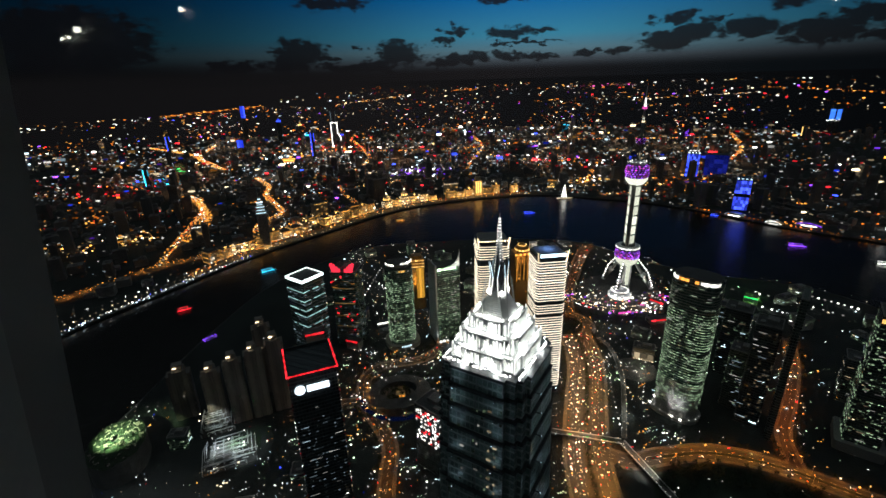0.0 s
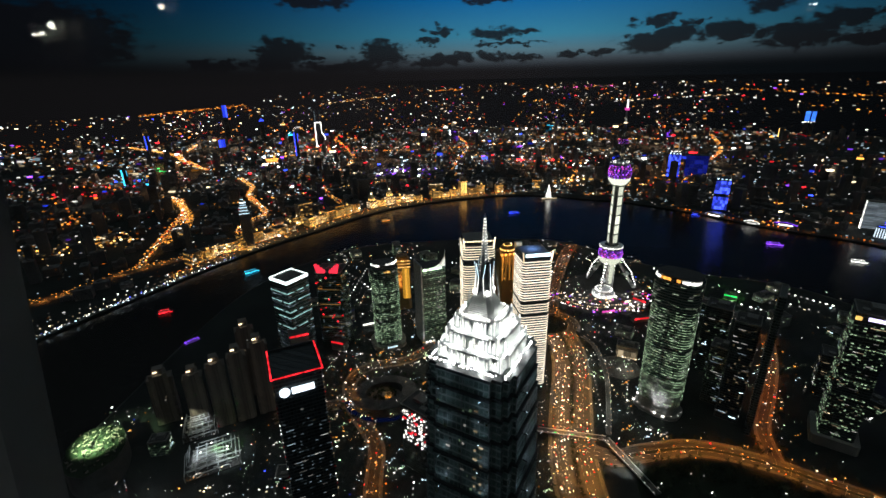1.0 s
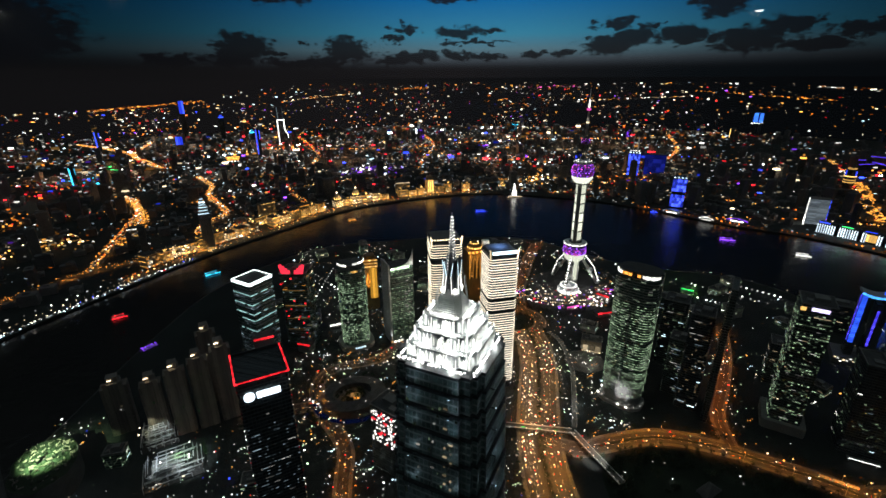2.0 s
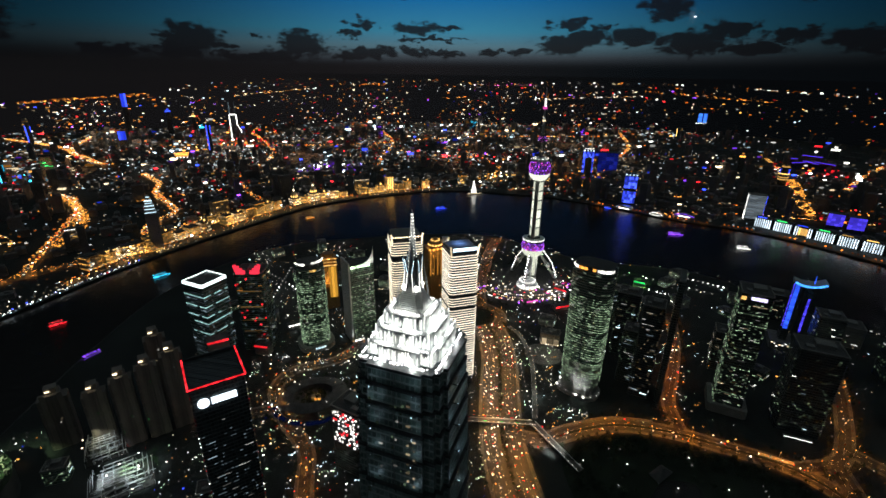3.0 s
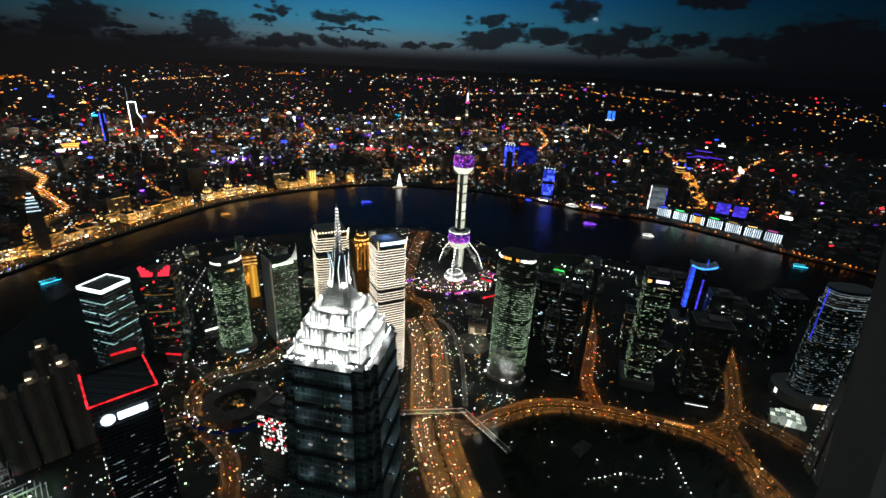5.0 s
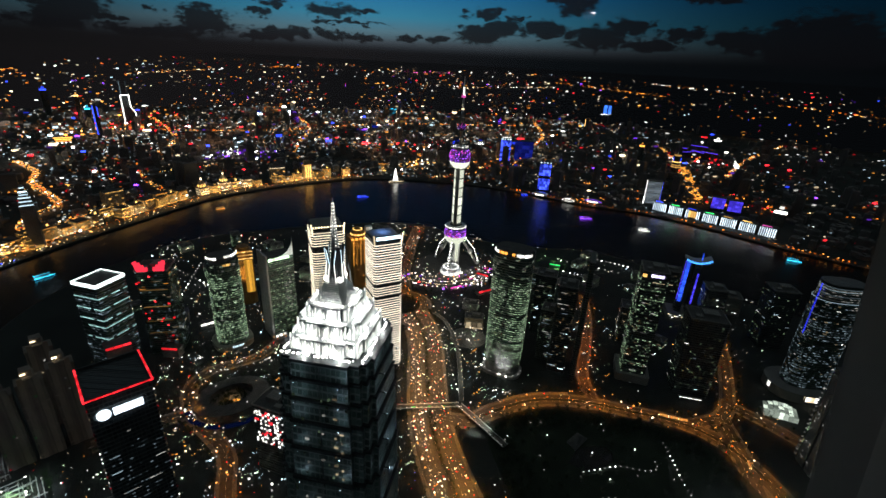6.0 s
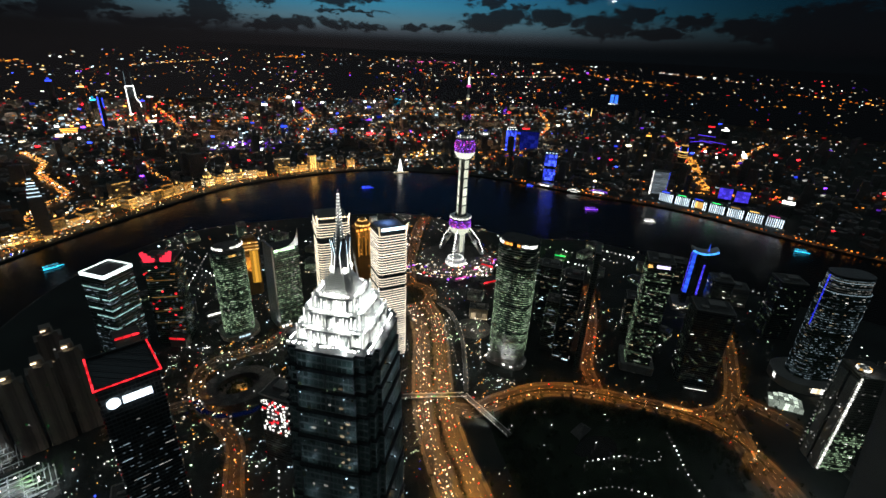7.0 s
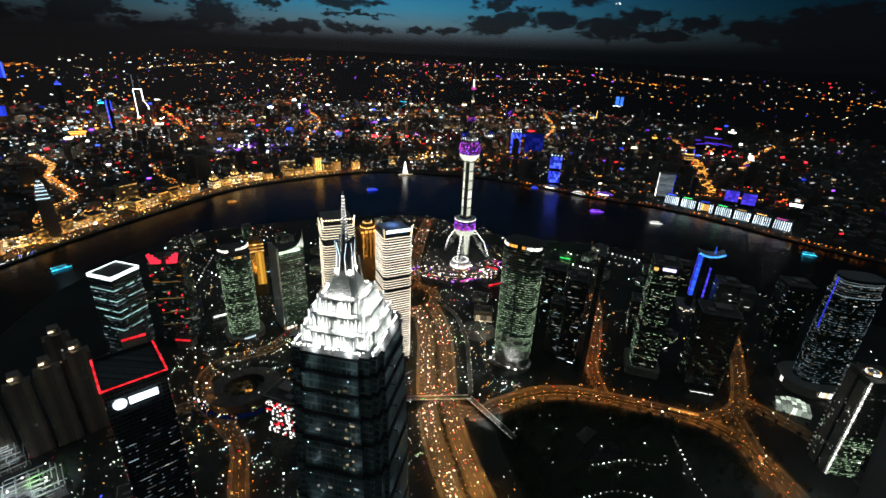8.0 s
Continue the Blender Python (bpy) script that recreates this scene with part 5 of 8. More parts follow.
    # curved glass tower with a blue edge line and a lit podium
    x, y, deg, w, d, h = 790, 352, -28, 64, 40, 196
    TAKEN.append((x, y, 60))
    ob = thing("curved_tower", "dark curved glass tower with a blue edge line and scattered lights", "skyscraper", x, y, 0, deg)
    part("wall", Shape().prism(oval(w, d, 30, 2.8), 0, h - 24).prism(oval(w * .86, d * .9, 30, 2.8), h - 24, h), GLASS_GREEN, ob)
    ring = Shape().prism(oval(w * .9, d * .94, 30, 2.8), -.5, .5).mesh("roof_ring")
    ring.materials.append(STEEL)
    for i in range(7):
        o = new("roof_ring", ring)
        o.parent, o.location = ob, (0, 0, h - 22 + 4 * i)
    ring = Shape().prism(oval(w * 1.012, d * 1.02, 30, 2.8), -.35, .35).mesh("floor_slab")
    ring.materials.append(DARKMETAL)
    for i in range(28):
        o = new("floor_slab", ring)
        o.parent, o.location = ob, (0, 0, 8 + 5.8 * i)
    edge = lamp_glow("edge_blue", (.05, .06, 1), 1.2, .5)
    for z, k in ((h - 3, .9), (h - 7, .9), (h - 15, .9), (h - 25, 1.02)):
        part("light_line", Shape().prism(oval(w * k, d * (k + .04), 30, 2.8), z, z + .6), DIM["cool"], ob)
    for i in range(22):
        piece("blue_light", edge, ob, (-w / 2 - .4, -5, h - 2 - i * 4.0), (1.2, 1.8, 2.6))
    room_rows(ob, x, y, deg, w * 1.012, d * 1.02, h - 26, "cool", .3, 10, 4, 3.4, 1.5, 2.8)
    room_rows(ob, x, y, deg, w * .9, d * .94, h + 2, "white", .6, h - 22, 4, 3.4, 1.5, 2.8)
    for i in range(110):
        a = radians(rng.uniform(-200, -5))
        c, s = math.cos(a), math.sin(a)
        z = rng.choice([10 + 4 * q for q in range(42)])
        px, py = 1.01 * w / 2 * math.copysign(abs(c) ** .714, c), 1.01 * d / 2 * math.copysign(abs(s) ** .714, s)
        mat = (DIM["cool"], DIM["white"], DIM["warm"], LIT["white"])[min(3, int(rng.random() * 3.15))]
        piece("lit_window", mat, ob, (px, py, z), (.6, rng.uniform(1.4, 5), .8), math.degrees(math.atan2(s / d, c / w)))
    part("podium", Shape().prism(oval(w + 44, d + 40, 30, 2.4), 0, 16), CONCRETE, ob)
    for i in range(16):
        a = radians(-170 + 80 * i / 15)
        piece("podium_glass", LIT["warm"] if i % 3 else LIT["white"], ob, ((w + 44) / 2 * math.cos(a), (d + 40) / 2 * math.sin(a), 10), (1, 6, 9), math.degrees(a))


office_blocks()


# ------------------------------------------------------------------ west of the river: the lit waterfront
def waterfront():
    line = [p for p in FAR_BANK if -620 < p[0] < 360 and p[1] > 1150]
    row = sides(line, 78)
    i = 0
    for x, y, a in along(row, 41, 10):
        i += 1
        w, d, h = rng.uniform(27, 37), rng.uniform(26, 36), rng.uniform(18, 34)
        near = (x + 152) ** 2 + (y - 1800) ** 2
        if i % 7 == 3 and near > 4000:
            continue
        lively = 1.0 if -430 < x < -395 or -260 < x < -50 or 0 < x < 175 else .3
        dome = any((x - p) ** 2 + (y - q) ** 2 < 460 for p, q in ((-222, 1765), (-158, 1808), (-70, 1858)))
        tower = (x - 147) ** 2 + (y - 1900) ** 2 < 900
        if tower:
            w, d, h = 30, 30, 58
        ob = thing("waterfront_building", "pale stone waterfront building floodlit gold with a lit cornice", "building", x, y, 0, a, "lit waterfront row")
        TAKEN.append((x, y, 24))
        part("wall", Shape().box(0, 0, w, d, 0, h), STONE, ob)
        part("cornice", Shape().box(0, 0, w + 1.6, d + 1.6, h, h + 1.5), STONE, ob)
        r = Shape().box(0, 0, w * .82, d * .8, h + 1.5, h + 5, 0, .92)
        part("roof", r, ROOFING, ob)
        if dome:
            part("dome", Shape().lathe([(11, h + 5), (11, h + 14), (12, h + 14.5), (10.5, h + 21), (6.5, h + 26), (2.2, h + 29), (1.6, h + 36), (.5, h + 42)], 20), STONE, ob)
            for k in range(8):
                b = k * .7854
                piece("dome_lamp", BRIGHT["gold"], ob, (11.4 * math.cos(b), 11.4 * math.sin(b), h + 10), (2.6, 2.6, 6))
            piece("dome_lamp", BRIGHT["warm"], ob, (0, 0, h + 33), (4, 4, 6))
            nx, ny = math.sin(radians(a)), -math.cos(radians(a))
            bulb("dome_floodlight", (x + nx * 34, y + ny * 34, h + 2), (1, .62, .22), 150000, 1, "SPOT", (x, y, h + 18), 60)
        elif tower:
            part("tower_cap", Shape().box(0, 0, 24, 22, h + 5, h + 12).box(-6, 0, 8, 18, h + 12, h + 18).box(6, 0, 8, 18, h + 12, h + 18), STONE, ob)
            # Gold floodlight up the tower front, put in as glowing strips.
            for u in (-9, 0, 9):
                piece("facade_light", BRIGHT["gold"], ob, (u, -d / 2 - .5, h * .55), (4, .8, h * .8))
        elif i % 3 == 0:
            part("turret", Shape().box(0, -d * .2, 7, 7, h + 5, h + 12).lathe([(4, h + 12), (2.5, h + 15), (.4, h + 19)], 12, 0, -d * .2), STONE, ob)
            piece("turret_lamp", BRIGHT["gold"], ob, (0, -d * .2 - 4, h + 8), (5, 1, 5))
        n = 4
        for k in range(n):
            u = -w / 2 + (k + .5) * w / n
            dull = lively < 1
            # Floodlit patches of the front wall, put in as glowing pieces.
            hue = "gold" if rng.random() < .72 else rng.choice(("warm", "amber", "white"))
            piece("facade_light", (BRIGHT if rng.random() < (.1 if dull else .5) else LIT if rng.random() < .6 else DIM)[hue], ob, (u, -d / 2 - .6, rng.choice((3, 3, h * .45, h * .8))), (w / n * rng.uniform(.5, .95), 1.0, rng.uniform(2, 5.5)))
        for k in range(5):
            piece("lit_window", (LIT if rng.random() < .4 else DIM)[rng.choice(("gold", "gold", "warm", "amber"))], ob, (rng.uniform(-.42, .42) * w, -d / 2 - .5, rng.uniform(.3, .9) * h), (rng.uniform(2, 5), .7, 2.2))
        f = Shape()
        for zz in (2.0, h * .5, h - 1.5):
            nn = int(w / 3.4)
            for k in range(nn):
                if rng.random() < .85 * lively:
                    f.box(-w / 2 + (k + .5) * w / nn, -d / 2 - 1.0, 2.0, .8, zz, zz + rng.uniform(1.2, 2.6))
            for k in range(int(d / 5)):
                f.box(-w / 2 - .6, -d / 2 + 2.5 + 5 * k, .8, 2.0, zz, zz + 1.6).box(w / 2 + .6, -d / 2 + 2.5 + 5 * k, .8, 2.0, zz, zz + 1.6)
        tagged(part("festoon_lamps", f, FESTOON["gold" if rng.random() < .7 else "white"], ob, "strings of small gold lamps"), kind="stuff")
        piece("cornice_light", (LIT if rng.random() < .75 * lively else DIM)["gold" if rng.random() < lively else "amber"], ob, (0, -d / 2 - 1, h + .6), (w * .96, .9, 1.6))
        if rng.random() < .6 * lively:
            piece("roof_light", LIT["gold"], ob, (rng.uniform(-.3, .3) * w, -d * .3, h + 5.6), (w * .3, 3, 2))
        if i % 4 != 1:
            nx, ny = math.sin(radians(a)), -math.cos(radians(a))
            bulb("facade_floodlight", (x + nx * (d / 2 + 22), y + ny * (d / 2 + 22), 6), (1, .5, .12), (480000 if lively == 1 else 90000), 1, "SPOT", (x, y, h * .6), 120)
    # promenade lamps
    prom = [p for p in FAR_BANK if -1000 < p[0] < 420 and p[1] > 500]
    pts = [(x, y, 5) for x, y, a in along(sides(prom, 10), 15)]
    specks("promenade_lamps", pts, np.full(len(pts), 1.5), SPOT["warm"], "row of small warm lamps along the promenade")
    west = curve([(-1080, 760), (-1000, 880), (-925, 983), (-868, 1058), (-809, 1154), (-745, 1215), (-690, 1258), (-640, 1276)], 20)
    solid("quay_road", ribbon(west, 17, .22), ASPHALT, "wide quay road under orange lamps", "road", "structure")
    pts = [(x + rng.uniform(-15, 15), y + rng.uniform(-15, 15), rng.uniform(3, 10)) for _ in range(2) for x, y, a in along(west, 9)]
    specks("quay_road_lamps", pts, np.array([rng.uniform(.7, 1.9) for _ in pts]), ROADLAMP["amber"], "orange street lamps along the wide quay road")
    for x, y, a in along(west, 46, 10):
        bulb("quay_lamp", (x + rng.uniform(-8, 8), y + rng.uniform(-8, 8), 14), (1, .33, .04), 52000 * rng.uniform(.4, 1.3), 2)
    prom = [p for p in prom if p[0] > -650]
    pts = [(x + rng.uniform(-6, 6), y + rng.uniform(-6, 6), rng.uniform(4, 9)) for off in (34, 46) for x, y, a in along(sides(prom, off), 9)]
    specks("quay_road_lamps", pts, np.array([rng.uniform(.9, 2.2) for _ in pts]), SPOT["sodium"], "orange street lamps along the quay road")
    pts = [(x + rng.uniform(-9, 9), y + rng.uniform(-9, 9), rng.uniform(2, 5)) for x, y, a in along(sides(prom, 30), 12)]
    specks("quay_traffic", pts, np.array([rng.uniform(1.5, 3.4) for _ in pts]), SPOT["gold"], "traffic lights strung along the quay road")
    ways = ribbon(sides(prom, 40), 14, .2)
    solid("quay_road", ways, ASPHALT, "wide quay road under orange lamps", "road", "structure")
    for x, y, a in along(sides(prom, 40), 120, 30):
        bulb("quay_lamp", (x, y, 20), (1, .31, .035), 30000, 4)
    left = [p for p in FAR_BANK if -1000 < p[0] < -540 and 500 < p[1] < 1300]
    for off, hue, st in ((9, "white", 7), (4, "cool", 12), (12, "blue", 26), (34, "warm", 16), (60, "white", 26)):
        pts = [(x + rng.uniform(-4, 4), y + rng.uniform(-4, 4), rng.uniform(2, 5)) for x, y, a in along(sides(left, off), st)]
        specks("ferry_lights", pts, np.array([rng.uniform(.9, 2.3) for _ in pts]), SPOT[hue], "white lamps of moored ferries by the quay")


waterfront()


# ------------------------------------------------------------------ the city beyond
def on_land(x, y):
    return inside(FAR_LAND, x, y)


def far_city():
    box_s = Shape()
    spots = {k: ([], []) for k in HUES}
    hues = ["warm"] * 10 + ["white"] * 14 + ["amber"] * 8 + ["sodium"] * 5 + ["cool"] * 8 + ["red"] * 5 + ["gold"] * 3 + ["blue"] * 3 + ["violet"]

    def add(hue, p, s):
        spots[hue][0].append(p)
        spots[hue][1].append(s)

    open_ways = curve(((-1080, 760), (-925, 983), (-809, 1154), (-690, 1258)), 40) + curve(((-790, 1180), (-822, 1290), (-852, 1413), (-894, 1582), (-961, 1784), (-1110, 1990)), 40) + curve(((-560, 1290), (-645, 1545), (-609, 1683), (-784, 1993), (-814, 2138), (-962, 2374)), 40)
    count = 0
    while count < 2700:
        az, dist = radians(rng.uniform(-56, 82)), 1 / (1 / 1150 + (1 / 4620 - 1 / 1150) * rng.random() ** .62)
        x, y = dist * math.sin(az), dist * math.cos(az)
        if not on_land(x, y) or any((x - a) ** 2 + (y - b) ** 2 < (r + 14) ** 2 for a, b, r in TAKEN):
            continue
        if any((x - a) ** 2 + (y - b) ** 2 < 70 ** 2 for a, b in FAR_BANK):
            continue
        if any((x - a) ** 2 + (y - b) ** 2 < 46 ** 2 for a, b in open_ways):
            continue
        if az < -.42 and dist < 1900 and rng.random() < .6:
            continue
        count += 1
        dense = noise.noise((x / 420, y / 420, 3)) + 1.1 * noise.noise((x / 140, y / 140, 6)) - .03
        w, d = rng.uniform(14, 38), rng.uniform(14, 34)
        h = rng.uniform(8, 26) if rng.random() > .12 + max(0, dense) * .3 else rng.uniform(35, 95)
        deg = 18 + 30 * noise.noise((x / 900, y / 900, 8)) + rng.choice((0, 90))
        box_s.box(x, y, w, d, 0, h, deg)
        box_s.box(x + rng.uniform(-3, 3), y + rng.uniform(-3, 3), w * .35, d * .4, h, h + rng.uniform(2, 5), deg)
        thin = (.16 if az < -.40 and dist < 2300 else .42) if dist < 2500 else 1.0
        fade = thin - .75 * thin * min(1, max(0, (math.degrees(az) - 30) / 14))
        lit = max(0, dense + .08) * 2.7
        k = 2.35e-3 * dist
        for _ in range(int((rng.random() * (.35 + 2.0 * lit) + (h > 34) * 1.3) * fade)):
            u = rng.uniform(-.6, .6)
            px, py = x - math.sin(az) * d * .62 + math.cos(az) * w * u, y - math.cos(az) * d * .62 - math.sin(az) * w * u
            s = k * rng.choice((.36, .42, .5, .6, .75, 1.0, 1.5, 2.1))
            add(rng.choice(hues), (px, py, rng.uniform(3, h)), (s * rng.uniform(.8, 2.8), s * 1.2, s * rng.uniform(.45, .8)))
        if rng.random() < (.03 if dist < 2400 else .07):
            add(rng.choice(("red", "red", "white", "blue", "warm", "violet")), (x - math.sin(az) * d * .55, y - math.cos(az) * d * .55, h + 1), (k * 2.6, k * 1.5, k * .8))
    solid("city_blocks", box_s, CITYWALL, "dark close-packed city blocks with few lights", "buildings", "stuff")
    # avenues: chains of orange lamps
    ways = (((-790, 1180), (-822, 1290), (-852, 1413), (-894, 1582), (-961, 1784), (-1110, 1990)), ((-560, 1290), (-645, 1545), (-609, 1683), (-784, 1993), (-814, 2138), (-962, 2374)),
            ((-842, 1511), (-906, 1686), (-1060, 1957)), ((-1240, 2650), (-1373, 2769), (-1647, 3161), (-1823, 3794)), ((-1300, 2700), (-1460, 2900), (-1796, 3306), (-2300, 3700)),
            ((-605, 1330), (-580, 1417), (-522, 1533), (-420, 1600)), ((1597, 1288), (1976, 1717), (2245, 2034), (2600, 2500)), ((558, 2014), (716, 2112), (774, 2385), (700, 2900)),
            ((660, 1815), (898, 1864), (1100, 1800), (1400, 1500), (1600, 1300)), ((1440, 840), (1500, 700), (1620, 520), (1800, 300)), ((1080, 1390), (1400, 1330), (1800, 1100), (2300, 800)),
            ((-300, 1700), (-500, 2200), (-450, 2900), (-700, 3800)), ((200, 1950), (150, 2500), (300, 3300), (250, 4200)), ((-1000, 3300), (0, 3200), (900, 3500), (2000, 3400)),
            ((1400, 2300), (1900, 2900), (2400, 3900)), ((2000, 1500), (2700, 1900), (3600, 2300)), ((-1500, 1500), (-1100, 1750), (-700, 1900), (-200, 2200)))
    road = dict(sodium=[], amber=[], gold=[])
    for j, way in enumerate(ways):
        line = curve(way, 60)
        main = j in (0, 1, 2, 3, 4, 5)
        solid("avenue", ribbon(line, 13 if main else 9, .3 + .01 * j), ASPHALT, "far avenue under orange lamps", "road", "structure")
        for off in (-7, 0, 7):
            for x, y, a in along(sides(line, off), (9 if main else 22) * (1.0 if off else 1.6)):
                dd = math.hypot(x, y)
                if rng.random() < (.92 if main else .5 + .4 * noise.noise((x / 160, y / 160, 1))):
                    s = (1.6e-3 if main else 1.7e-3) * dd * rng.uniform(.45, 1.2)
                    p, q = (x + rng.uniform(-5, 5), y + rng.uniform(-5, 5), 9), (s * 1.5, s * 1.2, s * .7)
                    if off:
                        road[rng.choice(("sodium", "amber", "amber", "gold"))].append((p, q))
                    else:
                        add(rng.choice(("warm", "white", "red", "amber")), p, q)
        if main:
            for x, y, a in along(line, 95, 30):
                bulb("avenue_lamp", (x, y, 16), (1, .30, .03), 56000 * rng.uniform(.4, 1.2), 2)
    for hue, lamps in road.items():
        specks("avenue_lamps", [p for p, q in lamps], np.array([q for p, q in lamps]), ROADLAMP[hue], "chains of orange lamps along far avenues")
    # Unseen fill spots high over the blocks, added for warm glow on walls.
    for _ in range(90):
        az, dist = radians(rng.uniform(-38, 34)), rng.uniform(2300, 4400)
        x, y = dist * math.sin(az), dist * math.cos(az)
        if on_land(x, y):
            bulb("district_lamp", (x, y, 105), rng.choice(((1, .42, .16), (1, .58, .34), (1, .75, .56))), 480000 * rng.uniform(.2, 1.3), 2)
    # bright clusters: shopping streets
    for cx, cy, r, n, hs in ((-110, 2380, 120, 110, ("white", "cool", "white", "white", "violet")), (-690, 3300, 150, 80, ("red", "red", "amber", "white", "sodium")), (-1000, 3050, 160, 50, ("amber", "gold", "cool")),
                             (-1002, 1376, 60, 60, ("gold", "amber", "warm")), (-1130, 1295, 70, 60, ("gold", "warm", "amber")), (-600, 1262, 36, 40, ("gold", "amber", "warm")), (-450, 1548, 40, 50, ("gold", "gold", "warm")), (-1420, 2280, 110, 70, ("cyan", "red", "amber", "blue", "white")), (-1530, 2055, 130, 34, ("red", "red", "sodium")), (-1330, 1690, 120, 30, ("sodium", "amber")),
                             (640, 2040, 120, 80, ("amber", "gold", "white")), (1050, 1980, 160, 70, ("amber", "sodium", "gold")), (2250, 1900, 180, 60, ("amber", "white", "red")), (800, 2500, 200, 60, ("amber", "red", "white")),
                             (-780, 3900, 200, 40, ("red", "amber", "amber")), (1700, 1180, 120, 50, ("sodium", "red", "amber"))):
        for _ in range(n):
            b, q = rng.uniform(0, 6.28), r * rng.random() ** .7
            s = 2.2e-3 * math.hypot(cx, cy) * rng.uniform(.4, 1.35)
            add(rng.choice(hs), (cx + q * math.cos(b) * 1.4, cy + q * math.sin(b), rng.uniform(4, 34)), (s * rng.uniform(.8, 2), s, s * .8))
    # dim windows and lanes, a texture of faint light
    faint = {k: ([], []) for k in ("warm", "white", "amber", "cool", "sodium", "red")}
    n = 0
    while n < 15500:
        az, dist = radians(rng.uniform(-52, 78)), 1 / (1 / 1150 + (1 / 4620 - 1 / 1150) * rng.random() ** .7)
        x, y = dist * math.sin(az), dist * math.cos(az)
        if not on_land(x, y) or noise.noise((x / 420, y / 420, 3)) + .7 * noise.noise((x / 150, y / 150, 6)) < rng.uniform(-.45, .6):
            continue
        n += 1
        if rng.random() < ((.85 if az < -.40 else .6) if dist < 2400 else .15):
            continue
        if rng.random() < .75 * min(1, max(0, (math.degrees(az) - 34) / 12)):
            continue
        s = 2.0e-3 * dist * rng.uniform(.3, .9)
        f = faint[rng.choice(("warm", "warm", "white", "white", "amber", "sodium", "red", "cool", "cool"))]
        f[0].append((x, y, rng.uniform(2, 24)))
        f[1].append((s * rng.uniform(.8, 2.6), s * rng.uniform(.8, 2.0), s * .8))
    for hue, (pts, sz) in faint.items():
        specks("dim_windows", pts, np.array(sz), FAINT[hue], "dim " + hue + " windows and lanes of the far city")
    for hue, (pts, sz) in spots.items():
        specks("city_lights", pts, np.array(sz), SPOT[hue], "scattered " + hue + " lights of the far city")


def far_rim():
    """Backdrop of the farthest suburbs, past where the plan ends; its haze is a painted glow."""
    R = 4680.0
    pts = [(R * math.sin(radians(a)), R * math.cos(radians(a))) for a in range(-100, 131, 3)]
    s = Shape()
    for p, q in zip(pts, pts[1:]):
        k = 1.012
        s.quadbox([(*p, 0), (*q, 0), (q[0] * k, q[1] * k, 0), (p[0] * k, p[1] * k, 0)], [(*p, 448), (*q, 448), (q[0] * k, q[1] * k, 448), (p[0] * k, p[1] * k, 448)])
    solid("backdrop", s, HAZE_GLOW, "dark far suburbs with haze put in as a faint glow", "distance", "structure")
    spots = {k: ([], []) for k in HUES}
    hues = ["warm"] * 8 + ["white"] * 7 + ["amber"] * 10 + ["sodium"] * 9 + ["cool"] * 2 + ["red"] * 3 + ["blue", "violet", "gold"]
    for _ in range(6500):
        a = rng.uniform(-60, 84)
        near = 30 if a > -8 else 30 + 1.5 * (a + 8)
        far = max(9.0, near) * 1000
        dist = 1 / rng.uniform(1 / far, 1 / 4650)
        if noise.noise((a / 6, dist / 2500, 5)) < rng.uniform(-.55, .25):
            continue
        if rng.random() < .2 + .5 * min(1, max(0, (a - 28) / 16)):
            continue
        z = EYE * (1 - R / dist)
        s = R * 2.0e-3 * rng.choice((.34, .4, .5, .65, .9))
        b = radians(a)
        h = rng.choice(hues)
        spots[h][0].append((R * .997 * math.sin(b), R * .997 * math.cos(b), z + 4))
        spots[h][1].append((s * rng.uniform(1, 2.4), s, s * .62))
    for a0, a1, e0, e1, n, hs in ((-30.4, -20.2, 3.05, 2.45, 190, ("sodium", "amber")), (-12, -3.5, 2.6, 1.9, 50, ("amber", "warm")), (1.5, 4.5, 1.5, 1.4, 34, ("amber", "sodium")), (15, 23, 1.4, 1.2, 44, ("amber", "pink", "white")),
                                  (22, 34, 2.9, 2.2, 60, ("white", "amber", "warm")), (34, 46, 1.7, 2.4, 60, ("sodium", "amber")), (44, 58, 1.2, 1.9, 50, ("sodium", "amber", "white")), (56, 72, 2.4, 3.2, 60, ("red", "sodium", "amber"))):
        for _ in range(n):
            f = rng.random()
            b, e = radians(a0 + (a1 - a0) * f), radians(e0 + (e1 - e0) * f + rng.gauss(0, .05))
            s = R * 2e-3 * rng.uniform(.35, .8)
            h = rng.choice(hs)
            spots[h][0].append((R * .996 * math.sin(b), R * .996 * math.cos(b), EYE - R * math.tan(e)))
            spots[h][1].append((s * 2.2, s, s * .6))
    for hue, (pts, sz) in spots.items():
        specks("suburb_lights", pts, np.array(sz), SPOT[hue], "faint " + hue + " lights of the farthest suburbs")


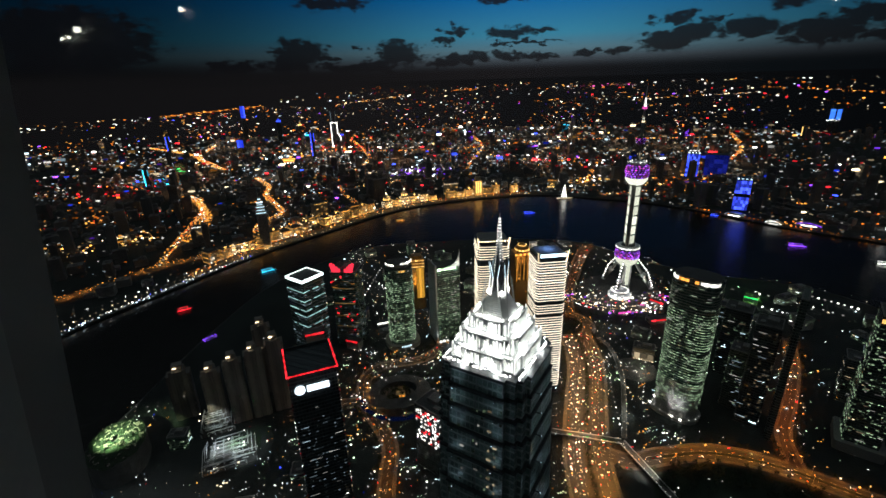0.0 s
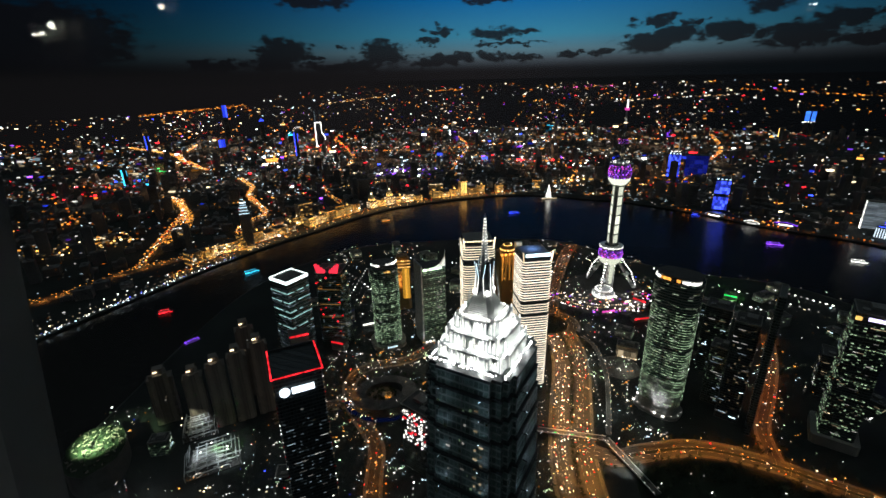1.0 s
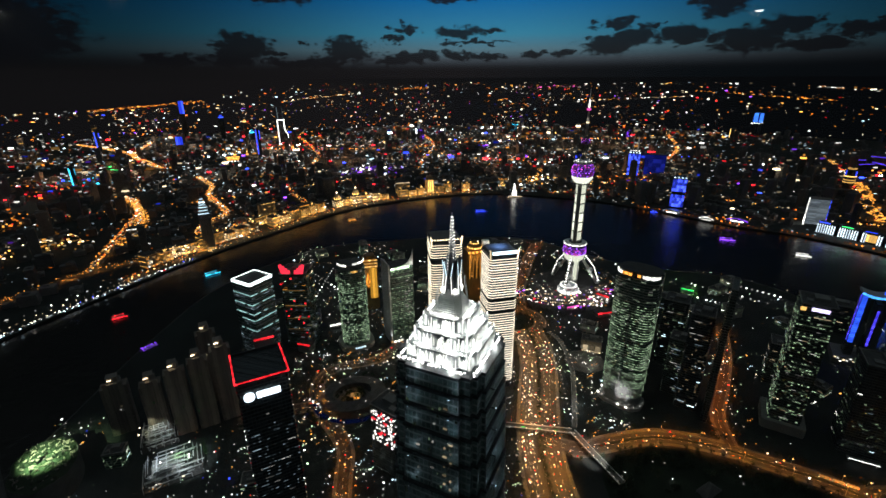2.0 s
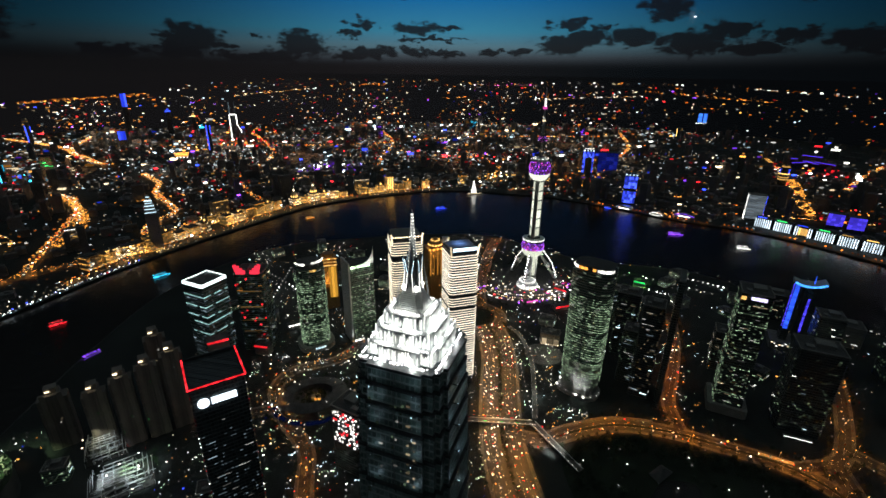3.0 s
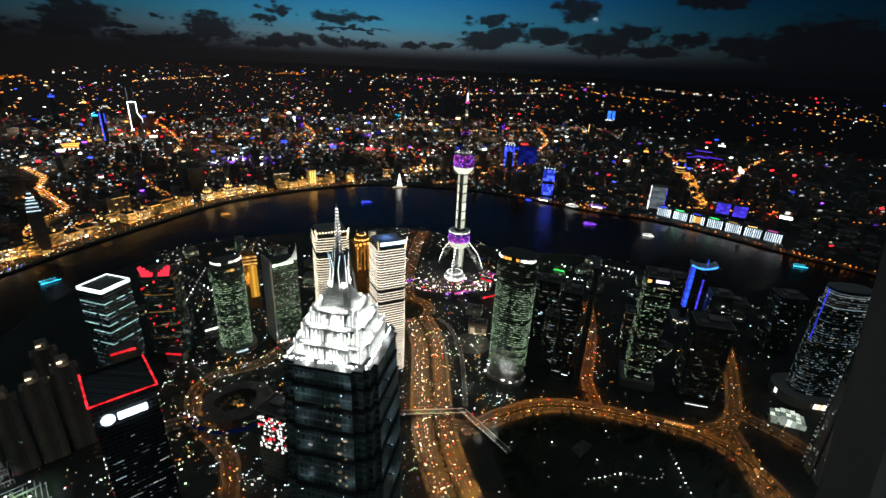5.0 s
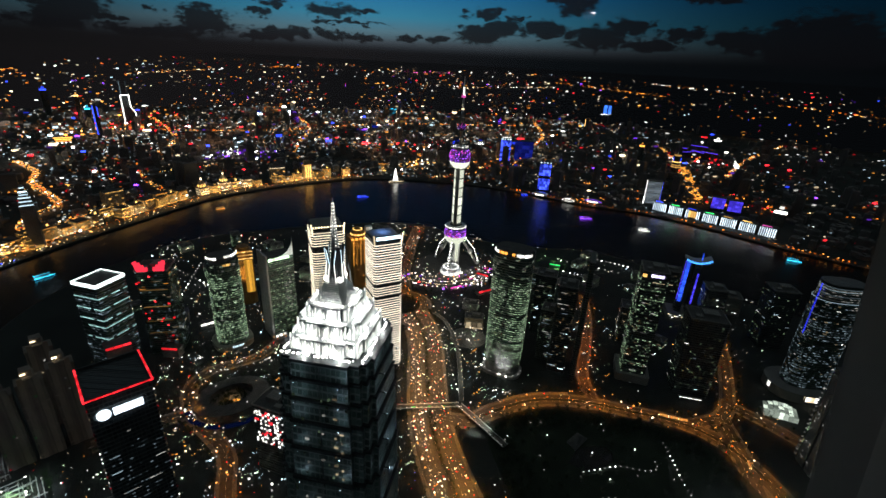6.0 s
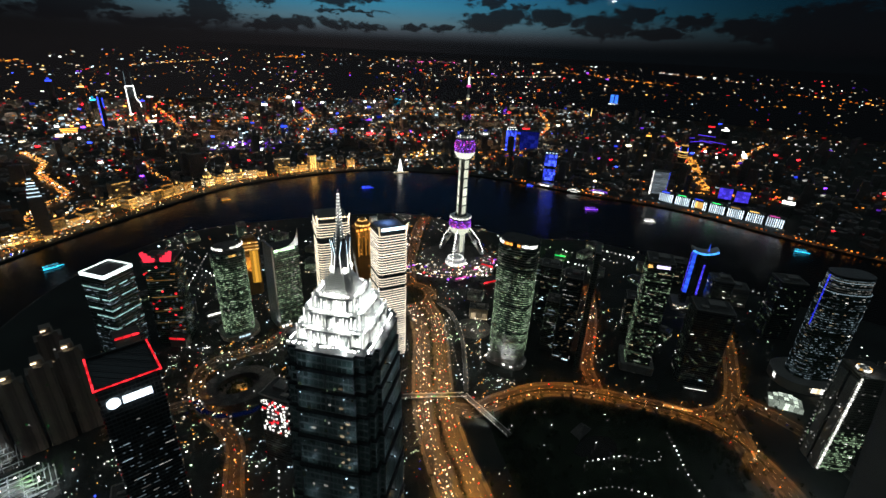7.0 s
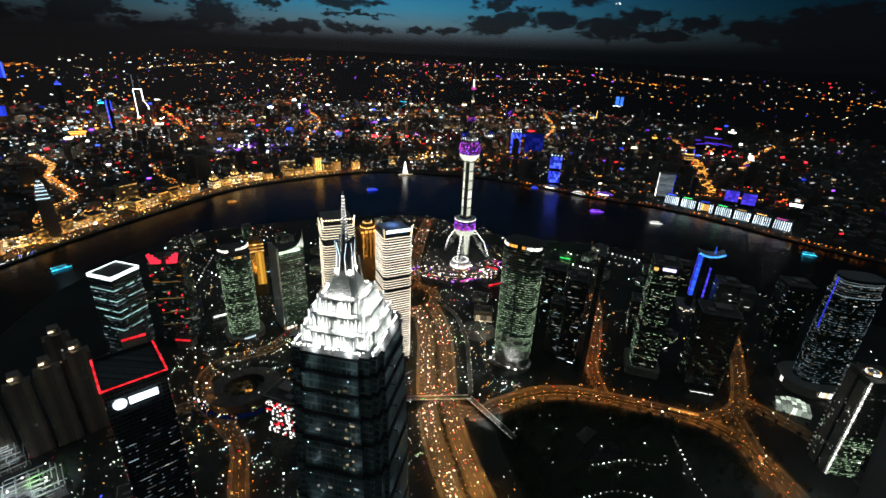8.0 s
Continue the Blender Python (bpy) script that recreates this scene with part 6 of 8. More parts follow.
def far_landmarks():
    # tower outlined in white with a forked mast
    x, y, h = -776.0, 3506.0, 182.0
    TAKEN.append((x, y, 60))
    ob = thing("outlined_tower", "far tower outlined in white light with a forked mast", "skyscraper", x, y, 0, 12)
    part("wall", Shape().box(0, 0, 62, 40, 0, h * .45).box(-9, 0, 44, 36, h * .45, h), GLASS_BLACK, ob)
    for p, q in (((-31, -21, 8), (-31, -21, h)), ((-31, -21, h), (13, -21, h)), ((13, -21, h), (13, -21, h * .62)), ((13, -21, h * .62), (33, -21, h * .42)), ((33, -21, h * .42), (33, -21, 8))):
        edge_line(ob, p, q, 4.5, BRIGHT["white"])
    for u in (-26, 8):
        edge_line(ob, (u, 0, h), (u, 0, h + 82), 3.0, DIM["cool"], "mast")
    spec = (("needle_tower", "far tower with a gold lit cap", -1054, 3567, 26, 172, "gold", "cap"), ("blue_edged_tower", "far dark tower with a blue edge line", -815, 2986, 24, 172, "blue", "edge"),
            ("blue_capped_tower", "far tower with a blue lit cap", -893, 3146, 30, 140, "cyan", "cap"), ("crown_hotel", "far hotel with a glowing amber ring roof", -930, 2820, 62, 30, "amber", "rings"),
            ("blue_slab", "far slab with a blue lit face", -1738, 4216, 40, 284, "blue", "high"), ("blue_slab", "far low slab with a blue lit face", -1399, 3262, 46, 104, "blue", "high"),
            ("blue_edged_tower", "far tower with one blue edge", -2028, 3482, 30, 120, "blue", "edge"), ("blue_capped_tower", "far tower with a blue pointed cap", -1352, 3976, 40, 172, "blue", "cap"), ("pale_tower", "far pale residential tower", -2461, 3574, 44, 113, "white", "dim"), ("pale_tower", "far bronze residential tower", -2160, 3700, 36, 140, "gold", "dim"),
            ("lit_tower", "far tower with a lit green-white face", -1390, 2440, 46, 90, "green", "dim"), ("lit_tower", "far tower with cyan strip lights", -1450, 2240, 24, 92, "cyan", "edge"), ("lit_tower", "far tower with cool white lights", -116, 2480, 44, 90, "cool", "dim"),
            ("yellow_tower", "far tower with two yellow lit strips", 2620, 3330, 42, 76, "gold", "edge"), ("violet_tower", "far tower with a violet lit top", 1850, 3480, 50, 86, "violet", "dim"), ("blue_slab", "far tower with a faint blue face", 1020, 2420, 34, 78, "blue", "dim"),
            ("lit_tower", "far tower with a violet glowing cap", 230, 3600, 56, 90, "violet", "dim"), ("lit_tower", "far tower with teal roof lights", 1090, 4060, 60, 80, "cyan", "dim"), ("lamp_tower", "far tower with an orange lit lantern top", 2030, 2060, 30, 84, "amber", "cap"),
            ("lit_tower", "far block with a wide white sign", 2950, 2320, 50, 60, "white", "cap"), ("lit_tower", "dark far block with a white roof sign", 1640, 980, 40, 56, "white", "cap"))
    for nm, label, x, y, w, h, hue, how in spec:
        TAKEN.append((x, y, w))
        a = -math.degrees(math.atan2(x, y))
        ob = thing(nm, label, "skyscraper", x, y, 0, a)
        part("wall", Shape().prism(chamfered(w, w * .8, 3), 0, h), GLASS_GREY, ob)
        part("roof", Shape().box(0, 0, w * .5, w * .4, h, h + 5), ROOFING, ob)
        f = -w * .4 - .6
        if how == "cap":
            piece("cap_light", BRIGHT[hue], ob, (0, f, h - 4), (w * .9, 1.5, 9))
            piece("cap_light", LIT[hue], ob, (0, 0, h + 8), (w * .35, w * .3, 10))
        elif how == "edge":
            piece("edge_light", BRIGHT[hue], ob, (-w * .4, f, h * .55), (4.5, 1.5, h * .85))
            piece("edge_light", LIT[hue], ob, (w * .4, f, h * .8), (4, 1.5, h * .3))
        elif how == "rings":
            for z, s in ((h - 12, 1.0), (h - 4, 1.1), (h + 4, 1.2)):
                piece("ring_light", BRIGHT[hue], ob, (0, f, z), (w * s, 2, 4.5))
            for k in range(4):
                piece("foot_light", LIT["white"], ob, (-w * .4 + k * w * .27, f, 10), (7, 2, 6))
        elif how == "high":
            for k in range(3):
                piece("face_light", LIT[hue], ob, (-w * .3 + k * w * .3, f, h - min(100, h * .5) / 2), (w * .27, 1, min(100, h * .5)))
        elif how == "face":
            for k in range(4):
                piece("face_light", LIT[hue], ob, (-w * .36 + k * w * .24, f, h * .55), (w * .2, 1, h * .8))
        else:
            for k in range(12):
                piece("lit_window", (DIM if k % 3 else LIT)[hue], ob, (rng.uniform(-.4, .4) * w, f, rng.uniform(.1, .95) * h), (w * .3, 1, 4))
    # towers clad in blue screens
    for x, y, w, d, h, mast, n in ((1062, 1565, 46, 36, 112, False, 9), (1186, 2135, 52, 44, 112, True, 9)):
        TAKEN.append((x, y, 50))
        a = -math.degrees(math.atan2(x, y))
        ob = thing("screen_tower", "tower clad in glowing blue screen panels", "skyscraper", x, y, 0, a, "blue screen towers")
        part("wall", Shape().prism(chamfered(w, d, 2), 0, h).box(0, 0, w * .8, d * .8, h, h + 6), GLASS_BLACK, ob)
        blue = lamp_glow("blue_screen", (.06, .09, 1), 1.9, .8)
        for i in range(n):
            for j in range(6):
                if i == n // 2 and mast is False:
                    continue
                piece("screen_panel", blue, ob, (-w / 2 + (j + .5) * w / 6, -d / 2 - .6, 6 + (i + .5) * (h - 8) / n), (w / 6 * .97, .9, (h - 8) / n * .96))
        for i in range(4):
            piece("roof_lamp", LIT["cool"], ob, (-w * .4 + i * w * .27, -d / 2, h + 4), (6, 3, 4))
        if mast:
            for u in (-12, 10):
                edge_line(ob, (u, 0, h + 6), (u, 0, h + 76), 4.0, DIM["white"], "mast")
            edge_line(ob, (-22, 0, h + 10), (20, 0, h + 10), 3, LIT["white"], "roof_lamp")
    ob = thing("blue_block", "broad block glowing dull blue beside a screen tower", "building", 1300, 2140, 0, -32)
    TAKEN.append((1300, 2140, 60))
    part("wall", Shape().prism(chamfered(96, 50, 3), 0, 104), GLASS_BLACK, ob)
    dull = lamp_glow("blue_wash", (.05, .07, 1), .17, .5)
    for i in range(5):
        for j in range(5):
            piece("screen_panel", dull, ob, (-38 + 19 * j, -25.6, 12 + 20 * i), (18.6, .8, 19.4))
    x, y = 3658 * .81, 4336 * .81
    TAKEN.append((x, y, 60))
    ob = thing("screen_tower", "far pair of blue lit slabs on a white lit base", "skyscraper", x, y, 0, -40)
    part("wall", Shape().box(-17, 0, 30, 34, 0, 178).box(20, 0, 26, 34, 0, 178), GLASS_BLACK, ob)
    bb = lamp_glow("blue_slabs", (.06, .2, 1), 1.9, .2)
    for u, w in ((-17, 30), (20, 26)):
        for i in range(4):
            piece("screen_panel", bb, ob, (u, -17.6, 110 + 18 * i), (w, 1, 17.6))
    for i in range(5):
        piece("base_light", LIT["white"], ob, (-38 + 17 * i, -20, 94 + rng.uniform(-5, 5)), (12, 3, 5))


far_landmarks()


def quay_landmarks():
    """Taller and brighter buildings just behind the lit waterfront."""
    x, y, h = -545.0, 1330.0, 150.0
    TAKEN.append((x, y, 34))
    ob = thing("tiered_tower", "dark tower with a tiered white lit top", "skyscraper", x, y, 0, 22)
    part("wall", Shape().prism(chamfered(30, 26, 3), 0, h - 40).prism(chamfered(25, 22, 3), h - 40, h - 22).prism(chamfered(18, 16, 2), h - 22, h - 8).prism(chamfered(9, 9, 1), h - 8, h + 6), GRID_STONE, ob)
    for z, w in ((h - 41, 29), (h - 32, 25), (h - 23, 24), (h - 16, 18), (h - 9, 17), (h, 9)):
        piece("tier_light", LIT["cool"], ob, (0, -w * .46 - .6, z), (w * .95, .9, 2.4))
    piece("tier_light", LIT["gold"], ob, (0, -14, 4), (22, 2, 5))
    for x, y, w, d, h, hue, deg, label in ((-440, 1590, 52, 30, 66, "gold", 40, "stone block with a gold lit front and bright base"), (-797, 1435, 44, 30, 40, "white", 20, "block with a bright white roof band"), (-618, 1290, 56, 26, 26, "gold", 30, "old hall outlined in gold lamps"),
                                           (40, 1950, 60, 34, 44, "warm", 6, "pale stone block with a lit green roof"), (-330, 1640, 40, 30, 40, "amber", 44, "stone block with amber lit windows"), (500, 2010, 44, 30, 34, "amber", -10, "stone block by the creek mouth")):
        TAKEN.append((x, y, 36))
        ob = thing("quay_block", label, "building", x, y, 0, deg)
        part("wall", Shape().box(0, 0, w, d, 0, h), STONE, ob)
        part("roof", Shape().box(0, 0, w * .9, d * .9, h, h + 3, 0, .8), ROOFING, ob)
        for i in range(8):
            u = -w / 2 + (i + .5) * w / 8
            piece("cornice_lamp", LIT[hue], ob, (u, -d / 2 - .6, h - .5), (w / 8 * .7, 1, 2.2))
            piece("base_lamp", BRIGHT["gold"] if i % 2 else LIT["gold"], ob, (u, -d / 2 - 1, 4), (w / 8 * .9, 1.2, 4))
        for i in range(10):
            piece("lit_window", LIT["gold"] if i < 4 else DIM[hue], ob, (rng.uniform(-.42, .42) * w, -d / 2 - .4, rng.uniform(.25, .85) * h), (w * .12, .6, 3))


quay_landmarks()


def bend_quay():
    """White-striped low blocks and a slab hotel along the right-hand bend."""
    x, y = 1385.0, 1302.0
    TAKEN.append((x, y, 60))
    ob = thing("slab_hotel", "pale slab hotel with a white lit end wall", "hotel", x, y, 0, -38)
    part("wall", Shape().box(0, 0, 54, 24, 0, 92), GRID_STONE, ob)
    pale = lamp_glow("hotel_rooms", (.8, .9, 1), .28, .4)
    for i in range(20):
        for j in range(2):
            piece("room_row", pale, ob, (-13.3 + 26.6 * j, -12.5, 7 + 4.2 * i), (26, .8, 2.2))
    for i in range(6):
        piece("end_light", LIT["white"], ob, (-27.6, -4, 8 + 15 * i), (1.5, 16, 14.5))
        piece("end_light", LIT["blue"], ob, (27.6, -8, 8 + 15 * i), (1.5, 5, 13))
    line = [(1326 + 24.5 * i, 1238 - 51 * i) for i in range(7)]
    tops = ("blue", "green", "blue", "green", "gold", "gold", "pink")
    for i, ((x, y), top) in enumerate(zip(line, tops)):
        nxt = line[min(i + 1, 6)] if i < 6 else (1497, 881)
        a = math.degrees(math.atan2(nxt[1] - y, nxt[0] - x))
        w = math.hypot(nxt[0] - x, nxt[1] - y) * .86
        cx, cy = (x + nxt[0]) / 2, (y + nxt[1]) / 2
        TAKEN.append((cx, cy, 46))
        ob = thing("striped_quay_block", "low quay block lit by upright white light bars", "building", cx, cy, 0, a, "striped quay blocks")
        part("wall", Shape().box(0, 14, w, 26, 0, 33), GLASS_GREY, ob)
        part("roof", Shape().box(0, 14, w * .9, 20, 33, 36), ROOFING, ob)
        n = 8
        bar = lamp_glow("light_bar", (.8, .9, 1), 2.2, .4)
        for j in range(n):
            u = -w / 2 + (j + .5) * w / n
            if i == 2 and 2 <= j <= 5:
                piece("gold_panel", LIT["gold"], ob, (u, .2, 17), (w / n, 1.5, 22))
                continue
            piece("light_bar", bar, ob, (u, .2, 16), (w / n * .42, 1.2, 28))
        piece("roof_line", LIT[top], ob, (-w * .1, 1, 35.5), (w * .55, 1.5, 2.4))
    for dx in (0, 62):
        x, y = 1580 + dx * .4, 1172 - dx * .8
        TAKEN.append((x, y, 46))
        ob = thing("violet_block", "block with a violet screen wall behind the quay", "building", x, y, 0, -46, "violet screen blocks")
        part("wall", Shape().box(0, 0, 44, 34, 0, 52), GLASS_BLACK, ob)
        vio = lamp_glow("violet_screen", (.10, .06, 1), .95, .4)
        for i in range(5):
            for j in range(4):
                piece("screen_panel", vio, ob, (-16.5 + 11 * j, -17.6, 16 + 8 * i), (10.6, .8, 7.6))
    # low lit terminal halls at the water
    for x, y, w, hue, a in ((1010, 1500, 60, "cool", -50), (1075, 1400, 46, "white", -50), (1165, 1370, 66, "violet", -45)):
        TAKEN.append((x, y, 40))
        ob = thing("quay_hall", "low curved terminal hall outlined by light", "building", x, y, 0, a)
        s = Shape()
        for i in range(8):
            u0, u1 = -w / 2 + w * i / 8, -w / 2 + w * (i + 1) / 8
            z0, z1 = 5 + 7 * math.cos((u0 / w) * 3.1), 5 + 7 * math.cos((u1 / w) * 3.1)
            s.quadbox([(u0, -12, 0), (u1, -12, 0), (u1, 12, 0), (u0, 12, 0)], [(u0, -12, z0), (u1, -12, z1), (u1, 12, z1), (u0, 12, z0)])
            edge_line(ob, (u0, -12.6, z0), (u1, -12.6, z1), 1.8, LIT[hue] if hue != "cool" else DIM["cool"], "roof_line")
        part("hall", s, STEEL, ob)
        piece("front_light", LIT["white"], ob, (0, -12.8, 3), (w * .6, 1, 3.2))
    pts, sz = [], []
    quay = [p for p in FAR_BANK if p[0] > 900 and p[1] > 500]
    for x, y, a in along(sides(quay, 12), 13):
        if rng.random() < .8:
            pts.append((x, y, 6))
            sz.append(rng.uniform(1.6, 4))
    specks("quay_lamps", pts, np.array(sz), SPOT["sodium"], "orange lamps along the bend of the quay")
    for x, y, a in along(sides(quay, 16), 75, 20):
        bulb("quay_lamp", (x, y, 14), (1, .32, .04), 11000, 3)


bend_quay()


def festive_landmarks():
    """Lamp-outlined halls on the quay and a violet-roofed hall far behind the bend."""
    for x, y, w, d, h, deg, hue, tiers, label in ((-624, 1284, 84, 26, 14, 37, "white", 3, "long ferry hall outlined in strings of white lamps"), (-503, 1474, 50, 20, 10, 52, "gold", 2, "low quay hall strung with gold lamps"),
                                                  (-452, 1566, 84, 30, 16, 46, "gold", 2, "long gold lit quay block with bright arcades"), (-560, 1312, 26, 20, 22, 30, "gold", 3, "small gold lit corner house")):
        TAKEN.append((x, y, 44))
        ob = thing("festive_hall", label, "building", x, y, 0, deg)
        for t in range(tiers):
            ww, dd, z0, z1 = w * (1 - .2 * t), d * (1 - .22 * t), h * t / tiers * 1.6, h * (t + 1) / tiers * 1.6
            part("tier", Shape().box(0, 0, ww, dd, z0, z1), STONE, ob)
            part("roof_edge", Shape().box(0, 0, ww + 1.6, dd + 1.6, z1, z1 + .8), ROOFING, ob)
            f = Shape()
            for zz in (z0 + 1.5, z1 - 1.2):
                for k in range(int(ww / 4)):
                    if rng.random() < .85:
                        f.box(-ww / 2 + 2 + 4 * k, -dd / 2 - .8, rng.uniform(1.2, 2.8), .8, zz, zz + rng.uniform(1.2, 2.4))
                for k in range(int(dd / 5)):
                    f.box(ww / 2 + .6, -dd / 2 + 2.5 + 5 * k, .8, 1.8, zz, zz + 1.5)
            tagged(part("festoon_lamps", f, FESTOON[hue], ob, "strings of small lamps"), kind="stuff")
    x, y, deg = 2480.0, 2050.0, -50.0
    TAKEN.append((x, y, 150))
    ob = thing("winged_hall", "low hall with violet-lit wing roofs and a short mast", "building", x, y, 0, deg)
    part("body", Shape().box(0, 0, 190, 60, 0, 26), GLASS_BLACK, ob)
    for u, z, l, tilt in ((-92, 52, 46, 4), (-60, 34, 62, 10), (-22, 44, 44, -6), (2, 38, 50, -8), (52, 42, 90, -5), (-10, 74, 92, -2)):
        wing = Shape().quadbox([(u - l / 2, -34, 26), (u + l / 2, -34, 26), (u + l / 2, 20, 26), (u - l / 2, 20, 26)],
                               [(u - l / 2, -36, z - l * math.sin(radians(tilt)) / 2), (u + l / 2, -36, z + l * math.sin(radians(tilt)) / 2), (u + l / 2, 20, z), (u - l / 2, 20, z)])
        part("wing_roof", wing, DARKMETAL, ob)
        edge_line(ob, (u - l / 2, -37, z - l * math.sin(radians(tilt)) / 2 + 1), (u + l / 2, -37, z + l * math.sin(radians(tilt)) / 2 + 1), 3.0, FESTOON["violet"], "roof_line")
    part("mast", Shape().tube((0, -20, 60), (0, -20, 124), 3, 1, 8), STEEL, ob)
    piece("mast_lamp", LIT["white"], ob, (0, -24, 98), (12, 3, 9))
    piece("mast_lamp", LIT["red"], ob, (3, -24, 128), (34, 3, 8))
    x, y = 1985.0, 1760.0
    TAKEN.append((x, y, 40))
    ob = thing("ringed_tower", "round hotel tower with gold rings and blue flanks", "hotel", x, y, 0, -48)
    part("wall", Shape().lathe([(20, 0), (20, 78), (14, 84), (4, 88)], 24), GLASS_BLACK, ob)
    for z, r in ((84, 15), (52, 21), (36, 21), (26, 21)):
        part("light_ring", Shape().lathe([(r, z - 2), (r + 1.2, z - 2), (r + 1.2, z + 2.5), (r, z + 2.5)], 24), LIT["gold"], ob)
    for u in (-17, 17):
        piece("flank_light", LIT["blue"], ob, (u, -13, 66), (5, 3, 20))
    ob = thing("dish_roof_hall", "hall with stacked white lit dish roofs", "building", 2390, 1750, 0, -54)
    TAKEN.append((2390, 1750, 50))
    for k, (z, w) in enumerate(((14, 34), (24, 44), (34, 42), (44, 26))):
        part("dish", Shape().prism(oval(w, 30, 20, 2.2), z - 9, z - 1), CONCRETE, ob)
        piece("dish_light", BRIGHT["white"] if k < 3 else LIT["white"], ob, (-6 * (3 - k) * -1 + 4, -15, z), (w * .7, 2, 4.6))
    part("plinth", Shape().box(0, 4, 46, 30, 0, 6), CONCRETE, ob)
    # bending street behind the ferry halls
    line = curve([(-1134, 1984), (-957, 1784), (-848, 1585), (-818, 1432), (-825, 1356)], 20)
    solid("avenue", ribbon(line, 12, .5), ASPHALT, "bending street under orange lamps", "road", "structure")
    pts = [(px + rng.uniform(-12, 12), py + rng.uniform(-12, 12), rng.uniform(4, 14)) for _ in range(3) for px, py, a in along(line, 9)]
    specks("avenue_lamps", pts, np.array([(s * 1.4, s * 1.4, s) for s in (rng.uniform(1.0, 3.2) for _ in pts)]), FESTOON["amber"], "dense orange lamps along a bending street")
    # short broad street running down to the bend, dense with orange lamps
    line = curve([(2080, 1791), (1833, 1523), (1700, 1380), (1610, 1277)], 30)
    solid("avenue", ribbon(line, 16, .45), ASPHALT, "broad street under orange lamps", "road", "structure")
    pts = [(px + rng.uniform(-16, 16), py + rng.uniform(-16, 16), rng.uniform(4, 16)) for _ in range(5) for px, py, a in along(line, 13)]
    specks("avenue_lamps", pts, np.array([(s * 1.4, s * 1.4, s) for s in (rng.uniform(1.6, 4.6) for _ in pts)]), FESTOON["amber"], "dense orange lamps along a broad street")


festive_landmarks()
far_city()
far_rim()


# ------------------------------------------------------------------ boats on the river
def boat(x, y, length, deg, hue, label, kind="cruise"):
    ob = thing("boat", label, "boat", x, y, -4, deg)
    w = length * .24
    hull = Shape().quadbox([(-length / 2, -w * .35, -.5), (length * .3, -w * .35, -.5), (length * .44, 0, -.5), (length * .3, w * .35, -.5), (-length / 2, w * .35, -.5)],
                           [(-length / 2, -w / 2, 2), (length * .34, -w / 2, 2), (length / 2, 0, 2.6), (length * .34, w / 2, 2), (-length / 2, w / 2, 2)])
    part("hull", hull, DARKMETAL, ob)
    part("cabin", Shape().box(-length * .06, 0, length * .62, w * .78, 2, 4.6).box(-length * .1, 0, length * .42, w * .62, 4.6, 7), WHITEMETAL, ob)
    if kind == "sail":
        s = Shape()
        s.quadbox([(-12, -1, 4), (12, -1, 4), (12, 1, 4), (-12, 1, 4)], [(-1, -.4, 58), (1, -.4, 58), (1, .4, 58), (-1, .4, 58)])
        part("sail", s, LIT["white"], ob, "white lit sail-shaped mast")
        for i in range(10):
            piece("deck_lamp", LIT["warm"], ob, (-length * .45 + i * length * .1, -w / 2, 3.4), (length * .08, 1.5, 2))
        return ob
    for i in range(5):
        u = -length * .36 + i * length * .14
        piece("deck_light", LIT[hue], ob, (u, -w / 2 - .2, 3.2), (length * .12, .8, 1.6))
        piece("deck_light", LIT[hue], ob, (u, 0, 7.3), (length * .06, w * .5, .8))
    piece("rail_light", BRIGHT[hue], ob, (0, -w / 2, 1.9), (length * .8, .7, .8))
    return ob


boat(501, 1815, 64, 5, "white", "white lit boat with a sail-shaped mast", "sail")
for x, y, l, d, hue, label in ((322, 1616, 50, 8, "blue", "cruise boat outlined in blue light"), (-475, 1140, 46, 40, "cyan", "tour boat with cyan deck lights"), (-590, 925, 34, 35, "red", "small boat with red lights"),
                               (-467, 794, 42, 50, "violet", "cruise boat outlined in violet light"), (-150, 1568, 36, 25, "amber", "low ferry with amber deck lights"), (1010, 1210, 54, -20, "violet", "cruise boat glowing violet"),
                               (1128, 1062, 44, -30, "white", "small white lit river ferry"), (1377, 745, 44, -40, "cyan", "ferry with cyan lights"), (952, 1521, 30, -30, "blue", "moored barge with blue lights")):
    boat(x, y, l, d, hue, label)


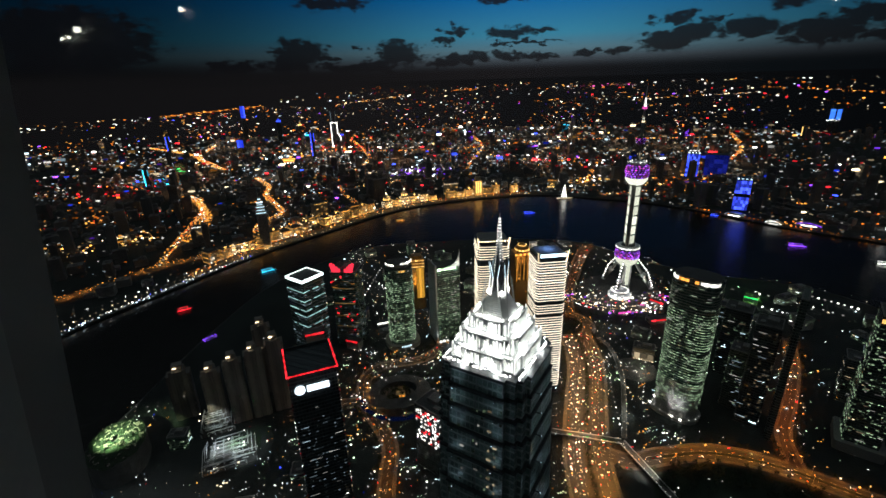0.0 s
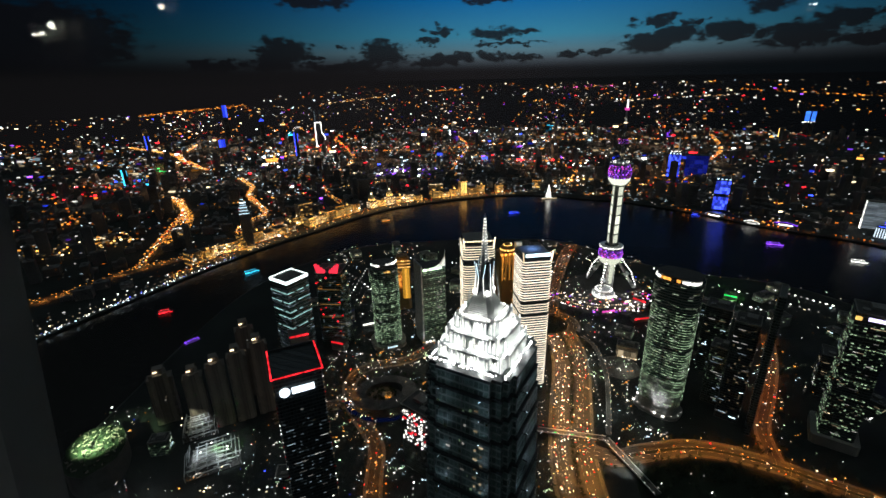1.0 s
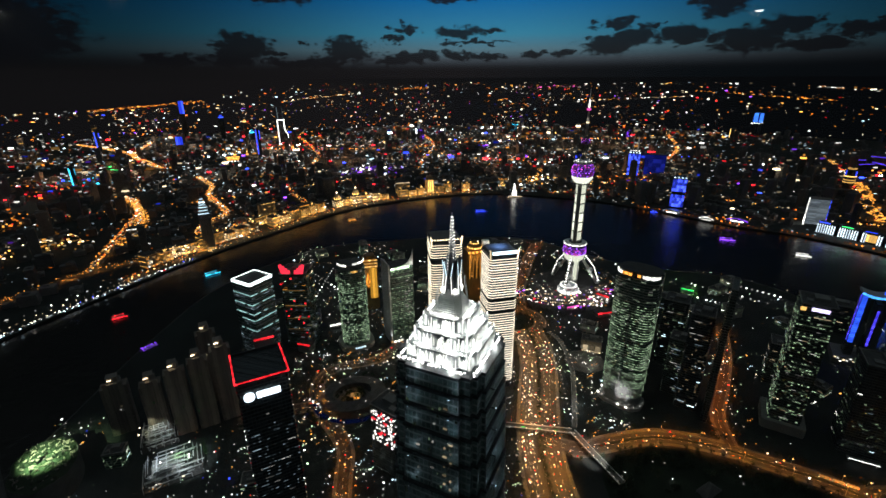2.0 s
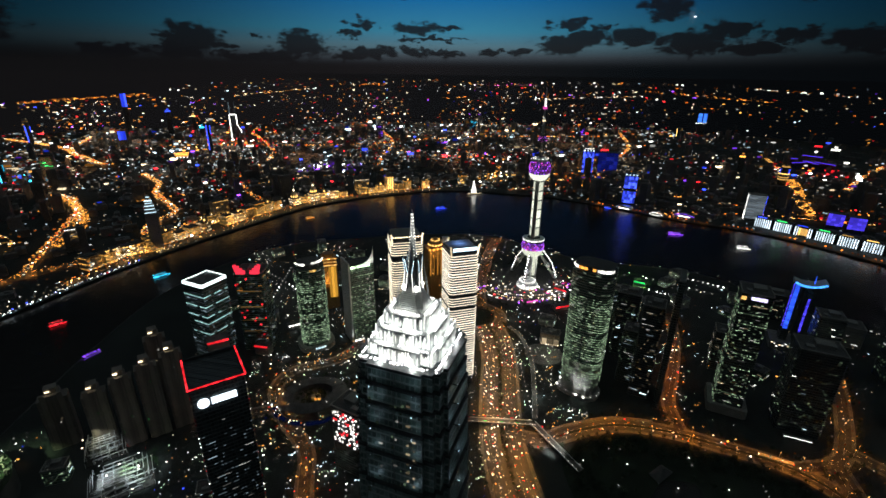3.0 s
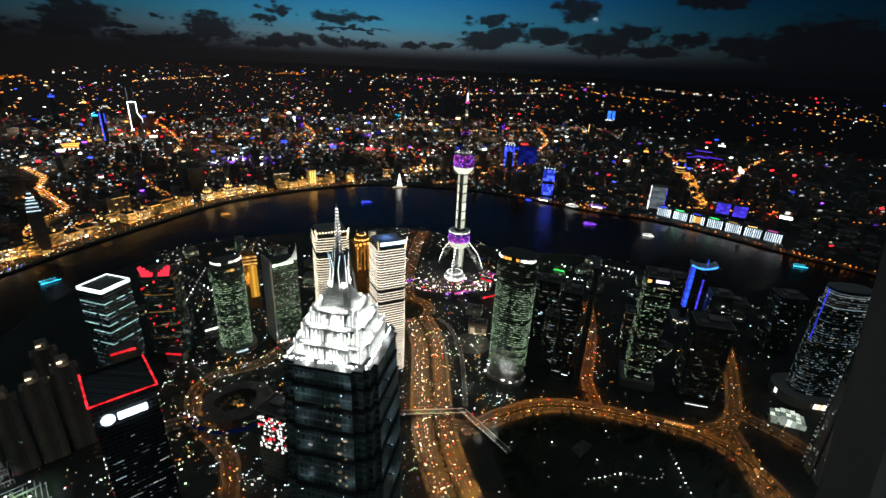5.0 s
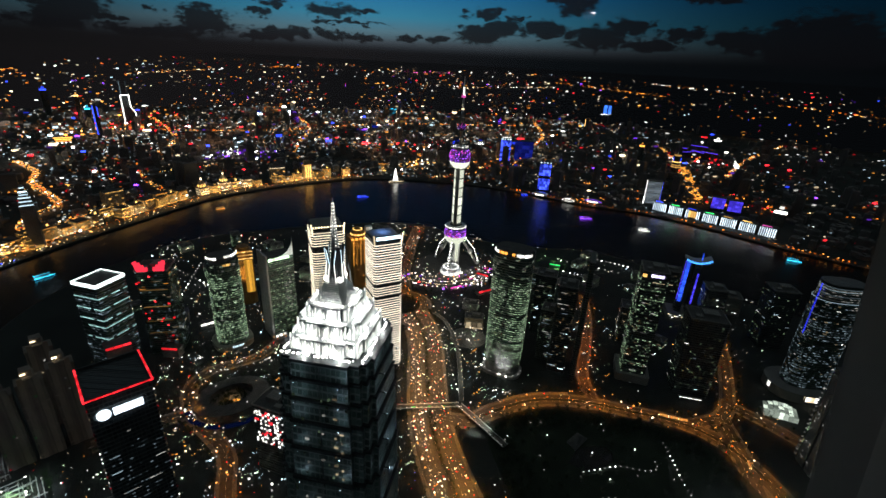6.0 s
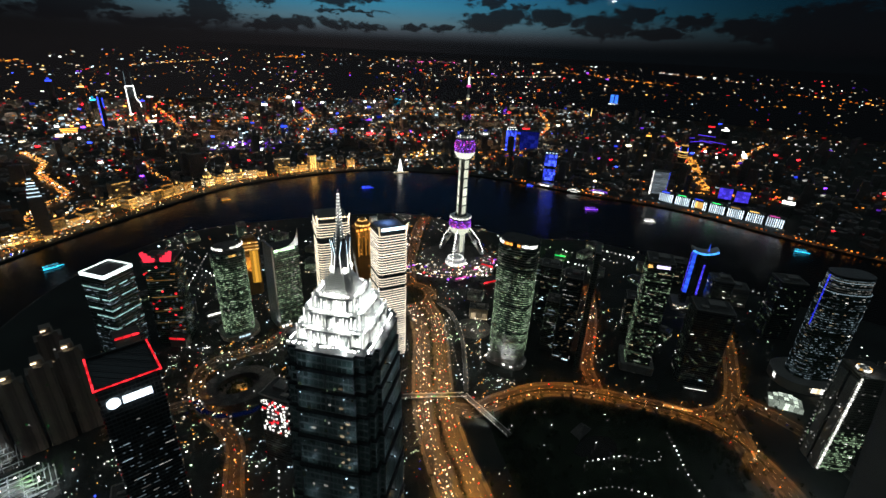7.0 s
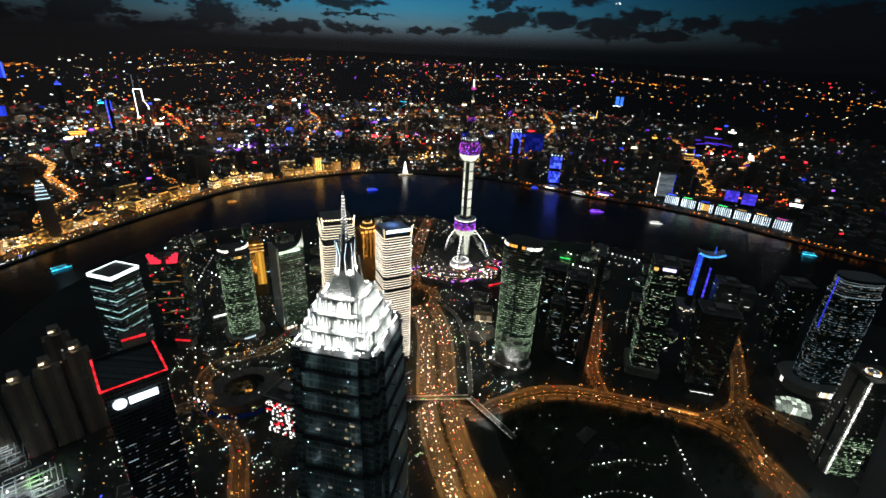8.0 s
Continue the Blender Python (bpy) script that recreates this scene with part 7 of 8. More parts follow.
# ------------------------------------------------------------------ near bank: flats, building sites, low blocks
def flats():
    for x, y, w, d, h, deg, label in ((-256, 586, 27, 22, 122, 24, "beige apartment tower with dark window bays"), (-283, 572, 26, 22, 114, 24, "beige apartment tower with a warm lit roof lamp"),
                                      (-310, 561, 26, 22, 106, 24, "dim apartment tower with roof lamp"), (-290, 628, 28, 22, 124, 24, "brown apartment tower near the river"),
                                      (-338, 551, 26, 22, 96, 24, "unlit apartment tower near the building sites"), (-398, 572, 32, 22, 82, 24, "unlit apartment tower by the river")):
        TAKEN.append((x, y, 24))
        ob = thing("apartment_tower", label, "apartment building", x, y, 0, deg, "riverside flats")
        part("wall", Shape().box(0, 0, w * .5, d, 0, h).box(-w * .36, -2, w * .26, d * .8, 0, h - 5).box(w * .36, -2, w * .26, d * .8, 0, h - 5), GRID_FLATS, ob)
        for sx in (-1, 1):
            part("pier", Shape().box(sx * w * .27, -d / 2 - .2, 5.4, 1.6, 0, h + 3), FLATWALL, ob)
        part("roof_house", Shape().box(0, 0, w * .36, d * .5, h + .01, h + 7).box(0, 0, w * .42, d * .56, h + 7, h + 8), FLATWALL, ob)
        piece("roof_lamp", BRIGHT["warm"], ob, (-3, -d * .3, h + 4.5), (5, 1.6, 1.1))
        for _ in range(3):
            piece("lit_window", DIM[rng.choice(("warm", "green", "white"))], ob, (rng.uniform(-.4, .4) * w, -d / 2 - .6, rng.uniform(10, h - 10)), (1.8, .5, 1.5))
        # balconies
        for i in range(int(h / 18)):
            piece("balcony", FLATWALL, ob, (w * .36, -d * .4 - 2.6, 6 + i * 18), (w * .2, 1.6, 1.0))
            piece("balcony", FLATWALL, ob, (-w * .36, -d * .4 - 2.6, 6 + i * 18), (w * .2, 1.6, 1.0))


flats()


def building_site(x, y, deg, w, d, levels, hue, label):
    TAKEN.append((x, y, 34))
    ob = thing("building_site", label, "building site", x, y, 0, deg)
    part("slab", Shape().box(0, 0, w, d, 0, 1.5), ASPHALT, ob)
    for lv in range(levels):
        z, n = 1.5 + 7 * lv, 5
        f = 1 - .12 * lv
        for i in range(n + 1):
            u = (-.5 + i / n) * f
            if rng.random() < .8:
                piece("beam", WHITEMETAL, ob, (rng.uniform(-.06, .06) * w, u * d, z + 6.6), (w * f * rng.uniform(.6, 1), .8, .8))
            if rng.random() < .9:
                piece("beam", WHITEMETAL, ob, (u * w, rng.uniform(-.06, .06) * d, z + 7.3), (.8, d * f * rng.uniform(.6, 1), .6))
            for j in (0, n):
                piece("column", STEEL, ob, (u * w, (-.5 + j / n) * f * d, z + 3.3), (.8, .8, 6.6))
        if lv:
            part("floor_deck", Shape().box(-w * .1, d * .05, w * .6 * f, d * .7 * f, z - .5, z), CONCRETE, ob)
    for i in range(16):
        piece("rebar_bundle", WHITEMETAL, ob, (rng.uniform(-.45, .45) * w, rng.uniform(-.45, .45) * d, 1.5 + .5), (rng.uniform(3, 9), .7, .8), rng.choice((0, 90, 90, 30)))
    for i in range(4):
        piece("work_lamp", BRIGHT[hue], ob, (rng.uniform(-.5, .5) * w, rng.uniform(-.5, .5) * d, 3 + 7.2 * levels), (1.6, 1.6, 1.0))
    return ob


building_site(-296, 482, 24, 66, 46, 3, "white", "floodlit building site with pale steel frames")
building_site(-338, 540, 24, 44, 34, 4, "warm", "taller half-built frame with warm work lamps")
for x, y, z, aim, col, watts, cone in ((-316, 466, 50, (-306, 484, 12), (.9, .96, 1), 100000, 72), (-272, 462, 48, (-276, 482, 12), (.95, 1, 1), 130000, 66), (-290, 472, 34, (-286, 492, 12), (.35, 1, .1), 90000, 50),
                                       (-342, 522, 56, (-338, 538, 18), (1, .95, .6), 45000, 56), (-322, 518, 50, (-330, 536, 14), (.9, .96, 1), 50000, 56)):
    bulb("site_floodlight", (x, y, z), col, watts, 1.0, "SPOT", aim, cone)


def green_roof():
    x, y = -440, 479
    TAKEN.append((x, y, 55))
    ob = thing("garden_roof_hall", "low hall under a rough planted roof lit green", "building", x, y, 0, 23)
    part("wall", Shape().prism(oval(66, 92, 26, 2.2), 0, 33), ROOFING, ob)
    mound = Shape()
    rings = []
    for j in range(7):
        f = 1 - j / 7
        rings.append([(34 * f * math.cos(i / 26 * 6.28319) * (1 + .16 * noise.noise((i * .5, j, 1))), 47 * f * math.sin(i / 26 * 6.28319) * (1 + .16 * noise.noise((i * .5, j, 4))),
                       33 + 7 * (1 - f * f) + 2.4 * noise.noise((i * .8, j * 1.3, 7))) for i in range(26)])
    for lo, hi in zip(rings, rings[1:]):
        n = len(mound.v)
        mound.v += lo + hi
        mound.f += [(n + i, n + (i + 1) % 26, n + 26 + (i + 1) % 26, n + 26 + i) for i in range(26)]
    part("roof", mound, LEAF, ob)
    for i in range(190):
        a, q = rng.uniform(0, 6.28), rng.random() ** .55
        piece("roof_slat", FLATWALL if i % 2 else LAWN, ob, (32 * q * math.cos(a), 44 * q * math.sin(a), 34.5 + 7 * (1 - q * q) + rng.random() * 1.6), (rng.uniform(1.5, 6), rng.uniform(.4, 1.4), rng.uniform(.5, 3.2)), rng.gauss(20, 50), rng.uniform(-25, 25))
    bulb("green_floodlight", (x + 4, y - 26, 84), (.74, 1, .48), 1500000, 2, "SPOT", (x, y + 4, 36), 62)


green_roof()


def lit_signs():
    """Low shops with long lit signs near the western towers."""
    for x, y, w, d, h, deg, hue, label in ((-216, 655, 30, 24, 90, 20, "red", "dark mid-rise block with a long red roof sign"), (-172, 745, 26, 16, 16, -22, "red", "low shop with a red corner sign"), (-124, 826, 34, 16, 8, 18, "white", "low pavilion with a white lit canopy"),
                                           (-168, 858, 14, 14, 22, 0, "blue", "small pavilion with an upright blue sign"), (462, 878, 30, 12, 8, -52, "red", "low kiosk row with a red sign"), (432, 806, 46, 18, 8, 8, "red", "low restaurant with a red sign"), (372, 842, 30, 14, 6, 10, "pink", "low pavilion with a pink sign"),
                                           (668, 884, 26, 26, 10, -40, "green", "garden pavilion glowing green")):
        TAKEN.append((x, y, 24))
        ob = thing("shop", label, "shop", x, y, 0, deg)
        part("wall", Shape().box(0, 0, w, d, 0, h), CONCRETE, ob)
        part("roof", Shape().box(0, 0, w + 2, d + 2, h, h + .6), ROOFING, ob)
        n = max(1, int(w / 9))
        for i in range(n):
            size = (w / n * .9, 1.2, 3.2) if hue not in ("blue",) else (1.6, 1.4, 18)
            piece("sign_bar", LIT[hue], ob, (-w / 2 + (i + .5) * w / n, -d / 2 - 1.2, h + (1.4 if hue != "blue" else 4)), size)
    bulb("garden_floodlight", (668, 860, 22), (.3, 1, .12), 120000, 1, "SPOT", (668, 884, 4), 110)


lit_signs()


def fill_blocks():
    """Smaller blocks between the named towers."""
    made, tries = 0, 0
    lines = [p for _, line, half, _ in ROADS for p in line[::2]]
    walls = (GLASS_GREY, GLASS_BLACK, GRID_STONE, GLASS_GREEN, CONCRETE)
    while made < 48 and tries < 6000:
        tries += 1
        x, y = rng.uniform(-480, 940), rng.uniform(230, 1260)
        if math.atan2(x, y) < -.8 or math.atan2(x, y) > 1.3 or not inside(NEAR_LAND, x, y) or (x < -270 and y > 590):
            continue
        if inside(PARK, x, y) or (x - 405) ** 2 + (y - 945) ** 2 < 130 ** 2 or (x - 240) ** 2 + (y - 803) ** 2 < 85 ** 2:
            continue
        if (190 < x < 330 and y < 780) or (-70 < x < 170 and y < 330) or ((x + 78) ** 2 + (y - 598) ** 2 < 85 ** 2) or min((x - a) ** 2 + (y - b) ** 2 for a, b in lines) < 46 ** 2 or min((x - a) ** 2 + (y - b) ** 2 for a, b in NEAR_BANK) < 45 ** 2:
            continue
        w, d = rng.uniform(20, 44), rng.uniform(18, 36)
        if any((x - a) ** 2 + (y - b) ** 2 < (r + max(w, d) * .6) ** 2 for a, b, r in TAKEN):
            continue
        h = rng.choice((8, 12, 14, 18, 22, 30)) if y > 650 or x < 0 else rng.choice((12, 18, 26, 40, 55))
        made_deg = rng.choice((-38, 22, 8))
        made_block = block("low_block", rng.choice(("low dark block with a few lit windows", "low flat-roofed block with dim windows")), x, y, w, d, h, made_deg, rng.choice(walls), ("white", "warm", "cool"), 3, 1.0, slabs=0, bright=.5, busy=1.0)
        room_rows(made_block, x, y, made_deg, w + .4, d + .4, h + 4, rng.choice(("pale", "white", "cool", "warm")), .35, 3, 3.6, 2.6, 1.5, None, ROOMS_B["pale"])
        made += 1


fill_blocks()


def deck_footbridge():
    ob = thing("footbridge", "pale footbridge across the avenue with lit soffit", "footbridge")
    for p, q, w in (((140, 508), (234, 483), 9), ((234, 483), (262, 392), 9)):
        a = math.degrees(math.atan2(q[1] - p[1], q[0] - p[0]))
        l = math.hypot(q[0] - p[0], q[1] - p[1])
        c = ((p[0] + q[0]) / 2, (p[1] + q[1]) / 2)
        part("deck", Shape().box(*c, l, w, 5.4, 6.3, a), PAVING, ob)
        n = (-math.sin(radians(a)), math.cos(radians(a)))
        for s in (-1, 1):
            part("railing", Shape().box(c[0] + n[0] * s * w * .47, c[1] + n[1] * s * w * .47, l, .35, 6.3, 7.5, a), WHITEMETAL, ob)
        for k in range(5):
            f = (k + .5) / 5
            part("pier", Shape().tube((p[0] + (q[0] - p[0]) * f, p[1] + (q[1] - p[1]) * f, .2), (p[0] + (q[0] - p[0]) * f, p[1] + (q[1] - p[1]) * f, 5.4), .8, n=10), CONCRETE, ob)
        for k in range(int(l / 7)):
            f = (k + .5) / int(l / 7)
            piece("deck_lamp", LIT["white"] if w else None, ob, (p[0] + (q[0] - p[0]) * f - n[0] * 3.6, p[1] + (q[1] - p[1]) * f - n[1] * 3.6, 7.4), (1.2, .8, .5), a)
    for k in range(3):
        piece("traffic_signal", LIT["green"], ob, (168 + k * 22, 499 - k * 6, 6.0), (4, 1, 1.6), -15)
    bulb("bridge_lamp", (254, 420, 18), (1, .97, .9), 130000, 1, "SPOT", (250, 432, 6), 100)
    bulb("bridge_lamp", (190, 494, 16), (.9, 1, .9), 9000, 1, "SPOT", (190, 496, 6), 110)


deck_footbridge()


def raised_walk():
    """Curving raised walk from the roundabout down to the footbridge, and a ring-shaped hall."""
    ob = thing("raised_walkway", "pale curving raised walkway with lit railings", "walkway")
    line = curve([(287, 744), (298, 704), (288, 625), (259, 539), (240, 490)], 9)
    a, b = sides(line, 3.4), sides(line, -3.4)
    deck, rail = Shape(), Shape()
    for i in range(len(line) - 1):
        deck.quadbox([(*b[i], 5.2), (*b[i + 1], 5.2), (*a[i + 1], 5.2), (*a[i], 5.2)], [(*b[i], 6.1), (*b[i + 1], 6.1), (*a[i + 1], 6.1), (*a[i], 6.1)])
        for p, q in ((a[i], a[i + 1]), (b[i], b[i + 1])):
            rail.tube((*p, 7.2), (*q, 7.2), .16, n=5).tube((*p, 6.1), (*p, 7.2), .1, n=5)
    part("deck", deck, PAVING, ob)
    part("railing", rail, STEEL, ob)
    for x, y, d in along(line, 26, 8):
        part("pier", Shape().tube((x, y, 0), (x, y, 5.2), .7, n=10), CONCRETE, ob)
    for x, y, d in along(sides(line, 3.0), 13, 4):
        piece("deck_lamp", LIT["warm"], ob, (x, y, 7.4), (.9, .9, .5), d)
    for x, y, w in ((296, 690, 9000), (284, 610, 12000), (262, 540, 20000)):
        bulb("walkway_lamp", (x + 8, y, 16), (1, .95, .84), w, 1.0, "SPOT", (x, y, 6), 130)
    # Unseen fill spots, added to brighten the plaza ground.
    for x, y, w in ((330, 640, 14000), (372, 770, 9000), (310, 780, 12000), (352, 860, 16000), (430, 870, 16000)):
        bulb("plaza_lamp", (x, y, 18), (1, .86, .66), w, 1.0, "SPOT", (x, y, 0), 140)
    disc("plaza", 322, 650, 34, .34, PAVING, "small paved court beside the walkway", "plaza")
    ob = thing("ring_hall", "dark ring-shaped hall around an amber-lit court", "building", -78, 598, 0, -8)
    TAKEN.append((-78, 598, 58))
    n = 36
    for k in range(n):
        t0, t1 = 6.28319 * k / n, 6.28319 * (k + 1) / n
        ring = [(52 * math.cos(t0), 46 * math.sin(t0)), (52 * math.cos(t1), 46 * math.sin(t1)), (30 * math.cos(t1), 26 * math.sin(t1)), (30 * math.cos(t0), 26 * math.sin(t0))]
        h = 13 + 5 * math.cos(t0 + .7)
        part("roof_panel", Shape().quadbox([(*p, 0) for p in ring], [(ring[0][0], ring[0][1], h - 2), (ring[1][0], ring[1][1], h - 2), (ring[2][0], ring[2][1], h), (ring[3][0], ring[3][1], h)]), ROOFING, ob)
        if k % 9 == 4:
            piece("roof_lamp", LIT["white" if k % 2 else "warm"], ob, (41 * math.cos(t0), 36 * math.sin(t0), h + .4), (1.2, 1.2, .6))
    part("court", Shape().prism(oval(58, 50, 30, 2), 0, .5), PAVING, ob)
    part("kiosk", Shape().box(4, 2, 14, 10, .5, 6, 10), STONE, ob, "small amber lit kiosk")
    for u in (-5, 0, 5):
        piece("kiosk_light", LIT["amber"], ob, (4 + u, -3.6, 4), (3.6, .6, 2.4), 10)
    bulb("court_lamp", (-76, 596, 22), (1, .45, .1), 9000, .6, "SPOT", (-78, 600, 0), 110)
    s = Shape()
    for k in range(14):
        t0, t1 = radians(196 + 10 * k), radians(206 + 10 * k)
        ring = [(54 * math.cos(t0), 48 * math.sin(t0)), (54 * math.cos(t1), 48 * math.sin(t1)), (62 * math.cos(t1), 56 * math.sin(t1)), (62 * math.cos(t0), 56 * math.sin(t0))]
        s.quadbox([(*p, 0) for p in reversed(ring)], [(*p, .6) for p in reversed(ring)])
    # Blue light on the ground strip, put in as faint emission.
    part("apron", s, lamp_glow("pool_edge_glow", (.05, .10, .5), .05, .2), ob, "pool edge with dim blue light put in as glow")


raised_walk()


# ------------------------------------------------------------------ street lamps, traffic
def street_furniture():
    first = thing("street_lamp", "tall steel street lamp with an orange lamp head", "street lamp", 0, 0, 0, 0, "street lamps")
    part("pole", Shape().tube((0, 0, .2), (0, 0, 11), .16, .1, 8), STEEL, first)
    part("arm", Shape().tube((0, 0, 10.8), (2.6, 0, 11.6), .09, .07, 6), STEEL, first)
    piece("lamp_head", BRIGHT["gold"], first, (2.8, 0, 11.5), (1.5, .9, .5))
    used = False
    for nm, line, half, lanes in ROADS:
        if nm in ("crossway",):
            continue
        for side in (-1, 1):
            for x, y, a in along(sides(line, side * (half + 1.2)), 52 if nm != "avenue" else 40, 8):
                if y < 255:
                    continue
                m = pose(x, y, 0, 0, 0, a - 90 * side)
                if not used:
                    first.matrix_basis, used = m, True
                else:
                    copy_thing(first, m)
    for nm, line, half, lanes in ROADS:
        watts = {"westway": 16000, "crossway": 5000, "avenue": 82000, "parkway": 50000, "southway": 22000, "eastway": 20000, "northway": 30000, "riverway": 26000}.get(nm, 15000)
        if nm in ("roundabout",):
            watts = 20000
        rows = [p for off in ((-15, 15) if nm == "avenue" else (0,)) for p in along(sides(line, off), 28, 14)]
        for x, y, a in rows:
            if y > 215:
                bulb("street_light", (x + rng.uniform(-9, 9), y + rng.uniform(-9, 9), 17), {"avenue": (1, .40, .07), "northway": (1, .22, .015), "riverway": (1, .24, .02)}.get(nm, (1, .31, .03)), .85 * watts * rng.uniform(.5, 1.3), 1.0, "SPOT", (x, y, 0), 120)


def traffic():
    def car(col, name="car"):
        ob = thing(name, col + " car with its lamps on", "car", 0, 0, 0, 0, "cars on the roads")
        body = Shape().quadbox([(-2.2, -.85, .35), (2.2, -.85, .35), (2.2, .85, .35), (-2.2, .85, .35)], [(-2.2, -.82, .95), (2.15, -.8, .85), (2.15, .8, .85), (-2.2, .82, .95)])
        body.quadbox([(-1.7, -.78, .95), (.9, -.78, .92), (.9, .78, .92), (-1.7, .78, .95)], [(-1.2, -.62, 1.45), (.2, -.62, 1.45), (.2, .62, 1.45), (-1.2, .62, 1.45)])
        part("body", body, {"white": WHITEMETAL, "dark": DARKMETAL, "red": REDPAINT}[col], ob)
        wh = Shape()
        for sx in (-1.35, 1.35):
            for sy in (-.78, .78):
                wh.tube((sx, sy - .1, .36), (sx, sy + .1, .36), .36, n=10)
        part("wheel_set", wh, ROOFING, ob)
        for sy in (-.6, .6):
            piece("headlamp", HEADLAMP, ob, (2.3, sy, .78), (.5, .6, .5))
            piece("tail_lamp", TAILLAMP, ob, (-2.3, sy, .85), (.5, .6, .5))
        return ob
    models = [car("white"), car("dark"), car("red")]
    placed = 0
    for nm, line, half, lanes in ROADS:
        for k in range(lanes):
            off = -half + 2 * half * (k + .5) / lanes
            back = off > 0
            gap = {"avenue": 17, "riverway": 60}.get(nm, 90)
            for x, y, a in along(sides(line, off), gap, rng.uniform(0, gap)):
                if y < 300 or rng.random() < .55:
                    continue
                m = pose(x, y, .35, 0, 0, a + (180 if back else 0))
                if placed < 3:
                    models[placed].matrix_basis = m
                elif placed < 80:
                    copy_thing(models[rng.choice((0, 0, 1, 1, 2))], m)
                placed += 1


def town_lights():
    """Shop fronts, path lamps, signals and courtyard lamps of the near bank."""
    spots = {k: ([], []) for k in HUES}
    hues = ["white"] * 17 + ["pale"] * 6 + ["warm"] * 9 + ["amber"] * 5 + ["cool"] * 4 + ["red"] * 2 + ["blue"]
    n = 0
    while n < 2700:
        x, y = rng.uniform(-520, 980), rng.uniform(240, 1290)
        if not inside(NEAR_LAND, x, y) or inside(PARK, x, y) or (x < -285 and y > 590):
            continue
        if noise.noise((x / 90, y / 90, 2)) < rng.uniform(-.35, .45):
            continue
        if rng.random() < .8 * min(1, max(0, (math.degrees(math.atan2(x, y)) - 26) / 10)):
            continue
        if any((x - a) ** 2 + (y - b) ** 2 < (r * .7) ** 2 for a, b, r in TAKEN):
            continue
        n += 1
        d = math.hypot(math.hypot(x, y), 470)
        s = 1.15e-3 * d * rng.choice((.42, .5, .55, .65, .8, 1.3))
        h = rng.choice(hues)
        spots[h][0].append((x, y, rng.uniform(2, 14)))
        spots[h][1].append((s * rng.uniform(.8, 1.7), s * rng.uniform(.8, 1.7), s * .7))
    for x0, x1, y0, y1, n in ((-230, 40, 380, 720, 330), (-330, -150, 300, 470, 110), (30, 160, 300, 620, 120), (-160, 160, 690, 1000, 170), (260, 330, 470, 700, 90), (420, 640, 420, 700, 120)):
        for _ in range(n):
            x, y = rng.uniform(x0, x1), rng.uniform(y0, y1)
            if any((x - a) ** 2 + (y - b) ** 2 < (r * .7) ** 2 for a, b, r in TAKEN):
                continue
            s, h = rng.choice((.4, .5, .6, .8, 1.2)), rng.choice(("white", "pale", "pale", "white", "warm", "cool", "amber"))
            for k in range(rng.choice((1, 1, 2, 4))):
                spots[h][0].append((x + 3.4 * k, y + 1.2 * k, rng.uniform(2, 8)))
                spots[h][1].append((s * rng.uniform(.8, 2.2), s, s * .7))
    for line, step in ((WESTWAY, 4), (CROSSWAY, 4), (NORTHWAY, 9), (EASTWAY, 8), (PARKWAY, 10), (RIVERWAY, 8)):
        for x, y, a in along(line, step):
            s = rng.uniform(.7, 1.5)
            h = rng.choice(("sodium", "sodium", "amber", "amber", "amber", "gold", "gold", "warm", "red", "white"))
            spots[h][0].append((x + rng.gauss(0, 11), y + rng.gauss(0, 11), rng.uniform(1, 9)))
            spots[h][1].append((s * 1.3, s, s * .8))
    for off in (-22, -17, -9, 11, 14, 21, 24):
        for x, y, a in along(sides(AVENUE, off), 7 if off > 0 else 17, rng.uniform(0, 9)):
            if y > 250 and rng.random() < .6 + .5 * noise.noise((x / 60, y / 60, off)):
                h = ("white" if rng.random() < .8 else "warm") if off > 0 else ("red" if rng.random() < .5 else "amber")
                s = rng.uniform(.45, 1.3) if off > 0 else rng.uniform(.3, .8)
                spots[h][0].append((x + rng.uniform(-1, 1), y, 1.6))
                spots[h][1].append((s * .9, s * 1.8, s * .6))
    # coloured fairground-like terraces at the foot of the broadcast tower
    for _ in range(150):
        b, q = rng.uniform(3.3, 5.9), rng.uniform(60, 150)
        h = rng.choice(("white", "white", "white", "warm", "warm", "pink", "red", "violet", "amber"))
        s = rng.uniform(1.3, 2.8)
        spots[h][0].append((400 + q * math.cos(b), 950 + q * math.sin(b) * .8, rng.uniform(2, 8)))
        spots[h][1].append((s * 1.6, s, s * .8))
    for q, a0, a1, hs in ((104, 205, 318, ("warm", "warm", "white")), (122, 200, 300, ("warm", "gold", "warm")), (136, 215, 290, ("white", "pink", "warm"))):
        n = int(q * radians(a1 - a0) / 5.2)
        for i in range(n):
            b = radians(a0 + (a1 - a0) * i / n)
            h = rng.choice(hs)
            spots[h][0].append((400 + q * math.cos(b), 950 + q * math.sin(b) * .8, 4))
            spots[h][1].append((1.7, 1.7, 1.3))
    for hue, (pts, sz) in spots.items():
        specks("street_lights", pts, np.array(sz), TOWN[hue], "small " + hue + " lamps along streets and courtyards")
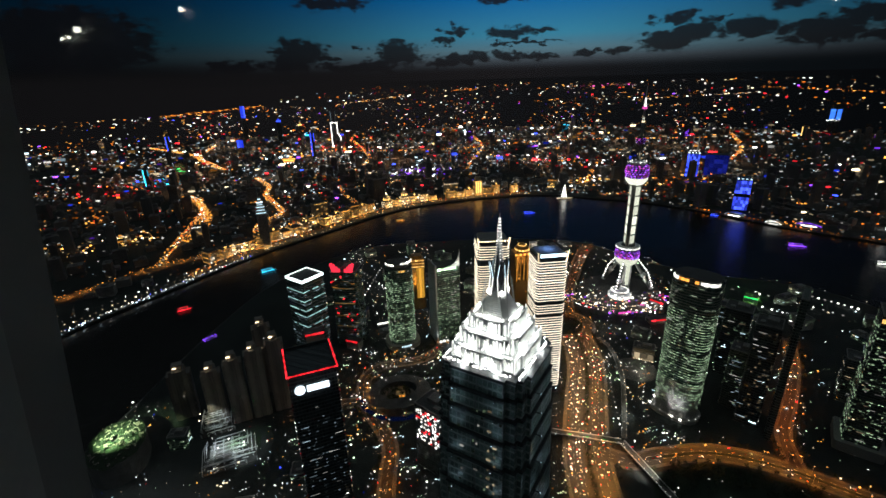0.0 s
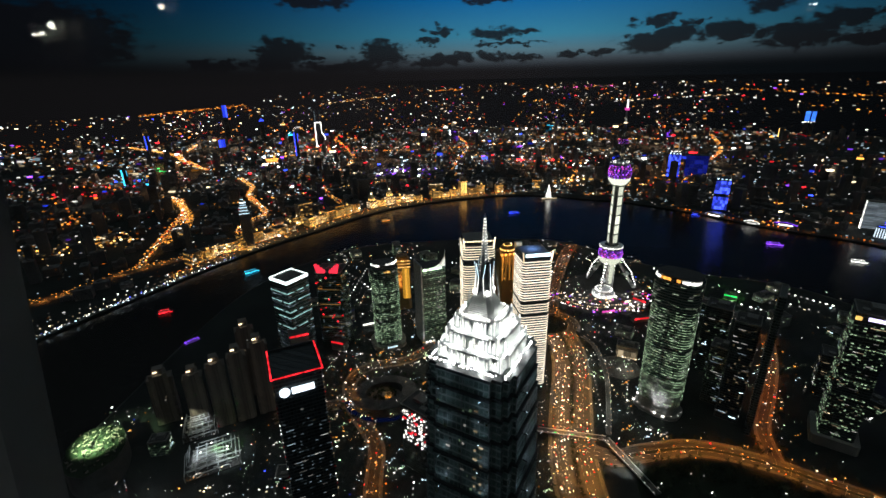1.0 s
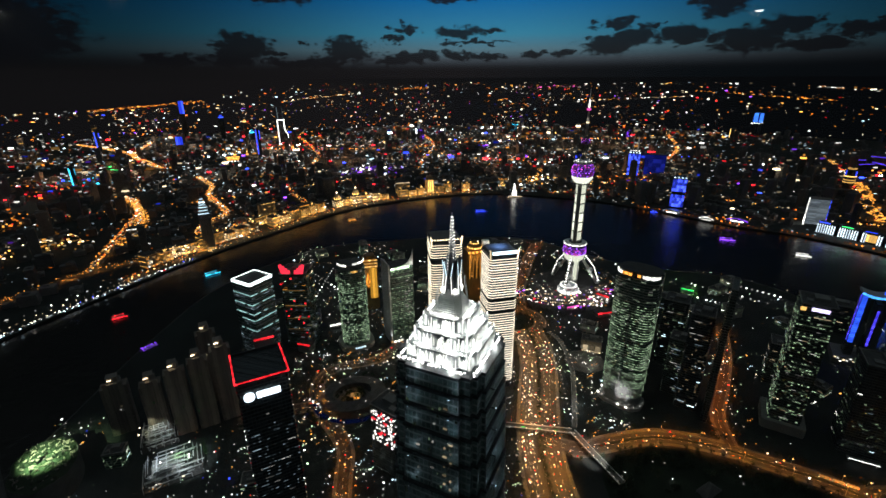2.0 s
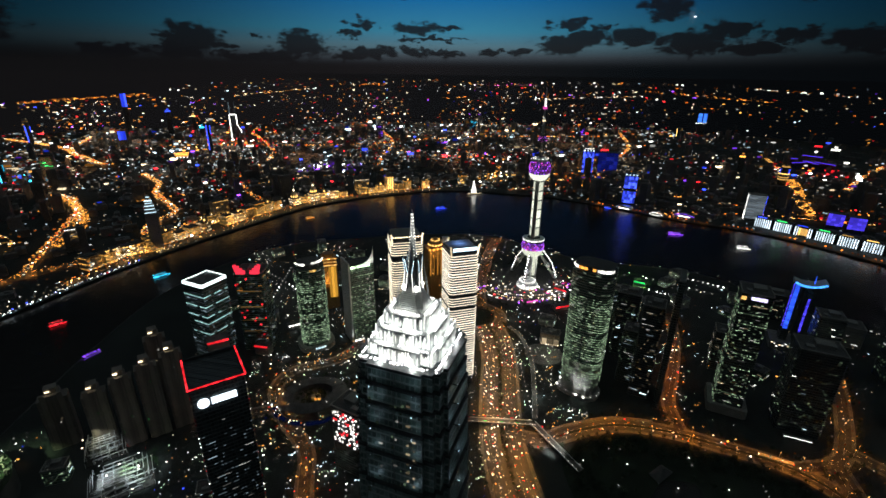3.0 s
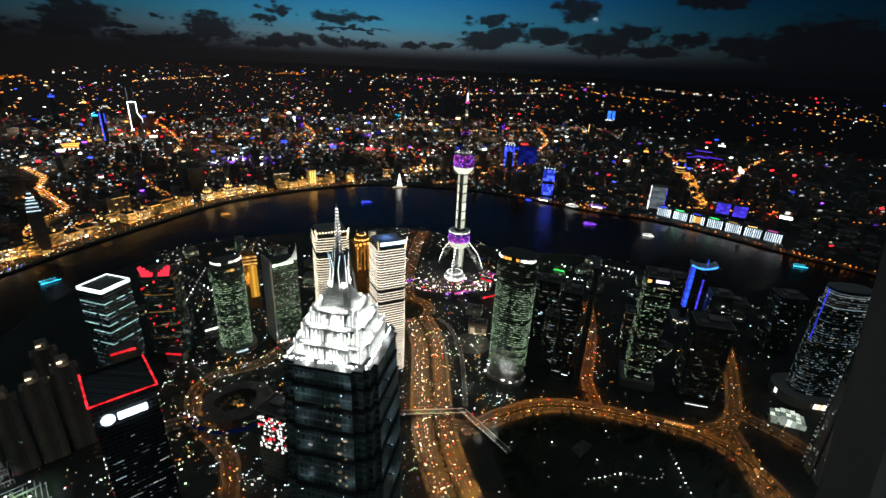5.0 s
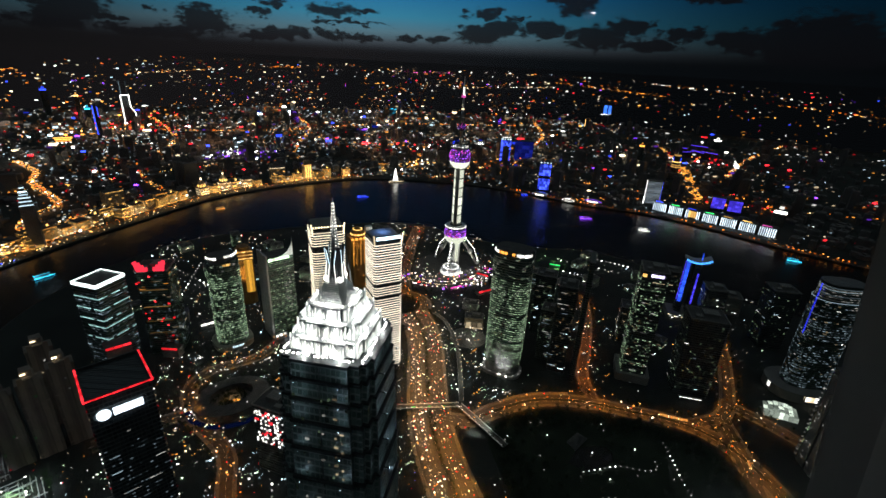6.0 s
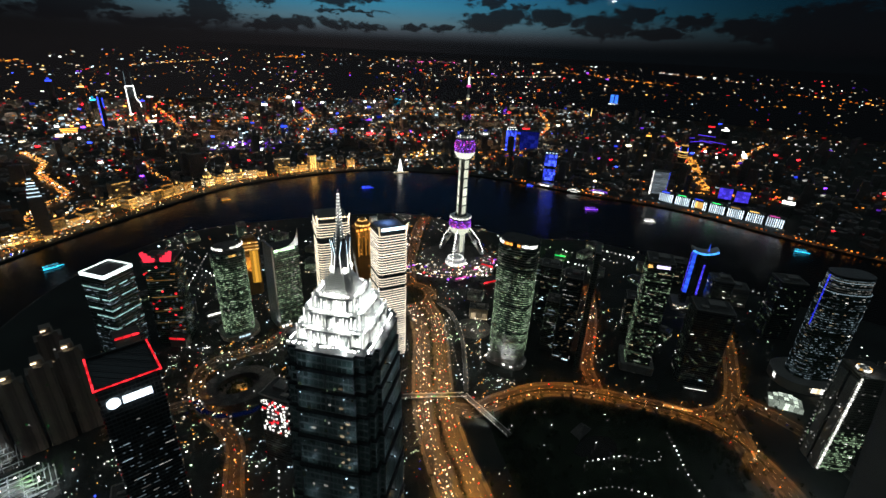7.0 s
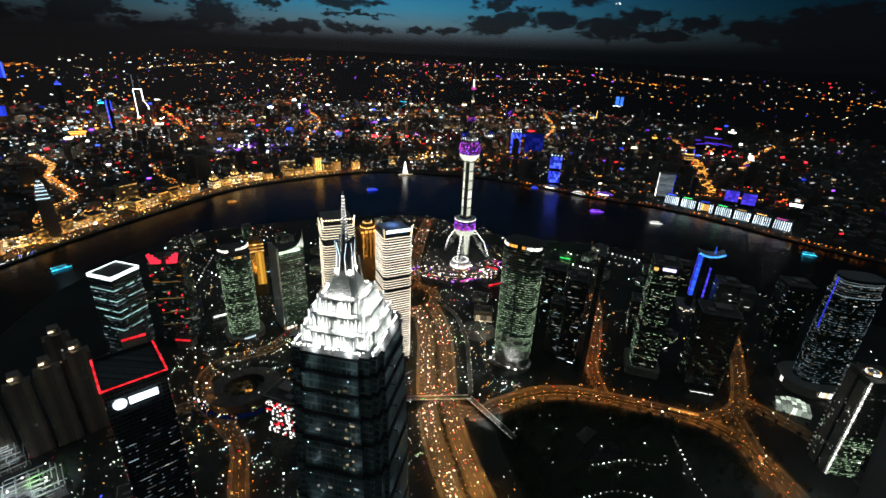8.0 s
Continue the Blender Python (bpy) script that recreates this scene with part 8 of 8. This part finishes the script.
    rows = ((((-192, 910), (-180, 1000), (-164, 1126)), 16, 2.2), (((-205, 1083), (-160, 1020), (-120, 960)), 16, 2.2), (((802, 885), (851, 825)), 11, 2.6), (((983, 623), (1016, 553)), 12, 2.4), (((655, 860), (700, 815), (760, 830)), 18, 2.2),
            (((700, 905), (740, 870), (800, 800)), 16, 2.2), (((-20, 330), (-30, 380), (-28, 430)), 9, 1.4), (((290, 690), (318, 620), (296, 560), (290, 510)), 14, 1.1), (((310, 740), (345, 660), (392, 610)), 14, 1.1), (((-64, 380), (-50, 330), (-46, 290)), 7, 1.4),
            (((235, 470), (262, 600), (285, 690)), 12, 1.4))
    pts = [(x, y, 5) for r, st, s in rows for x, y, a in along(curve(r, 10), st)]
    specks("path_lamps", pts, np.array([s for r, st, s in rows for _ in along(curve(r, 10), st)]), SPOT["white"], "rows of white path lamps")
    paths = (((241, 386), (232, 350), (223, 313), (226, 260)), ((339, 326), (365, 322), (388, 319), (415, 302), (434, 299), (440, 312)), ((475, 331), (462, 300), (446, 265), (440, 235)), ((300, 290), (345, 285), (380, 262), (400, 240)))
    pts = [(x, y, 3.2) for r in paths for x, y, a in along(curve(r, 10), 7.5)]
    pts += [(rng.uniform(250, 510), rng.uniform(240, 430), 3.2) for _ in range(26)]
    pts = [p for p in pts if inside(PARK, p[0], p[1])]
    specks("park_lamps", pts, np.full(len(pts), 1.1), SPOT["white"], "small white lamps along the park paths")
    sail = thing("tensile_canopy", "grey folded fabric canopy in the dark park", "canopy", 362, 372, .5, 20)
    s = Shape().quadbox([(-16, -9, 2), (16, -7, 2), (14, 9, 2), (-13, 8, 2)], [(-9, -1, 6), (2, -1, 11), (2, 1, 11), (-9, 1, 6)])
    part("fabric", s, ROOFING, sail)
    for px, py in ((-15, -8), (15, -6), (13, 8), (-12, 7)):
        part("pole", Shape().tube((px, py, 0), (px, py, 2.6), .2, n=6), STEEL, sail)
    piece("uplight", DIM["white"], sail, (0, 0, .5), (2, 2, .3))


def roadside_things():
    """Buses on the park road, a lit glass pavilion and an entrance canopy."""
    def bus(x, y, deg, n):
        for k in range(n):
            a = radians(deg)
            ob = thing("bus", "long city bus with warm lit windows and red tail lamps", "bus", x + 13.5 * k * math.cos(a), y + 13.5 * k * math.sin(a), .36, deg, "buses on the park road")
            part("body", Shape().box(0, 0, 12, 2.5, .5, 1.4).box(0, 0, 12, 2.5, 2.4, 3.1).box(0, 0, 11.4, 2.2, 1.4, 2.4), WHITEMETAL, ob)
            for s in (-1, 1):
                for i in range(6):
                    piece("side_window", LIT["amber"], ob, (-4.8 + 1.9 * i, s * 1.16, 1.9), (1.6, .12, .9))
                for u in (-3.8, 3.8):
                    part("wheel", Shape().tube((u, s * 1.0, .48), (u, s * 1.28, .48), .48, n=12), ROOFING, ob)
                piece("tail_lamp", BRIGHT["red"], ob, (6.1, s * .9, 1.2), (.3, .7, .7))
                piece("headlamp", HEADLAMP, ob, (-6.1, s * .9, .9), (.3, .5, .4))
            piece("roof_light", LIT["amber"], ob, (0, 0, 3.2), (10.5, 1.2, .2))
    bus(519, 374, -38, 3)
    bus(559, 266, 52, 1)
    ob = thing("glass_pavilion", "faceted glass pavilion glowing pale white beside the curved tower", "pavilion", 694, 320, 0, -44)
    TAKEN.append((694, 320, 22))
    part("plinth", Shape().box(0, 0, 46, 22, 0, 1.2), PAVING, ob)
    shine = lamp_glow("pavilion_glass", (.92, 1, .80), .85, .8)
    for i in range(7):
        for j in range(3):
            hgt = 8 + 7 * math.sin((i + .5) / 7 * 3.14)
            piece("glass_panel", shine, ob, (-19 + 6.3 * i, -7 + 7 * j, 1.2 + hgt * (.72 + .14 * j)), (6.0, 6.6, .5), 0, 18 - 14 * (i % 2))
        part("rib", Shape().tube((-22 + 6.3 * i, -11, 1.2), (-19 + 6.3 * i, 10, 1.0 + 8 + 7 * math.sin((i + .5) / 7 * 3.14)), .35, n=6), WHITEMETAL, ob)
    for i in range(7):
        hgt = 7 + 5 * math.sin((i + .5) / 7 * 3.14)
        piece("front_panel", shine, ob, (-19 + 6.3 * i, -10.8, 1.2 + hgt / 2), (5.8, .4, hgt))
    ob = thing("entrance_canopy", "flat entrance canopy edged by a white light line", "canopy", 586, 388, 0, -34)
    part("canopy", Shape().box(0, 0, 34, 5, 6, 6.6), CONCRETE, ob)
    for u in (-14, 0, 14):
        part("post", Shape().tube((u, 0, 0), (u, 0, 6), .35, n=8), STEEL, ob)
    piece("light_line", LIT["white"], ob, (0, -2.7, 6.4), (32, .4, .7))


roadside_things()
street_furniture()
traffic()
town_lights()


# ------------------------------------------------------------------ trees
def woods():
    crowns, trunks = Shape(), Shape()
    spots = []
    tries = 0
    while len(spots) < 520 and tries < 20000:
        tries += 1
        x, y = rng.uniform(200, 560), rng.uniform(180, 470)
        if not inside(PARK, x, y) or inside(POND, x, y):
            continue
        edge = min((x - a) ** 2 + (y - b) ** 2 for a, b in PARK) ** .5
        if edge < 5 or (edge > 38 and rng.random() < .86) or (x - 362) ** 2 + (y - 372) ** 2 < 500:
            continue
        spots.append((x, y))
    for nm, line, half, lanes in ROADS:
        for side in (-1, 1):
            for x, y, a in along(sides(line, side * (half + 8)), 15, 5):
                if rng.random() < .7 and not any((x - p) ** 2 + (y - q) ** 2 < (r * .8) ** 2 for p, q, r in TAKEN):
                    spots.append((x + rng.uniform(-2, 2), y + rng.uniform(-2, 2)))
    for x, y, a in along(AVENUE, 8, 4):
        if not (480 < y < 510):
            spots.append((x + rng.uniform(-1.5, 1.5), y + rng.uniform(-2, 2)))
    for _ in range(160):
        b, q = rng.uniform(0, 6.28), rng.uniform(98, 150)
        spots.append((405 + q * math.cos(b), 945 + q * math.sin(b)))
    for _ in range(70):
        b, q = rng.uniform(0, 6.28), rng.choice((rng.uniform(6, 24), rng.uniform(60, 72)))
        spots.append((-78 + q * math.cos(b), 598 + .9 * q * math.sin(b)))
    for x, y in spots:
        h = rng.uniform(6, 11)
        trunks.tube((x, y, .2), (x + rng.uniform(-.4, .4), y, h * .5), .28, .14, 5)
        for _ in range(3):
            b = rng.uniform(0, 6.28)
            trunks.tube((x, y, h * .4), (x + 1.6 * math.cos(b), y + 1.6 * math.sin(b), h * .7), .12, .05, 4)
        r = h * .38
        for _ in range(34):
            v = Vector((rng.gauss(0, 1), rng.gauss(0, 1), rng.gauss(0, .8)))
            v = v.normalized() * r * rng.uniform(.45, 1.08)
            c = Vector((x, y, h * .68)) + v
            s = rng.uniform(.5, 1.05)
            u = Vector((rng.gauss(0, 1), rng.gauss(0, 1), rng.gauss(0, 1))).normalized() * s
            w = u.cross(Vector((rng.gauss(0, 1), rng.gauss(0, 1), rng.gauss(0, 1)))).normalized() * s
            n = len(crowns.v)
            k = u.cross(w).normalized() * s * .5
            crowns.v += [tuple(c + u), tuple(c + w), tuple(c - u), tuple(c - w), tuple(c + k)]
            crowns.f += [(n, n + 1, n + 4), (n + 1, n + 2, n + 4), (n + 2, n + 3, n + 4), (n + 3, n, n + 4), (n + 3, n + 2, n + 1, n)]
    ob = thing("trees", "dark leafy park and street trees", "trees", kind="stuff")
    part("trunk", trunks, BARK, ob)
    part("crown", crowns, LEAF, ob)
    tagged(ob.children[0], kind="stuff")
    tagged(ob.children[1], kind="stuff")


woods()


# ------------------------------------------------------------------ the observation deck behind the glass
def deck():
    """A narrow room high in a tower: glass front, leaning jambs, floor, ceiling and back wall."""
    m = pose(0, 0, 0, 0, 0, -13)
    front, top, floor_z = .62, EYE + 1.25, EYE - 1.55

    def quad(x0, x1, x2, x3, y0, y1, z0, z1):
        return Shape().quadbox([(x0, y0, z0), (x1, y0, z0), (x1, y1, z0), (x0, y1, z0)], [(x2, y0, z1), (x3, y0, z1), (x3, y1, z1), (x2, y1, z1)])
    lb, lt, rb, rt = -1.30, -.775, 1.337, .867
    solid("window_jamb_left", quad(-2.2, lb, -2.2, lt, front - .12, front + .12, floor_z, top), FRAMEGREY, "dark grey leaning window post", "window frame", "structure", m=m)
    solid("window_jamb_right", quad(rb, 2.2, rt, 2.2, front - .12, front + .12, floor_z, top), FRAMEGREY, "dark grey leaning window post", "window frame", "structure", m=m)
    pane = solid("window_1", quad(lb - .02, rb + .02, lt - .02, rt + .02, front - .012, front + .012, floor_z, top), GLAZING, "clear floor-to-ceiling window pane", "window", "structure", m=m)
    pane.visible_shadow = False
    solid("floor", Shape().box(0, -1.25, 13, 4.0, floor_z - .3, floor_z), CARPET, "dark deck floor", "floor", "structure", m=m)
    solid("ceiling", Shape().box(0, -1.25, 13, 4.0, top, top + .3), DARKMETAL, "dark deck ceiling", "ceiling", "structure", m=m)
    solid("wall_back", Shape().box(0, -3.2, 13, .2, floor_z, top), DARKMETAL, "dark back wall of the deck", "wall", "structure", m=m)
    for sx in (-1, 1):
        solid("wall_side", Shape().box(sx * 6.4, -1.2, .2, 3.8, floor_z, top), DARKMETAL, "dark side wall of the deck", "wall", "structure", m=m)
        solid("wall_front", Shape().box(sx * 4.25, front, 4.1, .24, floor_z, top), DARKMETAL, "dark front wall of the deck", "wall", "structure", m=m)
    bright = lamp_glow("wall_lamp_glow", (1, .93, .8), 26.0, .0, casts=True)
    for lx, lz, r in ((-4.8, .565, .028), (-4.95, .50, .014), (-5.05, .49, .011), (-3.52, .68, .018), (2.04, .458, .005)):
        lamp = thing("wall_lamp", "small round wall lamp in the deck", "lamp", 0, 0, 0, 0, "deck wall lamps")
        lamp.matrix_basis = m @ pose(lx, -3.1, EYE + lz)
        part("globe", Shape().ball((0, r + .02, 0), r, 14, 8), bright, lamp)
        part("mount", Shape().box(0, .011, r * 1.2, .02, -r * .6, r * .6), DARKMETAL, lamp)
    lamp = thing("ceiling_lamp", "dim round ceiling lamp of the deck", "lamp", 0, 0, 0, 0)
    lamp.matrix_basis = m @ pose(0, -1.9, top - .06)
    part("diffuser", Shape().lathe([(.02, -.02), (.14, -.015), (.15, .03), (.15, .055)], 20), lamp_glow("deck_lamp_glow", (.92, 1, .95), 1.5, .0, casts=True), lamp)
    low = lamp_glow("low_lamp_glow", (.92, 1, .95), 42.0, .0, casts=True)
    for px in (-1.42, 1.52):
        lamp = thing("low_wall_lamp", "small low lamp at the foot of the window post", "lamp", 0, 0, 0, 0, "low lamps by the window posts")
        lamp.matrix_basis = m @ pose(px, front - .30, floor_z)
        part("housing", Shape().box(0, 0, .34, .10, .001, .05), DARKMETAL, lamp)
        part("diffuser", Shape().box(0, 0, .30, .07, .05, .075), low, lamp)
    solid("host_tower", Shape().prism([(-24, -50), (24, -50), (24, .5), (-24, .5)], 0, floor_z - .3), GLASS_GREY, "glass tower that carries the observation deck", "skyscraper", "structure", m=m)


deck()
